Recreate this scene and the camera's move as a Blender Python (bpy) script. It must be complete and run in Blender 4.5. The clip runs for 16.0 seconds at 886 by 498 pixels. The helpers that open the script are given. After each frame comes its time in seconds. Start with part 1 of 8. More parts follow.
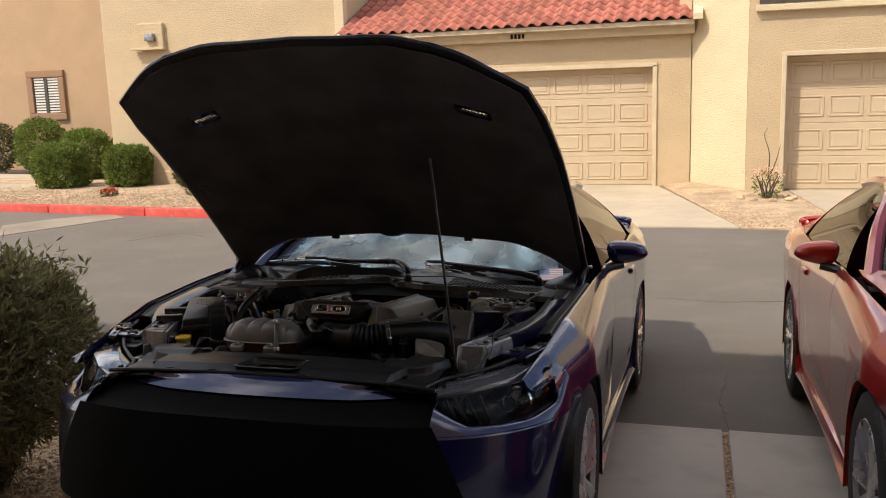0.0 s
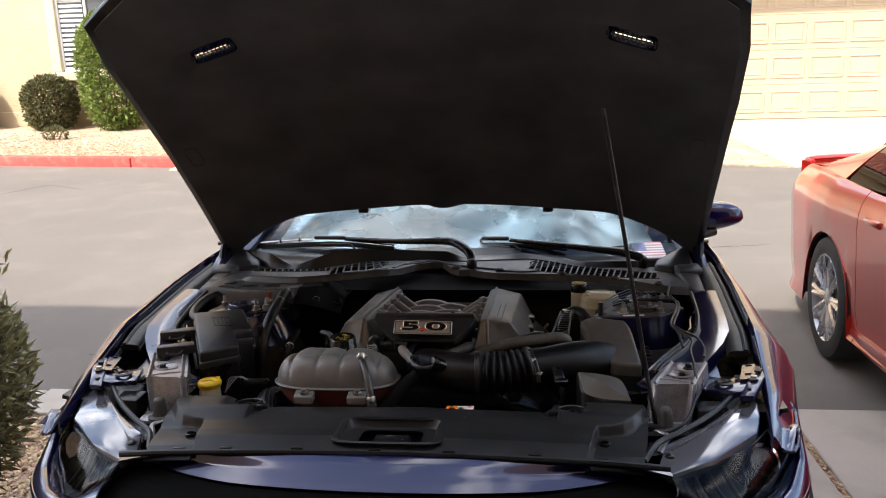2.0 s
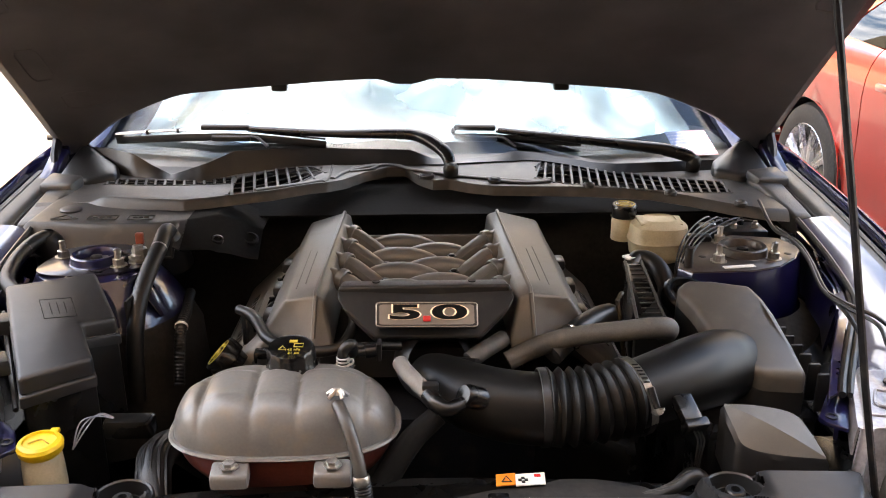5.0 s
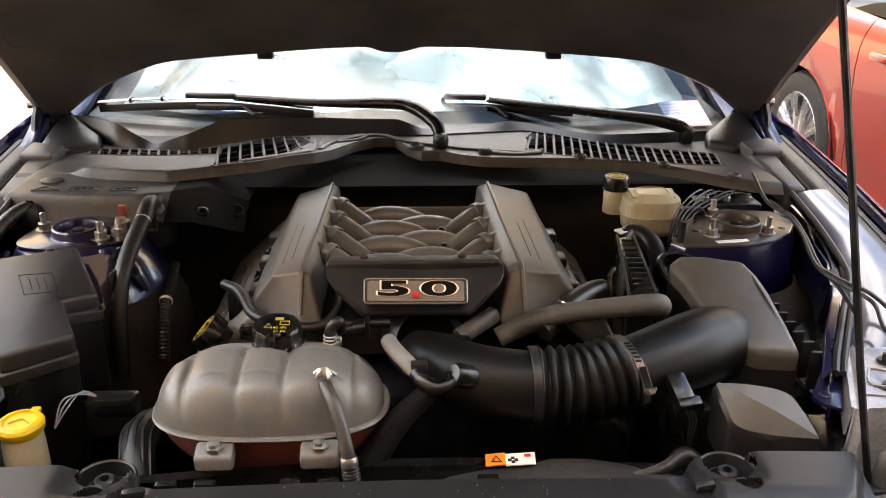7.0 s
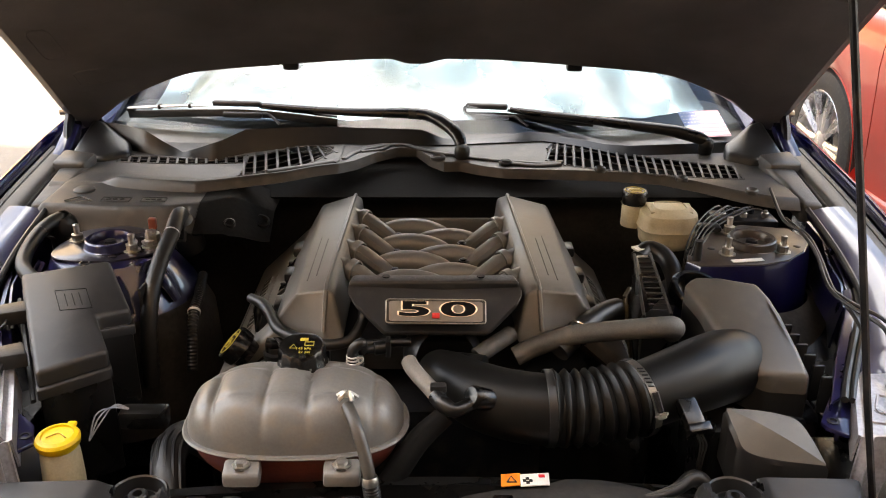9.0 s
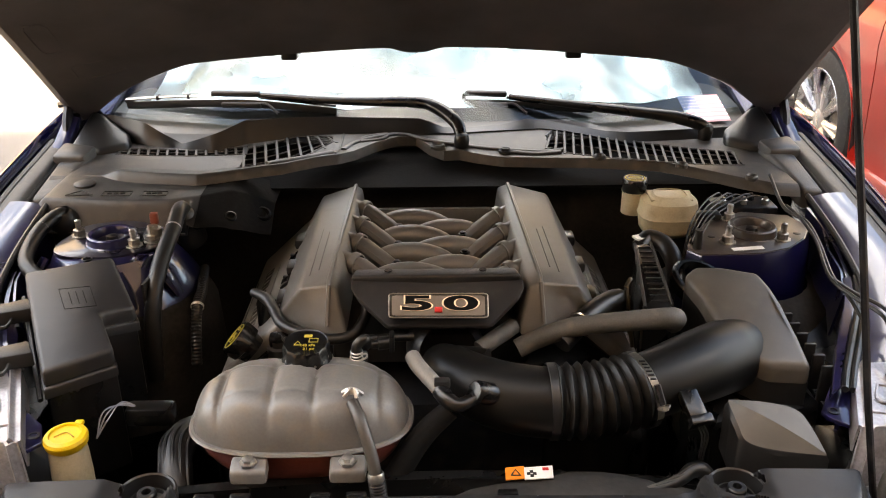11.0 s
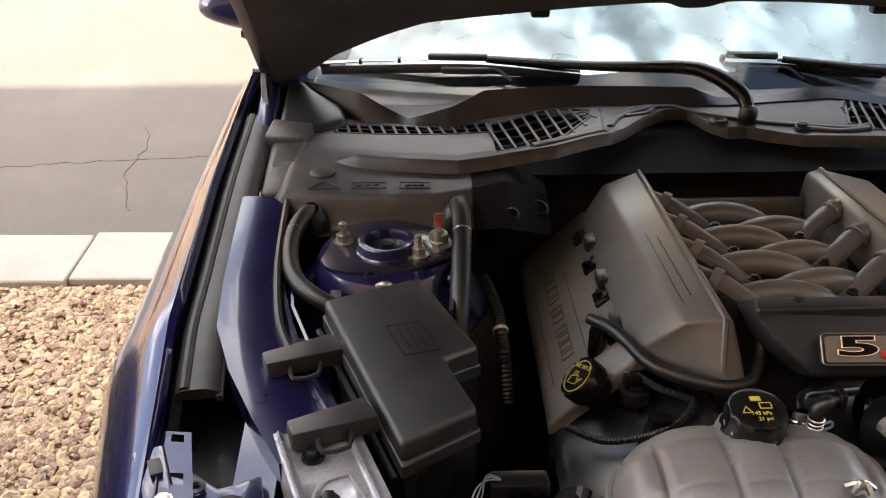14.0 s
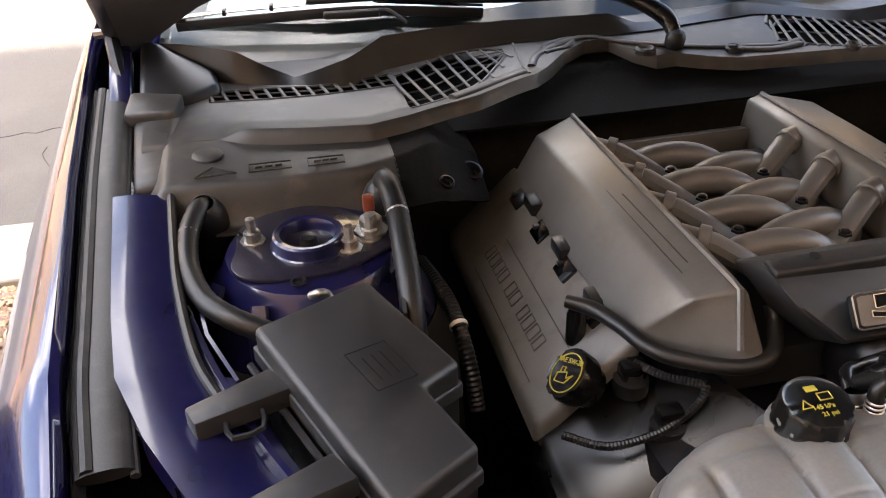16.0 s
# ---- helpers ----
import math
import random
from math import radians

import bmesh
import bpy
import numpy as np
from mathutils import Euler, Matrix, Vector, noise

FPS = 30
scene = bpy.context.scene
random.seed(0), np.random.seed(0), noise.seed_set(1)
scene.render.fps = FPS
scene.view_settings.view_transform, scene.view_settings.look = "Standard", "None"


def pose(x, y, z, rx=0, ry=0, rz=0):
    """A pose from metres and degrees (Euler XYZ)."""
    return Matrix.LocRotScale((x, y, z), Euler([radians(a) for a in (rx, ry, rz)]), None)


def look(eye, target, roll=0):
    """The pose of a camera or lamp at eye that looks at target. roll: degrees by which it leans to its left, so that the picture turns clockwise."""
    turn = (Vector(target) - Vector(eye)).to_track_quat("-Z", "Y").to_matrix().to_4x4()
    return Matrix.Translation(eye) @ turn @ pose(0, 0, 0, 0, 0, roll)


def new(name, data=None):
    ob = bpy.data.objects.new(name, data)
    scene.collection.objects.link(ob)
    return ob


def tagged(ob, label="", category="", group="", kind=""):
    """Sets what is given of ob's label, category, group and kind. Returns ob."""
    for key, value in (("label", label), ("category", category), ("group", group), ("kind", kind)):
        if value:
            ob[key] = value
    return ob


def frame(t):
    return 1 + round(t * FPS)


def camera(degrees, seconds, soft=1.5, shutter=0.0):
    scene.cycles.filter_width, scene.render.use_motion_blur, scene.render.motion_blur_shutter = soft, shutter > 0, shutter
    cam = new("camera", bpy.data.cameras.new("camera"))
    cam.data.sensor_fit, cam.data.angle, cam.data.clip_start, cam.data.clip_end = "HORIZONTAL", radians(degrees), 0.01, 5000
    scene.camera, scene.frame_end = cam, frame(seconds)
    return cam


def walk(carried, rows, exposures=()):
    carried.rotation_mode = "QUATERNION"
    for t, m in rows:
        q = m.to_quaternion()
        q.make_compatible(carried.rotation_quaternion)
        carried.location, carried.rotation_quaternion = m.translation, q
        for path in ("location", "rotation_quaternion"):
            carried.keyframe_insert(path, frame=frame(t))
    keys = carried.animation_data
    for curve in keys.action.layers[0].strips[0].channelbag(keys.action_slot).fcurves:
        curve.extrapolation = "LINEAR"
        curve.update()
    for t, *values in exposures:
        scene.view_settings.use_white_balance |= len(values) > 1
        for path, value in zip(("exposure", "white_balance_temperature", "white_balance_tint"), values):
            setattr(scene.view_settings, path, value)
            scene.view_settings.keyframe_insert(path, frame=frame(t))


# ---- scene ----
# camera and its walk
cam = camera(52.8, 16.0, 1.0)
PATH = [
    (0, (1.306, -2.08, 1.957), (0.75, -0.192, 1.606), -1.9),
    (0.5, (1.006, -1.944, 1.949), (0.537, -0.04, 1.557), -1.1),
    (1, (0.769, -1.708, 1.933), (0.34, 0.199, 1.512), -0.6),
    (1.5, (0.516, -1.493, 1.93), (0.174, 0.425, 1.481), -0.4),
    (2, (0.335, -1.273, 1.947), (0.092, 0.646, 1.44), -2.0),
    (2.5, (0.203, -0.986, 1.927), (-0.009, 0.913, 1.336), -3.1),
    (3, (0.093, -0.77, 1.875), (-0.041, 1.097, 1.173), -1.1),
    (3.5, (0.021, -0.595, 1.858), (-0.015, 1.255, 1.099), -0.0),
    (4, (0.023, -0.442, 1.838), (0.014, 1.399, 1.058), 0.5),
    (4.5, (0.012, -0.339, 1.819), (0.004, 1.492, 1.014), 0.5),
    (5, (-0.005, -0.295, 1.81), (0.053, 1.521, 0.975), 0.1),
    (5.2, (-0.009, -0.287, 1.811), (0.08, 1.522, 0.962), 0.5),
    (7.5, (-0.003, -0.265, 1.811), (0.072, 1.51, 0.893), 0.7),
    (8, (-0.003, -0.267, 1.814), (0.061, 1.5, 0.88), 0.9),
    (8.5, (-0.003, -0.273, 1.857), (0.037, 1.494, 0.921), 0.8),
    (11, (-0.008, -0.265, 1.904), (0.028, 1.476, 0.921), -0.1),
    (11.5, (-0.008, -0.264, 1.904), (0.027, 1.468, 0.904), -0.3),
    (12, (-0.043, -0.261, 1.906), (-0.002, 1.457, 0.883), -0.6),
    (12.5, (-0.127, -0.232, 1.884), (-0.069, 1.469, 0.833), -0.7),
    (13, (-0.22, -0.134, 1.847), (-0.203, 1.551, 0.77), -0.5),
    (13.5, (-0.334, 0.0, 1.839), (-0.372, 1.677, 0.75), -0.3),
    (14, (-0.508, 0.059, 1.84), (-0.487, 1.734, 0.748), -0.5),
    (14.5, (-0.651, 0.109, 1.845), (-0.439, 1.764, 0.741), -0.6),
    (15, (-0.673, 0.162, 1.845), (-0.346, 1.802, 0.749), 0.8),
    (15.5, (-0.623, 0.228, 1.814), (-0.293, 1.855, 0.699), 0.2),
    (16, (-0.607, 0.287, 1.767), (-0.259, 1.842, 0.558), -0.3),
]
EXPOSURES = [(0, 0.34, 7250, 11), (1.0, 0.65, 6700, 10.5), (1.5, 1.05, 6600, 11), (2.0, 1.4, 6650, 11.3), (2.5, 1.75, 6700, 11.5), (3.5, 2.65, 6850, 13), (4.2, 3.02, 7050, 13), (5.0, 3.02, 7300, 12.5), (7.5, 2.85, 7900, 10.5), (11.0, 2.85, 7950, 10.5), (12.5, 2.78, 7900, 10.5), (13.5, 2.54, 7750, 11.5), (14.0, 2.3, 7500, 12.5), (15.0, 2.45, 7300, 13.5), (16.0, 2.78, 7150, 14)]
walk(cam, [(t, look(eye, target, roll)) for t, eye, target, roll in PATH], EXPOSURES)

# ---- light ----
scene.view_settings.exposure = 0.0
world = bpy.data.worlds.new("sky")
scene.world = world
world.use_nodes = True
wn, wl = world.node_tree.nodes, world.node_tree.links
wn.clear()
SUN_TRAVEL = Vector((0.50, 0.62, -1.0)).normalized()
sun_from = -SUN_TRAVEL
w_out = wn.new("ShaderNodeOutputWorld")
w_bg = wn.new("ShaderNodeBackground")
w_sky = wn.new("ShaderNodeTexSky")
w_sky.sky_type = "NISHITA"
w_sky.sun_disc = False
w_sky.sun_elevation = math.asin(sun_from.z)
w_sky.sun_rotation = math.atan2(sun_from.x, sun_from.y)
w_sky.air_density, w_sky.dust_density, w_sky.ozone_density = 1.0, 1.5, 1.0
w_co = wn.new("ShaderNodeTexCoord")
w_map = wn.new("ShaderNodeMapping")
w_map.inputs["Scale"].default_value = (1.0, 1.0, 1.6)
w_no = wn.new("ShaderNodeTexNoise")
w_no.inputs["Scale"].default_value = 2.6
w_no.inputs["Detail"].default_value = 7.0
w_no.inputs["Roughness"].default_value = 0.58
w_no.inputs["Distortion"].default_value = 0.5
w_ra = wn.new("ShaderNodeValToRGB")
w_ra.color_ramp.elements[0].position, w_ra.color_ramp.elements[1].position = 0.47, 0.66
w_mix = wn.new("ShaderNodeMix")
w_mix.data_type = "RGBA"
w_mix.inputs["B"].default_value = (17.0, 17.0, 17.3, 1)
wl.new(w_co.outputs["Generated"], w_map.inputs["Vector"])
wl.new(w_map.outputs["Vector"], w_no.inputs["Vector"])
wl.new(w_no.outputs["Fac"], w_ra.inputs["Fac"])
wl.new(w_ra.outputs["Color"], w_mix.inputs["Factor"])
wl.new(w_sky.outputs["Color"], w_mix.inputs["A"])
wl.new(w_mix.outputs["Result"], w_bg.inputs["Color"])
w_bg.inputs["Strength"].default_value = 0.15
wl.new(w_bg.outputs["Background"], w_out.inputs["Surface"])
sun = new("sun", bpy.data.lights.new("sun", "SUN"))
sun.data.energy, sun.data.angle, sun.data.color = 3.0, radians(0.55), (1.0, 0.93, 0.82)
sun.matrix_world = look((-20, -25, 40), Vector((-20, -25, 40)) + SUN_TRAVEL)


# ---- materials ----
def mat(name, col, rough=0.5, metal=0.0, coarse=6.0, fine=250.0, amt=0.18, bump=0.12, coat=0.0, rvar=0.12,
        spec=0.5, col2=None, stretch=(1, 1, 1), depth=0.002, dirt=None, dirt_amt=0.0):
    m = bpy.data.materials.new(name)
    m.use_nodes = True
    n, l = m.node_tree.nodes, m.node_tree.links
    b = n["Principled BSDF"]
    co = n.new("ShaderNodeTexCoord")
    mp = n.new("ShaderNodeMapping")
    mp.inputs["Scale"].default_value = stretch
    l.new(co.outputs["Object"], mp.inputs["Vector"])
    big, small = n.new("ShaderNodeTexNoise"), n.new("ShaderNodeTexNoise")
    big.inputs["Scale"].default_value, big.inputs["Detail"].default_value = coarse, 5
    small.inputs["Scale"].default_value, small.inputs["Detail"].default_value = fine, 3
    for t in (big, small):
        l.new(mp.outputs["Vector"], t.inputs["Vector"])
    c2 = col2 or tuple(max(0.0, c * (1 - 2 * amt)) for c in col)
    c1 = col if col2 else tuple(min(1.0, c * (1 + amt)) for c in col)
    add = n.new("ShaderNodeMath")
    add.operation = "MULTIPLY_ADD"
    add.inputs[1].default_value, add.inputs[2].default_value = 0.35, 0.0
    l.new(small.outputs["Fac"], add.inputs[0])
    ad2 = n.new("ShaderNodeMath")
    ad2.operation = "MULTIPLY_ADD"
    ad2.inputs[1].default_value = 0.65
    l.new(big.outputs["Fac"], ad2.inputs[0])
    l.new(add.outputs[0], ad2.inputs[2])
    ramp = n.new("ShaderNodeValToRGB")
    ramp.color_ramp.elements[0].position, ramp.color_ramp.elements[1].position = 0.32, 0.68
    ramp.color_ramp.elements[0].color, ramp.color_ramp.elements[1].color = (*c2, 1), (*c1, 1)
    l.new(ad2.outputs[0], ramp.inputs["Fac"])
    out = ramp.outputs["Color"]
    if dirt:
        dn = n.new("ShaderNodeTexNoise")
        dn.inputs["Scale"].default_value, dn.inputs["Detail"].default_value = coarse * 3.1, 8
        l.new(co.outputs["Object"], dn.inputs["Vector"])
        dr = n.new("ShaderNodeValToRGB")
        dr.color_ramp.elements[0].position, dr.color_ramp.elements[1].position = 0.52, 0.74
        dr.color_ramp.elements[1].color = (dirt_amt, dirt_amt, dirt_amt, 1)
        l.new(dn.outputs["Fac"], dr.inputs["Fac"])
        mx = n.new("ShaderNodeMix")
        mx.data_type = "RGBA"
        mx.inputs["B"].default_value = (*dirt, 1)
        l.new(dr.outputs["Color"], mx.inputs["Factor"])
        l.new(out, mx.inputs["A"])
        out = mx.outputs["Result"]
    l.new(out, b.inputs["Base Color"])
    rr = n.new("ShaderNodeMapRange")
    rr.inputs["To Min"].default_value, rr.inputs["To Max"].default_value = max(0.0, rough - rvar), min(1.0, rough + rvar)
    l.new(big.outputs["Fac"], rr.inputs["Value"])
    l.new(rr.outputs["Result"], b.inputs["Roughness"])
    b.inputs["Metallic"].default_value = metal
    b.inputs["Coat Weight"].default_value = coat
    b.inputs["Coat Roughness"].default_value = 0.04
    b.inputs["Specular IOR Level"].default_value = spec
    if bump:
        bp = n.new("ShaderNodeBump")
        bp.inputs["Strength"].default_value, bp.inputs["Distance"].default_value = bump, depth
        l.new(small.outputs["Fac"], bp.inputs["Height"])
        l.new(bp.outputs["Normal"], b.inputs["Normal"])
    return m


def per_piece(m, spread=0.25):
    """Varies a material's colour from piece to piece."""
    n, l = m.node_tree.nodes, m.node_tree.links
    b = n["Principled BSDF"]
    src = b.inputs["Base Color"].links[0].from_socket
    info = n.new("ShaderNodeObjectInfo")
    mr = n.new("ShaderNodeMapRange")
    mr.inputs["To Min"].default_value, mr.inputs["To Max"].default_value = 1 - spread, 1 + spread
    l.new(info.outputs["Random"], mr.inputs["Value"])
    hs = n.new("ShaderNodeHueSaturation")
    l.new(src, hs.inputs["Color"])
    l.new(mr.outputs["Result"], hs.inputs["Value"])
    l.new(hs.outputs["Color"], b.inputs["Base Color"])
    return m


def per_island(m, spread=0.35, hue=0.02):
    n, l = m.node_tree.nodes, m.node_tree.links
    b = n["Principled BSDF"]
    src = b.inputs["Base Color"].links[0].from_socket
    geo = n.new("ShaderNodeNewGeometry")
    mr = n.new("ShaderNodeMapRange")
    mr.inputs["To Min"].default_value, mr.inputs["To Max"].default_value = 1 - spread, 1 + spread
    l.new(geo.outputs["Random Per Island"], mr.inputs["Value"])
    mh = n.new("ShaderNodeMapRange")
    mh.inputs["To Min"].default_value, mh.inputs["To Max"].default_value = 0.5 - hue, 0.5 + hue
    l.new(geo.outputs["Random Per Island"], mh.inputs["Value"])
    hs = n.new("ShaderNodeHueSaturation")
    l.new(src, hs.inputs["Color"])
    l.new(mr.outputs["Result"], hs.inputs["Value"])
    l.new(mh.outputs["Result"], hs.inputs["Hue"])
    l.new(hs.outputs["Color"], b.inputs["Base Color"])
    return m


def glass_mat(name, tint, rough=0.0, ior=1.5):
    m = bpy.data.materials.new(name)
    m.use_nodes = True
    n, l = m.node_tree.nodes, m.node_tree.links
    n.remove(n["Principled BSDF"])
    tr, gl, mx, fr = n.new("ShaderNodeBsdfTransparent"), n.new("ShaderNodeBsdfGlossy"), n.new("ShaderNodeMixShader"), n.new("ShaderNodeFresnel")
    tr.inputs["Color"].default_value = (*tint, 1)
    gl.inputs["Roughness"].default_value = rough
    fr.inputs["IOR"].default_value = ior
    l.new(fr.outputs[0], mx.inputs[0])
    l.new(tr.outputs[0], mx.inputs[1])
    l.new(gl.outputs[0], mx.inputs[2])
    l.new(mx.outputs[0], n["Material Output"].inputs["Surface"])
    return m


BLUE = mat("blue metallic paint", (0.005, 0.0055, 0.058), 0.24, 0.25, 3, 900, 0.10, 0.02, coat=1.0, rvar=0.04, depth=0.0004)
BLUE_IN = mat("blue bay paint", (0.006, 0.0058, 0.046), 0.30, 0.2, 9, 300, 0.2, 0.05, coat=1.0, rvar=0.1, dirt=(0.09, 0.078, 0.072), dirt_amt=0.13, depth=0.0006)
BLUE_IN.node_tree.nodes["Principled BSDF"].inputs["Coat Roughness"].default_value = 0.09
RED = mat("red metallic paint", (0.42, 0.022, 0.013), 0.30, 0.35, 3, 900, 0.10, 0.02, coat=1.0, rvar=0.04, depth=0.0004)
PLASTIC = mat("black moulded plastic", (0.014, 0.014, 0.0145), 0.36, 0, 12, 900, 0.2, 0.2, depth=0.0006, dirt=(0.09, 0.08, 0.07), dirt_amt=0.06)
COVER_R = mat("radiator cover plastic", (0.018, 0.0177, 0.018), 0.38, 0, 12, 900, 0.15, 0.2, spec=0.35, depth=0.0006, dirt=(0.07, 0.066, 0.062), dirt_amt=0.10)
# near-black: the darkness within and around the grille is put into the colour
MESH_B = mat("black grille sheet with its shade", (0.003, 0.003, 0.003), 0.8, 0, 12, 90, 0.2, 0.15, spec=0.08, depth=0.004)
BAY_B = mat("black bay lining", (0.034, 0.0325, 0.031), 0.75, 0, 10, 120, 0.3, 0.25, spec=0.2, depth=0.002, dirt=(0.05, 0.045, 0.04), dirt_amt=0.3)
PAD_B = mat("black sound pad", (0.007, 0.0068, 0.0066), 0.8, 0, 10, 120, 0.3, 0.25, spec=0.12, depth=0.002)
# black plastic whose paler base colour holds the sky's reflection, plus some dirt
SHEEN_P = mat("satin plastic with sky sheen in its colour", (0.086, 0.079, 0.069), 0.38, 0, 10, 900, 0.12, 0.15, depth=0.0005, dirt=(0.19, 0.165, 0.13), dirt_amt=0.25)
# bay paint made darker and browner: shade and dim reflection put into the colour
TOWER_P = mat("blue tower plate with dark reflection", (0.020, 0.0175, 0.030), 0.30, 0.3, 14, 260, 0.2, 0.1, coat=0.6, dirt=(0.06, 0.05, 0.045), dirt_amt=0.35, depth=0.0006)
# tan base colour holds the sunlit reflection on blue paint, besides dust
TOWER_D = mat("dusty tower paint with tan reflection", (0.066, 0.055, 0.048), 0.36, 0.2, 14, 260, 0.2, 0.15, dirt=(0.030, 0.026, 0.060), dirt_amt=0.4, depth=0.0006)
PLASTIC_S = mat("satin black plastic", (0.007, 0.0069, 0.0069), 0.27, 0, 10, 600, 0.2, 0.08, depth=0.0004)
COVER_P = mat("grained dark cover plastic", (0.021, 0.021, 0.022), 0.38, 0, 10, 1300, 0.15, 0.35, depth=0.0008, dirt=(0.12, 0.105, 0.085), dirt_amt=0.12)
COWL_M = mat("dusty cowl plastic", (0.042, 0.040, 0.038), 0.46, 0, 7, 800, 0.2, 0.25, depth=0.0008, dirt=(0.18, 0.155, 0.12), dirt_amt=0.28)
MANI = mat("grey composite manifold", (0.178, 0.172, 0.162), 0.38, 0.30, 9, 700, 0.12, 0.16, depth=0.0006, dirt=(0.10, 0.08, 0.06), dirt_amt=0.3)
VALVE = mat("grey valve cover", (0.175, 0.166, 0.153), 0.45, 0.1, 9, 700, 0.15, 0.15, depth=0.0006, dirt=(0.05, 0.04, 0.03), dirt_amt=0.4)
TANK = mat("milky tank plastic", (0.160, 0.155, 0.147), 0.34, 0, 14, 260, 0.12, 0.12, depth=0.0008, dirt=(0.20, 0.16, 0.11), dirt_amt=0.45)
COOLANT = mat("tank with coolant behind", (0.16, 0.045, 0.035), 0.35, 0, 12, 260, 0.2, 0.1)
CREAM = mat("cream reservoir plastic", (0.52, 0.46, 0.31), 0.38, 0, 20, 300, 0.1, 0.08, dirt=(0.25, 0.19, 0.1), dirt_amt=0.3)
YELLOW = mat("yellow cap plastic", (0.80, 0.52, 0.015), 0.42, 0, 20, 400, 0.08, 0.05)
RUBBER = mat("black rubber", (0.010, 0.010, 0.010), 0.42, 0, 14, 500, 0.25, 0.25, depth=0.0008, dirt=(0.07, 0.062, 0.053), dirt_amt=0.08)
SEAL = mat("dusty seal rubber", (0.023, 0.022, 0.021), 0.5, 0, 14, 400, 0.25, 0.2, depth=0.0008, dirt=(0.09, 0.08, 0.07), dirt_amt=0.25)
HOSE_G = mat("dusty grey hose", (0.075, 0.072, 0.066), 0.6, 0, 16, 500, 0.25, 0.3, depth=0.001, dirt=(0.2, 0.17, 0.13), dirt_amt=0.3)
STEEL = mat("zinc plated steel", (0.52, 0.50, 0.46), 0.36, 0.9, 15, 300, 0.2, 0.1, dirt=(0.18, 0.13, 0.08), dirt_amt=0.3)
CHROME = mat("bright chrome", (0.72, 0.71, 0.69), 0.12, 1.0, 8, 300, 0.05, 0.02)
ALLOY = mat("silver alloy wheel", (0.66, 0.66, 0.67), 0.28, 0.85, 8, 300, 0.08, 0.04)
DARKMETAL = mat("dark painted steel", (0.016, 0.016, 0.019), 0.34, 0.5, 10, 250, 0.3, 0.1, dirt=(0.14, 0.11, 0.08), dirt_amt=0.25)
SUPPORT = mat("grey headlamp support", (0.33, 0.32, 0.335), 0.30, 0.45, 12, 200, 0.25, 0.1, dirt=(0.10, 0.08, 0.06), dirt_amt=0.4)
COPPER = mat("red brown connector", (0.20, 0.045, 0.022), 0.45, 0, 20, 300, 0.15, 0.1)
FELT = mat("black felt hood liner", (0.084, 0.081, 0.085), 0.92, 0, 5, 700, 0.3, 0.6, depth=0.0015)
FOIL = mat("silver foil sunshade", (0.88, 0.91, 0.92), 0.27, 0.9, 5, 14, 0.05, 0.10, depth=0.01, rvar=0.08)
LENS_D = glass_mat("smoked lamp lens", (0.45, 0.45, 0.47), 0.0, 1.22)
SCREEN = glass_mat("windscreen glass", (0.84, 0.95, 0.945))
TINT = glass_mat("tinted side glass", (0.10, 0.11, 0.11))
LAMPTOP = mat("pale lamp top", (0.15, 0.155, 0.175), 0.16, 0.35, 10, 200, 0.05, 0.02, coat=1.0)
TYRE = mat("tyre rubber", (0.020, 0.020, 0.020), 0.72, 0, 20, 300, 0.25, 0.3, dirt=(0.10, 0.09, 0.07), dirt_amt=0.25)
WHITE = mat("white print", (0.75, 0.74, 0.70), 0.5, 0, 30, 300, 0.05, 0)
ORANGE = mat("orange print", (0.85, 0.24, 0.02), 0.5, 0, 30, 300, 0.05, 0)
YPRINT = mat("yellow print", (0.50, 0.40, 0.05), 0.5, 0, 30, 300, 0.05, 0)
REDPRINT = mat("red print", (0.62, 0.015, 0.015), 0.45, 0, 30, 300, 0.05, 0)
FLAG_R = mat("faded flag red", (0.60, 0.30, 0.31), 0.5, 0, 30, 300, 0.05, 0)
FLAG_B = mat("faded flag blue", (0.25, 0.28, 0.48), 0.5, 0, 30, 300, 0.05, 0)
GREYPRINT = mat("embossed grey", (0.012, 0.012, 0.012), 0.5, 0, 30, 300, 0.05, 0)
INTERIOR = mat("dark cabin trim", (0.03, 0.03, 0.032), 0.7, 0, 8, 200, 0.2, 0.1)
AMBER = mat("amber reflector", (0.55, 0.10, 0.01), 0.2, 0, 30, 300, 0.05, 0, coat=0.5)
TAIL = mat("red lamp lens", (0.35, 0.01, 0.01), 0.15, 0, 30, 300, 0.05, 0, coat=0.8)

ASPHALT = mat("worn asphalt", (0.152, 0.136, 0.119), 0.9, 0, 0.6, 160, 0.12, 0.8, depth=0.006, dirt=(0.20, 0.18, 0.155), dirt_amt=0.5)
CONCRETE = mat("broom finished concrete", (0.43, 0.39, 0.335), 0.85, 0, 1.2, 220, 0.10, 0.4, depth=0.003, dirt=(0.26, 0.235, 0.20), dirt_amt=0.5)
CONCRETE_F = mat("sun warmed concrete", (0.47, 0.40, 0.31), 0.88, 0, 1.2, 120, 0.10, 0.3, depth=0.003, dirt=(0.34, 0.28, 0.21), dirt_amt=0.4)
STUCCO_B = mat("brown stucco band", (0.31, 0.185, 0.115), 0.93, 0, 1.1, 34, 0.06, 0.8, depth=0.01)
PATCH = mat("dusty asphalt", (0.29, 0.25, 0.20), 0.92, 0, 1.0, 60, 0.2, 0.4, depth=0.004)
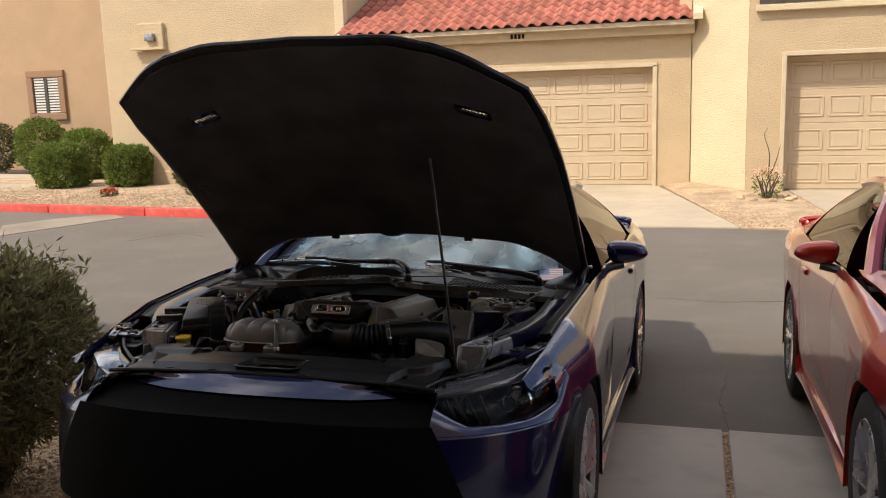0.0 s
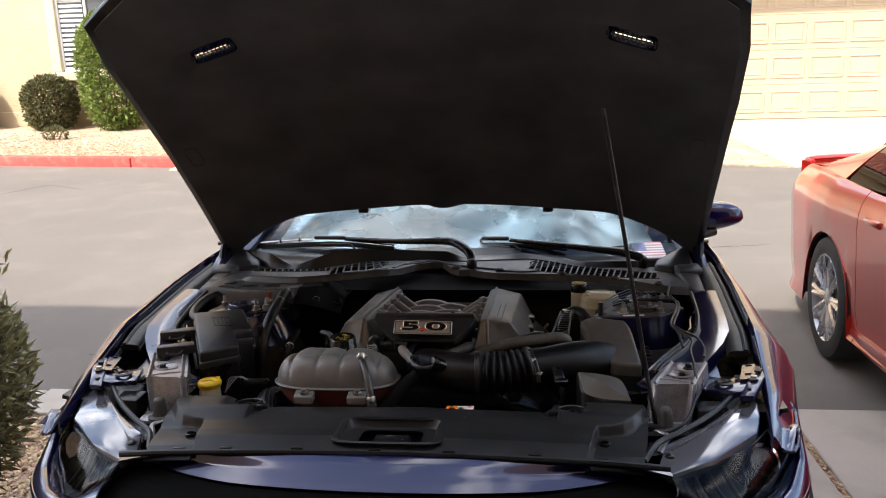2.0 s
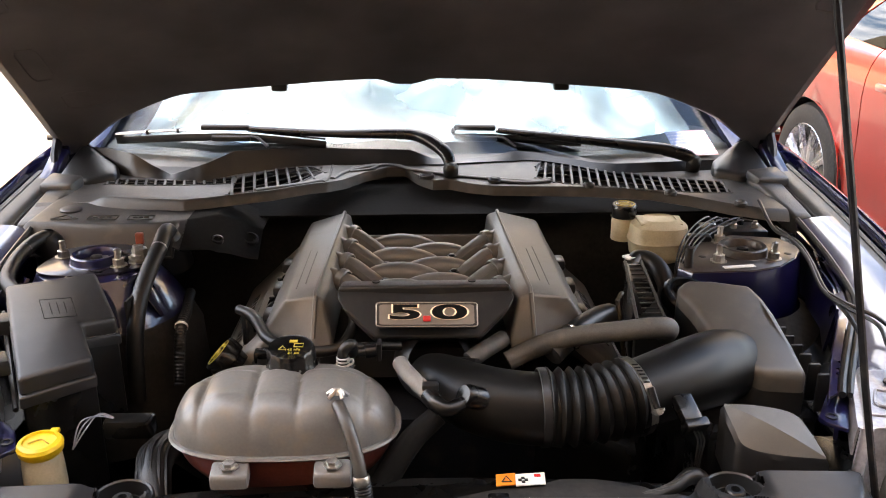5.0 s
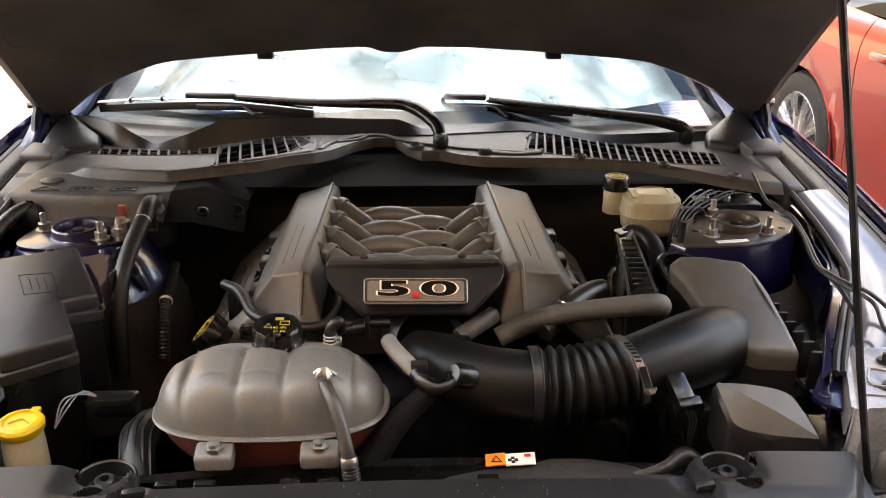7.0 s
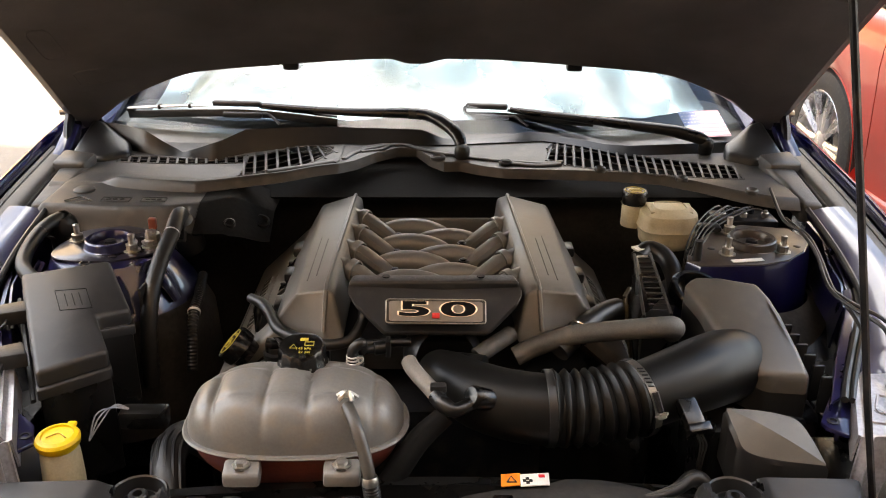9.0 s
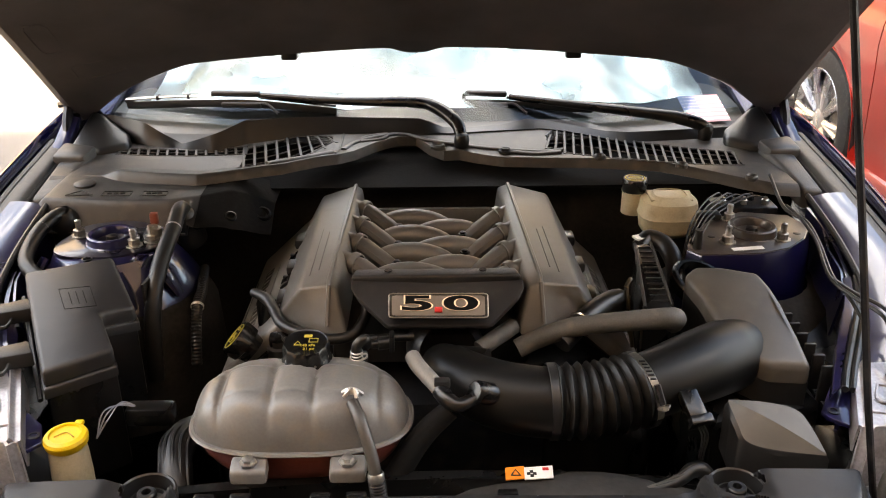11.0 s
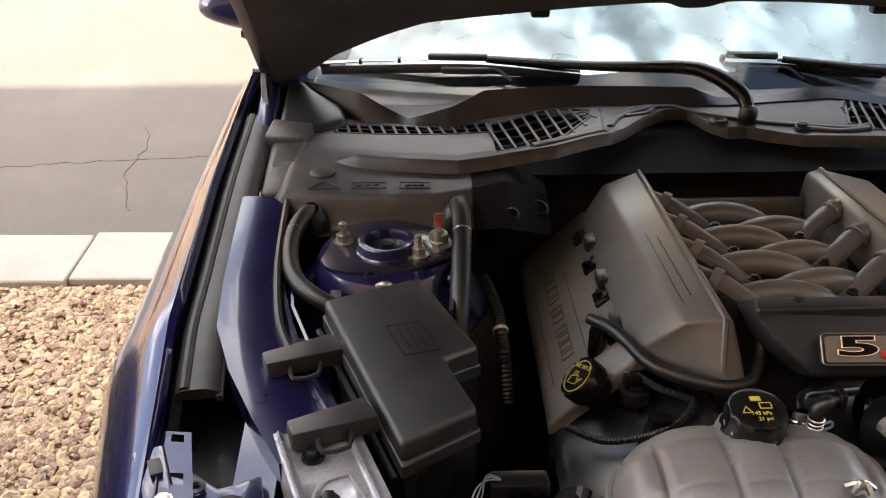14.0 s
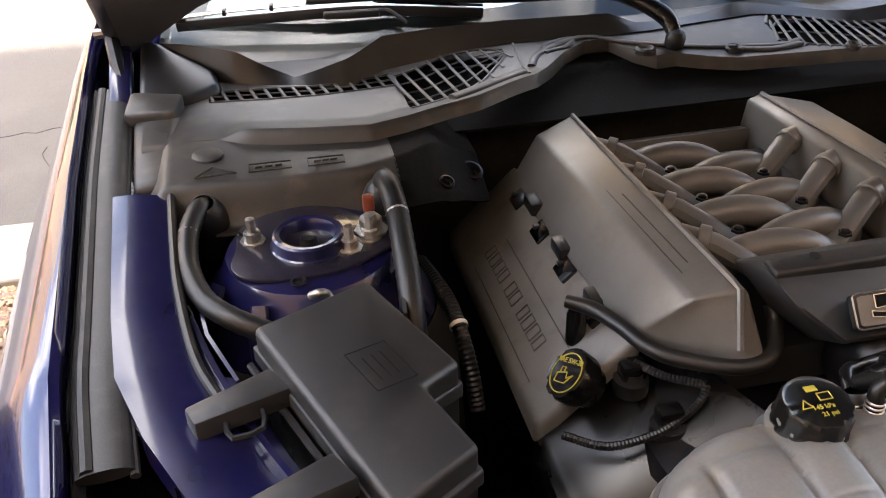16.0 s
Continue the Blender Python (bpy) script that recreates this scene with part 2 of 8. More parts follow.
LAMP_BAR = mat("grey lamp bar", (0.06, 0.06, 0.062), 0.35, 0.3, 10, 200, 0.1, 0.05)
SOIL = mat("tan gravel soil", (0.50, 0.37, 0.25), 0.95, 0, 3, 26, 0.25, 0.9, depth=0.02, dirt=(0.36, 0.25, 0.16), dirt_amt=0.6)
STONE = per_island(mat("tan landscaping stone", (0.50, 0.35, 0.225), 0.85, 0, 20, 120, 0.15, 0.3), 0.38, 0.025)
STONE_F = per_island(mat("brown tan stone", (0.46, 0.335, 0.225), 0.9, 0, 20, 120, 0.15, 0.3), 0.25, 0.02)
STUCCO = mat("tan stucco", (0.56, 0.435, 0.285), 0.93, 0, 1.1, 34, 0.05, 1.0, depth=0.012, stretch=(1, 1, 1.8), dirt=(0.50, 0.385, 0.25), dirt_amt=0.4)
STUCCO_P = mat("pale cream stucco", (0.66, 0.555, 0.38), 0.93, 0, 1.1, 34, 0.05, 1.0, depth=0.012, stretch=(1, 1, 1.8))
STUCCO_D = mat("brown tan stucco", (0.44, 0.30, 0.185), 0.93, 0, 1.1, 34, 0.06, 1.0, depth=0.012)
TRIM = mat("beige painted trim", (0.60, 0.50, 0.36), 0.6, 0, 4, 120, 0.06, 0.15)
GDOOR = mat("beige garage door paint", (0.56, 0.445, 0.31), 0.55, 0, 2.5, 160, 0.05, 0.15)
REDKERB = mat("faded red kerb paint", (0.62, 0.075, 0.06), 0.75, 0, 3, 120, 0.15, 0.4, depth=0.003, dirt=(0.50, 0.22, 0.16), dirt_amt=0.45)
TILE = per_piece(mat("terracotta roof tile", (0.40, 0.13, 0.095), 0.8, 0, 5, 120, 0.2, 0.4, depth=0.004, dirt=(0.45, 0.22, 0.15), dirt_amt=0.45), 0.22)
DARKROOM = mat("dim garage wall", (0.07, 0.062, 0.055), 0.9, 0, 2, 90, 0.1, 0.3)
BLIND = mat("white window blind", (0.70, 0.69, 0.66), 0.6, 0, 5, 90, 0.05, 0.05)
LEAF_A = per_island(mat("shrub leaf", (0.170, 0.225, 0.048), 0.55, 0, 5, 60, 0.2, 0), 0.45, 0.03)
LEAF_B = per_island(mat("olive shrub leaf", (0.125, 0.120, 0.050), 0.6, 0, 5, 60, 0.25, 0), 0.45, 0.03)
LEAF_C = per_island(mat("oleander leaf", (0.27, 0.25, 0.115), 0.5, 0, 5, 60, 0.25, 0), 0.5, 0.035)
LEAF_T = per_island(mat("tree leaf", (0.060, 0.095, 0.030), 0.6, 0, 5, 60, 0.25, 0), 0.45, 0.03)


def leafy(m, share=0.35):
    """Lets some daylight pass through a leaf."""
    n, l = m.node_tree.nodes, m.node_tree.links
    b = n["Principled BSDF"]
    tr, mx = n.new("ShaderNodeBsdfTranslucent"), n.new("ShaderNodeMixShader")
    mx.inputs[0].default_value = share
    l.new(b.inputs["Base Color"].links[0].from_socket, tr.inputs["Color"])
    l.new(b.outputs[0], mx.inputs[1])
    l.new(tr.outputs[0], mx.inputs[2])
    l.new(mx.outputs[0], n["Material Output"].inputs["Surface"])


for leaf_m in (LEAF_A, LEAF_B, LEAF_C, LEAF_T):
    leafy(leaf_m)
BARK = mat("grey brown bark", (0.13, 0.10, 0.075), 0.9, 0, 12, 90, 0.3, 0.6, depth=0.004)
PETAL_R = per_island(mat("red flower", (0.60, 0.05, 0.03), 0.6, 0, 5, 60, 0.1, 0), 0.3, 0.02)
PETAL_P = per_island(mat("pale pink flower", (0.75, 0.48, 0.36), 0.6, 0, 5, 60, 0.1, 0), 0.25, 0.02)


# ---- mesh helpers ----
def finish(name, me, material, parent=None, label="", sharp=38, smooth=True):
    me.materials.append(material)
    if smooth:
        me.shade_smooth()
        me.set_sharp_from_angle(angle=radians(sharp))
    ob = new(name, me)
    if parent:
        ob.parent = parent
    if label:
        tagged(ob, label)
    return ob


def part(name, bm, material, parent=None, label="", sharp=38, smooth=True):
    """One mesh object from a bmesh, under a thing or a part."""
    me = bpy.data.meshes.new(name)
    bmesh.ops.recalc_face_normals(bm, faces=bm.faces)
    bm.to_mesh(me)
    bm.free()
    return finish(name, me, material, parent, label, sharp, smooth)


def thing(name, label, category, m=None, group="", kind=""):
    ob = new(name)
    ob.empty_display_size = 0.1
    if m:
        ob.matrix_basis = m
    return tagged(ob, label, category, group, kind)


def shape():
    return bmesh.new()


def box(bm, c, s, bevel=0.0, turn=None, seg=2):
    """A box of size s centred at c, bevelled; turn: a rotation matrix."""
    t = bmesh.new()
    bmesh.ops.create_cube(t, size=1.0)
    bmesh.ops.scale(t, vec=s, verts=t.verts)
    if bevel:
        bmesh.ops.bevel(t, geom=t.edges[:], offset=bevel, segments=seg, affect="EDGES", profile=0.5)
    if turn:
        bmesh.ops.transform(t, matrix=turn.to_4x4(), verts=t.verts)
    bmesh.ops.translate(t, vec=c, verts=t.verts)
    return merge(bm, t)


def merge(bm, t):
    me = bpy.data.meshes.new("t")
    t.to_mesh(me)
    t.free()
    bm.from_mesh(me)
    bpy.data.meshes.remove(me)
    return bm


def prism(bm, top, drop, bevel=0.0, seg=2):
    """A solid from a polygon of (x, y, z) and a drop vector or depth."""
    t = bmesh.new()
    dv = Vector((0, 0, -drop)) if isinstance(drop, (int, float)) else Vector(drop)
    a = [t.verts.new(p) for p in top]
    b = [t.verts.new(Vector(p) + dv) for p in top]
    k = len(top)
    f = t.faces.new(a)
    t.faces.new(b[::-1])
    for i in range(k):
        t.faces.new((a[i], b[i], b[(i + 1) % k], a[(i + 1) % k]))
    bmesh.ops.recalc_face_normals(t, faces=t.faces)
    if bevel:
        edges = [e for e in t.edges if not all(v in b for v in e.verts)]
        bmesh.ops.bevel(t, geom=edges, offset=bevel, segments=seg, affect="EDGES", profile=0.5)
    return merge(bm, t)


def spline(pts, n=6):
    """Catmull-Rom through the points."""
    p = [Vector(q) for q in pts]
    if len(p) < 3:
        return p
    p = [2 * p[0] - p[1]] + p + [2 * p[-1] - p[-2]]
    out = []
    for i in range(1, len(p) - 2):
        for j in range(n):
            t = j / n
            out.append(0.5 * ((2 * p[i]) + (p[i + 1] - p[i - 1]) * t + (2 * p[i - 1] - 5 * p[i] + 4 * p[i + 1] - p[i + 2]) * t * t
                              + (3 * p[i] - p[i - 1] - 3 * p[i + 1] + p[i + 2]) * t ** 3))
    out.append(p[-2])
    return out


def tube(bm, pts, r, n=10, smooth=6, ribs=0.0, pitch=0.008, flat=1.0):
    """A pipe along points. r: a radius or one for each point. ribs: the height of corrugations."""
    ctr = spline(pts, smooth) if smooth else [Vector(q) for q in pts]
    if ribs:
        length = sum((ctr[i + 1] - ctr[i]).length for i in range(len(ctr) - 1))
        want = max(4, int(length / pitch) * 2)
        dense, acc = [], 0.0
        cum = [0.0]
        for i in range(len(ctr) - 1):
            cum.append(cum[-1] + (ctr[i + 1] - ctr[i]).length)
        for j in range(want + 1):
            s = length * j / want
            i = max(k for k in range(len(cum)) if cum[k] <= s + 1e-9)
            i = min(i, len(ctr) - 2)
            f = (s - cum[i]) / max(1e-9, cum[i + 1] - cum[i])
            dense.append(ctr[i].lerp(ctr[i + 1], min(1, f)))
        ctr = dense
    k = len(ctr)
    if isinstance(r, (int, float)):
        rad = [r] * k
    else:
        rad = [float(np.interp(i / (k - 1), np.linspace(0, 1, len(r)), r)) for i in range(k)]
    if ribs:
        rad = [a + (ribs if i % 2 else 0) for i, a in enumerate(rad)]
    up = Vector((0, 0, 1))
    rings = []
    for i, c in enumerate(ctr):
        d = (ctr[min(i + 1, k - 1)] - ctr[max(i - 1, 0)]).normalized()
        s = d.cross(up)
        s = s.normalized() if s.length > 0.05 else Vector((1, 0, 0))
        u = s.cross(d).normalized()
        rings.append([bm.verts.new(c + rad[i] * (s * math.cos(2 * math.pi * j / n) + u * flat * math.sin(2 * math.pi * j / n))) for j in range(n)])
    for i in range(k - 1):
        for j in range(n):
            bm.faces.new((rings[i][j], rings[i][(j + 1) % n], rings[i + 1][(j + 1) % n], rings[i + 1][j]))
    bm.faces.new(rings[0][::-1])
    bm.faces.new(rings[-1])
    return bm


def lathe(bm, prof, c, axis=(0, 0, 1), n=24, close=True):
    """A turned shape: (radius, height) along axis from c."""
    q = Vector((0, 0, 1)).rotation_difference(Vector(axis).normalized())
    rings = []
    for r, h in prof:
        rings.append([bm.verts.new(Vector(c) + q @ Vector((r * math.cos(2 * math.pi * j / n), r * math.sin(2 * math.pi * j / n), h))) for j in range(n)])
    for i in range(len(prof) - 1):
        for j in range(n):
            bm.faces.new((rings[i][j], rings[i][(j + 1) % n], rings[i + 1][(j + 1) % n], rings[i + 1][j]))
    if close:
        bm.faces.new(rings[0][::-1])
        bm.faces.new(rings[-1])
    return bm


def sheet(bm, fn, nu, nv, thick=0.0, skip=None):
    """A surface fn(u, v) over the unit square, with a thickness."""
    t = bmesh.new()
    g = [[t.verts.new(fn(i / nu, j / nv)) for j in range(nv + 1)] for i in range(nu + 1)]
    for i in range(nu):
        for j in range(nv):
            if skip and skip((i + 0.5) / nu, (j + 0.5) / nv):
                continue
            t.faces.new((g[i][j], g[i + 1][j], g[i + 1][j + 1], g[i][j + 1]))
    loose = [v for v in t.verts if not v.link_faces]
    bmesh.ops.delete(t, geom=loose, context="VERTS")
    if thick:
        bmesh.ops.recalc_face_normals(t, faces=t.faces)
        bmesh.ops.solidify(t, geom=t.faces[:], thickness=thick)
    return merge(bm, t)


def words(name, text, size, m, material, parent, depth=0.0004, align="CENTER", wide=1.0, label="", bold=0.0):
    """Flat lettering in the built-in font as a mesh."""
    cu = bpy.data.curves.new(name, "FONT")
    cu.body, cu.size, cu.extrude, cu.align_x, cu.align_y = text, size, depth, align, "CENTER"
    cu.offset = bold
    tmp = bpy.data.objects.new("tmp", cu)
    scene.collection.objects.link(tmp)
    me = bpy.data.meshes.new_from_object(tmp.evaluated_get(bpy.context.evaluated_depsgraph_get()))
    bpy.data.objects.remove(tmp)
    bpy.data.curves.remove(cu)
    me.transform(m @ Matrix.Diagonal((wide, 1, 1, 1)))
    me.materials.clear()
    return finish(name, me, material, parent, label, smooth=False)


def ip(x, xs, ys):
    return float(np.interp(x, xs, ys))

# ---- ground ----
def ramp_z(y):
    """Height of the home drive, which climbs from the street to the garage."""
    return 0.012 + max(0.0, 2.95 - y) * 0.107


bm = shape()
sheet(bm, lambda u, v: (-900 + 1800 * u, -600 + 2200 * v, -0.004), 6, 6)
ground = part("ground", bm, ASPHALT)
tagged(ground, "grey worn asphalt street in sun and shade", "street", kind="structure")

# fine cracks in the street surface
for pts in ([(-1.75, 3.2), (-1.86, 3.55), (-1.82, 3.8), (-1.90, 4.05)], [(-2.5, 3.6), (-1.6, 3.68), (-1.2, 3.7)], [(-1.45, 2.85), (-1.38, 3.2), (-1.47, 3.6)],
            [(1.47, 3.0), (1.44, 3.5), (1.5, 4.1)], [(-6.5, 8.6), (-6.1, 9.4), (-5.4, 9.0)], [(0.9, 6.2), (1.5, 6.1), (2.2, 6.25)]):
    bm = shape()
    jag = []
    for (xa, ya), (xb, yb) in zip(pts, pts[1:]):
        n_j = max(3, int(math.hypot(xb - xa, yb - ya) / .05))
        for i in range(n_j):
            f = i / n_j
            jag.append((xa + (xb - xa) * f + random.uniform(-.014, .014), ya + (yb - ya) * f + random.uniform(-.014, .014), -0.004))
    tube(bm, jag, 0.0022, n=4, smooth=0)
    tagged(part("road_crack", bm, GREYPRINT), "thin dark crack in the asphalt", "crack", kind="structure")

# home drive: two sloping concrete slabs with a dirty joint between them
drive = thing("driveway", "sloping grey concrete drive with a wide dirty joint", "driveway", kind="structure")
for x0, x1 in ((-1.18, 1.435), (1.470, 5.4)):
    bm = shape()
    prism(bm, [(x0, 2.95, ramp_z(2.95)), (x1, 2.95, ramp_z(2.95)), (x1, -1.32, ramp_z(-1.32)), (x0, -1.32, ramp_z(-1.32))], 0.14, 0.006, 1)
    part("slab", bm, CONCRETE, drive)
bm = shape()
prism(bm, [(1.436, 2.95, ramp_z(2.95) - 0.014), (1.469, 2.95, ramp_z(2.95) - 0.014), (1.469, -1.32, ramp_z(-1.32) - 0.014), (1.436, -1.32, ramp_z(-1.32) - 0.014)], 0.05)
part("joint", bm, SOIL, drive, "dirt and pebbles in the joint")

# walk strip beside the drive, and the gravel bed
strip = thing("pavement", "pale concrete strip between street and gravel bed", "pavement", kind="structure")
x = -1.19
while x > -7:
    bm = shape()
    prism(bm, [(x, 2.96, 0.040), (x - 0.60, 2.98, 0.040), (x - 0.60, 2.64, 0.060), (x, 2.62, 0.060)], 0.2, 0.006, 1)
    part("slab", bm, CONCRETE, strip)
    x -= 0.606
bm = shape()
sheet(bm, lambda u, v: (-9 + 7.82 * u, -1.3 + 3.93 * v, ramp_z(-1.3 + 3.93 * v) - 0.02 + 0.02 * noise.noise((u * 30, v * 18, 0))), 40, 24)
tagged(part("gravel_bed", bm, SOIL), "tan gravel bed beside the drive", "gravel", kind="structure")

bm = shape()
prism(bm, [(-9.7, 9.8, .004), (-9.3, 10.6, .004), (-8.6, 11.2, .004), (-8.1, 10.8, .004), (-8.5, 9.8, .004), (-8.9, 8.8, .004)], 0.05)
tagged(part("road_patch", bm, PATCH), "pale dusty patch on the street before the kerb", "road patch", kind="structure")

# far side: red kerb, planted bed, drives
KA, KB = Vector((-30.0, 14.0, 0)), Vector((-3.4, 10.42, 0))
kerb = thing("kerb", "faded red painted concrete kerb", "kerb", kind="structure")
for i in range(12):
    a, b = KA.lerp(KB, i / 12), KA.lerp(KB, (i + 1) / 12 - 0.0008)
    d = (b - a).normalized()
    nrm = Vector((-d.y, d.x, 0))
    bm = shape()
    prism(bm, [a + Vector((0, 0, .13)), b + Vector((0, 0, .13)), b + nrm * .16 + Vector((0, 0, .135)), a + nrm * .16 + Vector((0, 0, .135))], 0.2, 0.015, 2)
    part("kerb_stone", bm, REDKERB, kerb)
bm = shape()
prism(bm, [(-30, 14.15, .10), (-3.4, 10.57, .10), (-3.0, 10.42, .04), (-3.1, 16.5, .12), (-11.5, 16.5, .12), (-30, 17, .1)], 0.2)
tagged(part("planting_bed", bm, SOIL), "tan gravel planting bed behind the kerb", "gravel", kind="structure")
bm = shape()
prism(bm, [(-4.9, 10.36, .02), (1.80, 10.36, .02), (0.42, 15.2, .085), (-4.9, 15.2, .085)], 0.2, 0.01, 1)
tagged(part("far_driveway", bm, CONCRETE_F), "sunlit concrete drive before the tiled garage", "driveway", kind="structure")
bm = shape()
prism(bm, [(1.82, 10.34, .015), (3.25, 9.95, .015), (2.62, 14.6, .09), (1.0, 15.2, .16), (0.44, 15.2, .12)], 0.2)
tagged(part("corner_bed", bm, SOIL), "tan gravel bed between the two far drives", "gravel", kind="structure")
bm = shape()
prism(bm, [(3.27, 9.95, .02), (12.5, 9.9, .02), (12.5, 14.7, .09), (2.64, 14.7, .09)], 0.2, 0.01, 1)
tagged(part("far_driveway", bm, CONCRETE_F), "sunlit concrete drive before the plain garage", "driveway", kind="structure")
bm = shape()
prism(bm, [(-22, 15.2, .11), (-13.2, 14.4, .11), (-13.2, 17.2, .11), (-22, 18.5, .11)], 0.02)
tagged(part("far_path", bm, CONCRETE_F), "pale concrete path behind the shrubs", "path", kind="structure")


# ---- far houses ----
def wall_with_hole(name, x0, x1, z0, z1, y, t, hole, material, parent):
    """A wall facing the street with one rectangular opening (xa, xb, za, zb)."""
    xa, xb, za, zb = hole
    bm = shape()
    xs, zs = [x0, xa, xb, x1], sorted({z0, za, zb, z1})
    grid = [[[bm.verts.new((x, yy, z)) for z in zs] for x in xs] for yy in (y, y + t)]

    def solid(i, j):
        return 0 <= i < 3 and 0 <= j < len(zs) - 1 and not (i == 1 and za <= (zs[j] + zs[j + 1]) / 2 <= zb)
    for i in range(3):
        for j in range(len(zs) - 1):
            if not solid(i, j):
                continue
            f, b = grid
            bm.faces.new((f[i][j], f[i + 1][j], f[i + 1][j + 1], f[i][j + 1]))
            bm.faces.new((b[i][j], b[i][j + 1], b[i + 1][j + 1], b[i + 1][j]))
            for di, dj, p, q in ((-1, 0, (i, j), (i, j + 1)), (1, 0, (i + 1, j + 1), (i + 1, j)), (0, -1, (i + 1, j), (i, j)), (0, 1, (i, j + 1), (i + 1, j + 1))):
                if not solid(i + di, j + dj):
                    bm.faces.new((f[p[0]][p[1]], f[q[0]][q[1]], b[q[0]][q[1]], b[p[0]][p[1]]))
    bmesh.ops.recalc_face_normals(bm, faces=bm.faces)
    return part(name, bm, material, parent, smooth=False)


def garage_door(x0, x1, z0, z1, y, cols, label, first=0.0, inset=0.12):
    door = thing("garage_door", label, "garage door", kind="structure")
    bm = shape()
    box(bm, ((x0 + x1) / 2, y + 0.03, (z0 + z1) / 2), (x1 - x0, 0.05, z1 - z0))
    part("door_leaf", bm, GDOOR, door, smooth=False)
    h = (z1 - z0) / 4
    cw = (x1 - x0 - 2 * first) / cols
    for r in range(4):
        zb = z0 + r * h
        bm = shape()
        box(bm, ((x0 + x1) / 2, y + 0.004, zb + h / 2), (x1 - x0 - 0.01, 0.012, h - 0.012), 0.004, seg=1)
        part("door_section", bm, GDOOR, door, smooth=False)
    me = None
    for r in range(4):
        for c in range(cols):
            w, hh = cw - 0.11, h * 0.58
            if me is None:
                t = shape()
                for dx, dz, sx, sz in ((0, hh / 2, w, .022), (0, -hh / 2, w, .022), (-w / 2, 0, .022, hh), (w / 2, 0, .022, hh)):
                    box(t, (dx, -0.004, dz), (sx + .022, .016, sz), 0.005, seg=1)
                box(t, (0, 0.0, 0), (w - .09, .012, hh - .09), 0.005, seg=1)
                me = bpy.data.meshes.new("door_panel")
                t.to_mesh(me)
                t.free()
                me.materials.append(GDOOR)
            p = new("door_panel", me)
            p.parent = door
            p.location = (x0 + first + cw * (c + .5), y - 0.004, z0 + h * (r + .5))
    return door


GY = 14.83
h1 = thing("tiled_garage_house", "tan stucco house wing with a garage under a red tile roof", "house")
wall_with_hole("front_wall", -5.62, 1.07, 0.0, 3.02, GY, 0.25, (-4.55, 0.40, 0.0, 2.24), STUCCO, h1)
bm = shape()
prism(bm, [(1.07, GY, 0), (1.07, 21, 0), (0.85, 21, 0), (0.85, GY + .26, 0)], (0, 0, 3.6))
part("side_wall", bm, STUCCO, h1, smooth=False)
for c, s in (((0.44, GY - .012, 1.15), (.075, .05, 2.25)), ((-4.59, GY - .012, 1.15), (.075, .05, 2.25)), ((-2.07, GY - .012, 2.285), (5.1, .05, .08))):
    bm = shape()
    box(bm, c, s, .006, seg=1)
    part("door_trim", bm, TRIM, h1)
bm = shape()
box(bm, (-2.25, GY - .10, 2.90), (6.75, .10, .20), .012)
part("fascia", bm, TRIM, h1)
bm = shape()
prism(bm, [(-5.62, GY - .35, 3.03), (1.12, GY - .35, 3.03), (1.12, 19.5, 5.1), (-5.62, 19.5, 5.1)], 0.08)
roof1 = part("roof", bm, TRIM, h1, smooth=False)
bm = shape()
for i in range(4):
    box(bm, (-2.05 + (i - 1.5) * .072, GY - .158, 2.885), (.045, .012, .085), .003, seg=1)
part("number_plate", bm, DARKMETAL, h1, "dark numerals drawn as plain bars")
garage_door(-4.55, 0.40, 0.085, 2.24, GY + .16, 8, "beige sectional garage door with raised panels, closed", 0.06)

hl = thing("tall_house", "tall tan stucco house with a small barred window", "house")
bm = shape()
prism(bm, [(-11.35, 15.1, 0), (-11.35, 24, 0), (-5.62, 24, 0), (-5.62, 15.1, 0)], (0, 0, 7.5), 0.03, 2)
part("wall", bm, STUCCO, hl, smooth=False)
bm = shape()
box(bm, (-5.70, 15.02, 5.4), (.20, .22, 5.0), .01)
part("corner_trim", bm, STUCCO_P, hl, smooth=False)
bm = shape()
box(bm, (-10.1, 15.06, 3.28), (.62, .10, .56), .02)
part("lamp_niche", bm, STUCCO, hl, smooth=False)
bm = shape()
box(bm, (-10.15, 14.99, 3.02), (.80, .14, .05), .01)
part("ledge", bm, STUCCO, hl, smooth=False)
bm = shape()
box(bm, (-10.08, 14.98, 3.26), (.22, .12, .16), .02)
part("wall_lamp", bm, SUPPORT, hl, "small grey wall lamp")
# recessed window with sill
wfr = shape()
for c, s in (((-8.98, 15.06, 1.83), (.20, .16, 1.37)), ((-7.62, 15.06, 1.83), (.20, .16, 1.37)), ((-8.3, 15.06, 2.62), (1.5, .16, .20)), ((-8.3, 15.04, 1.06), (1.55, .20, .16))):
    box(wfr, c, s, .02)
part("window_surround", wfr, STUCCO_P, hl, smooth=False)
bm = shape()
box(bm, (-8.3, 15.09, 1.83), (1.16, .03, 1.40))
part("window_pane", bm, mat("dark window", (0.05, 0.055, 0.06), 0.12, 0, 3, 50, 0.1, 0), hl, smooth=False)
for k in range(15):
    bm = shape()
    box(bm, (-8.62, 15.07, 1.20 + .088 * k), (.5, .012, .05), turn=None)
    part("blind_slat", bm, BLIND, hl, smooth=False)
bm = shape()
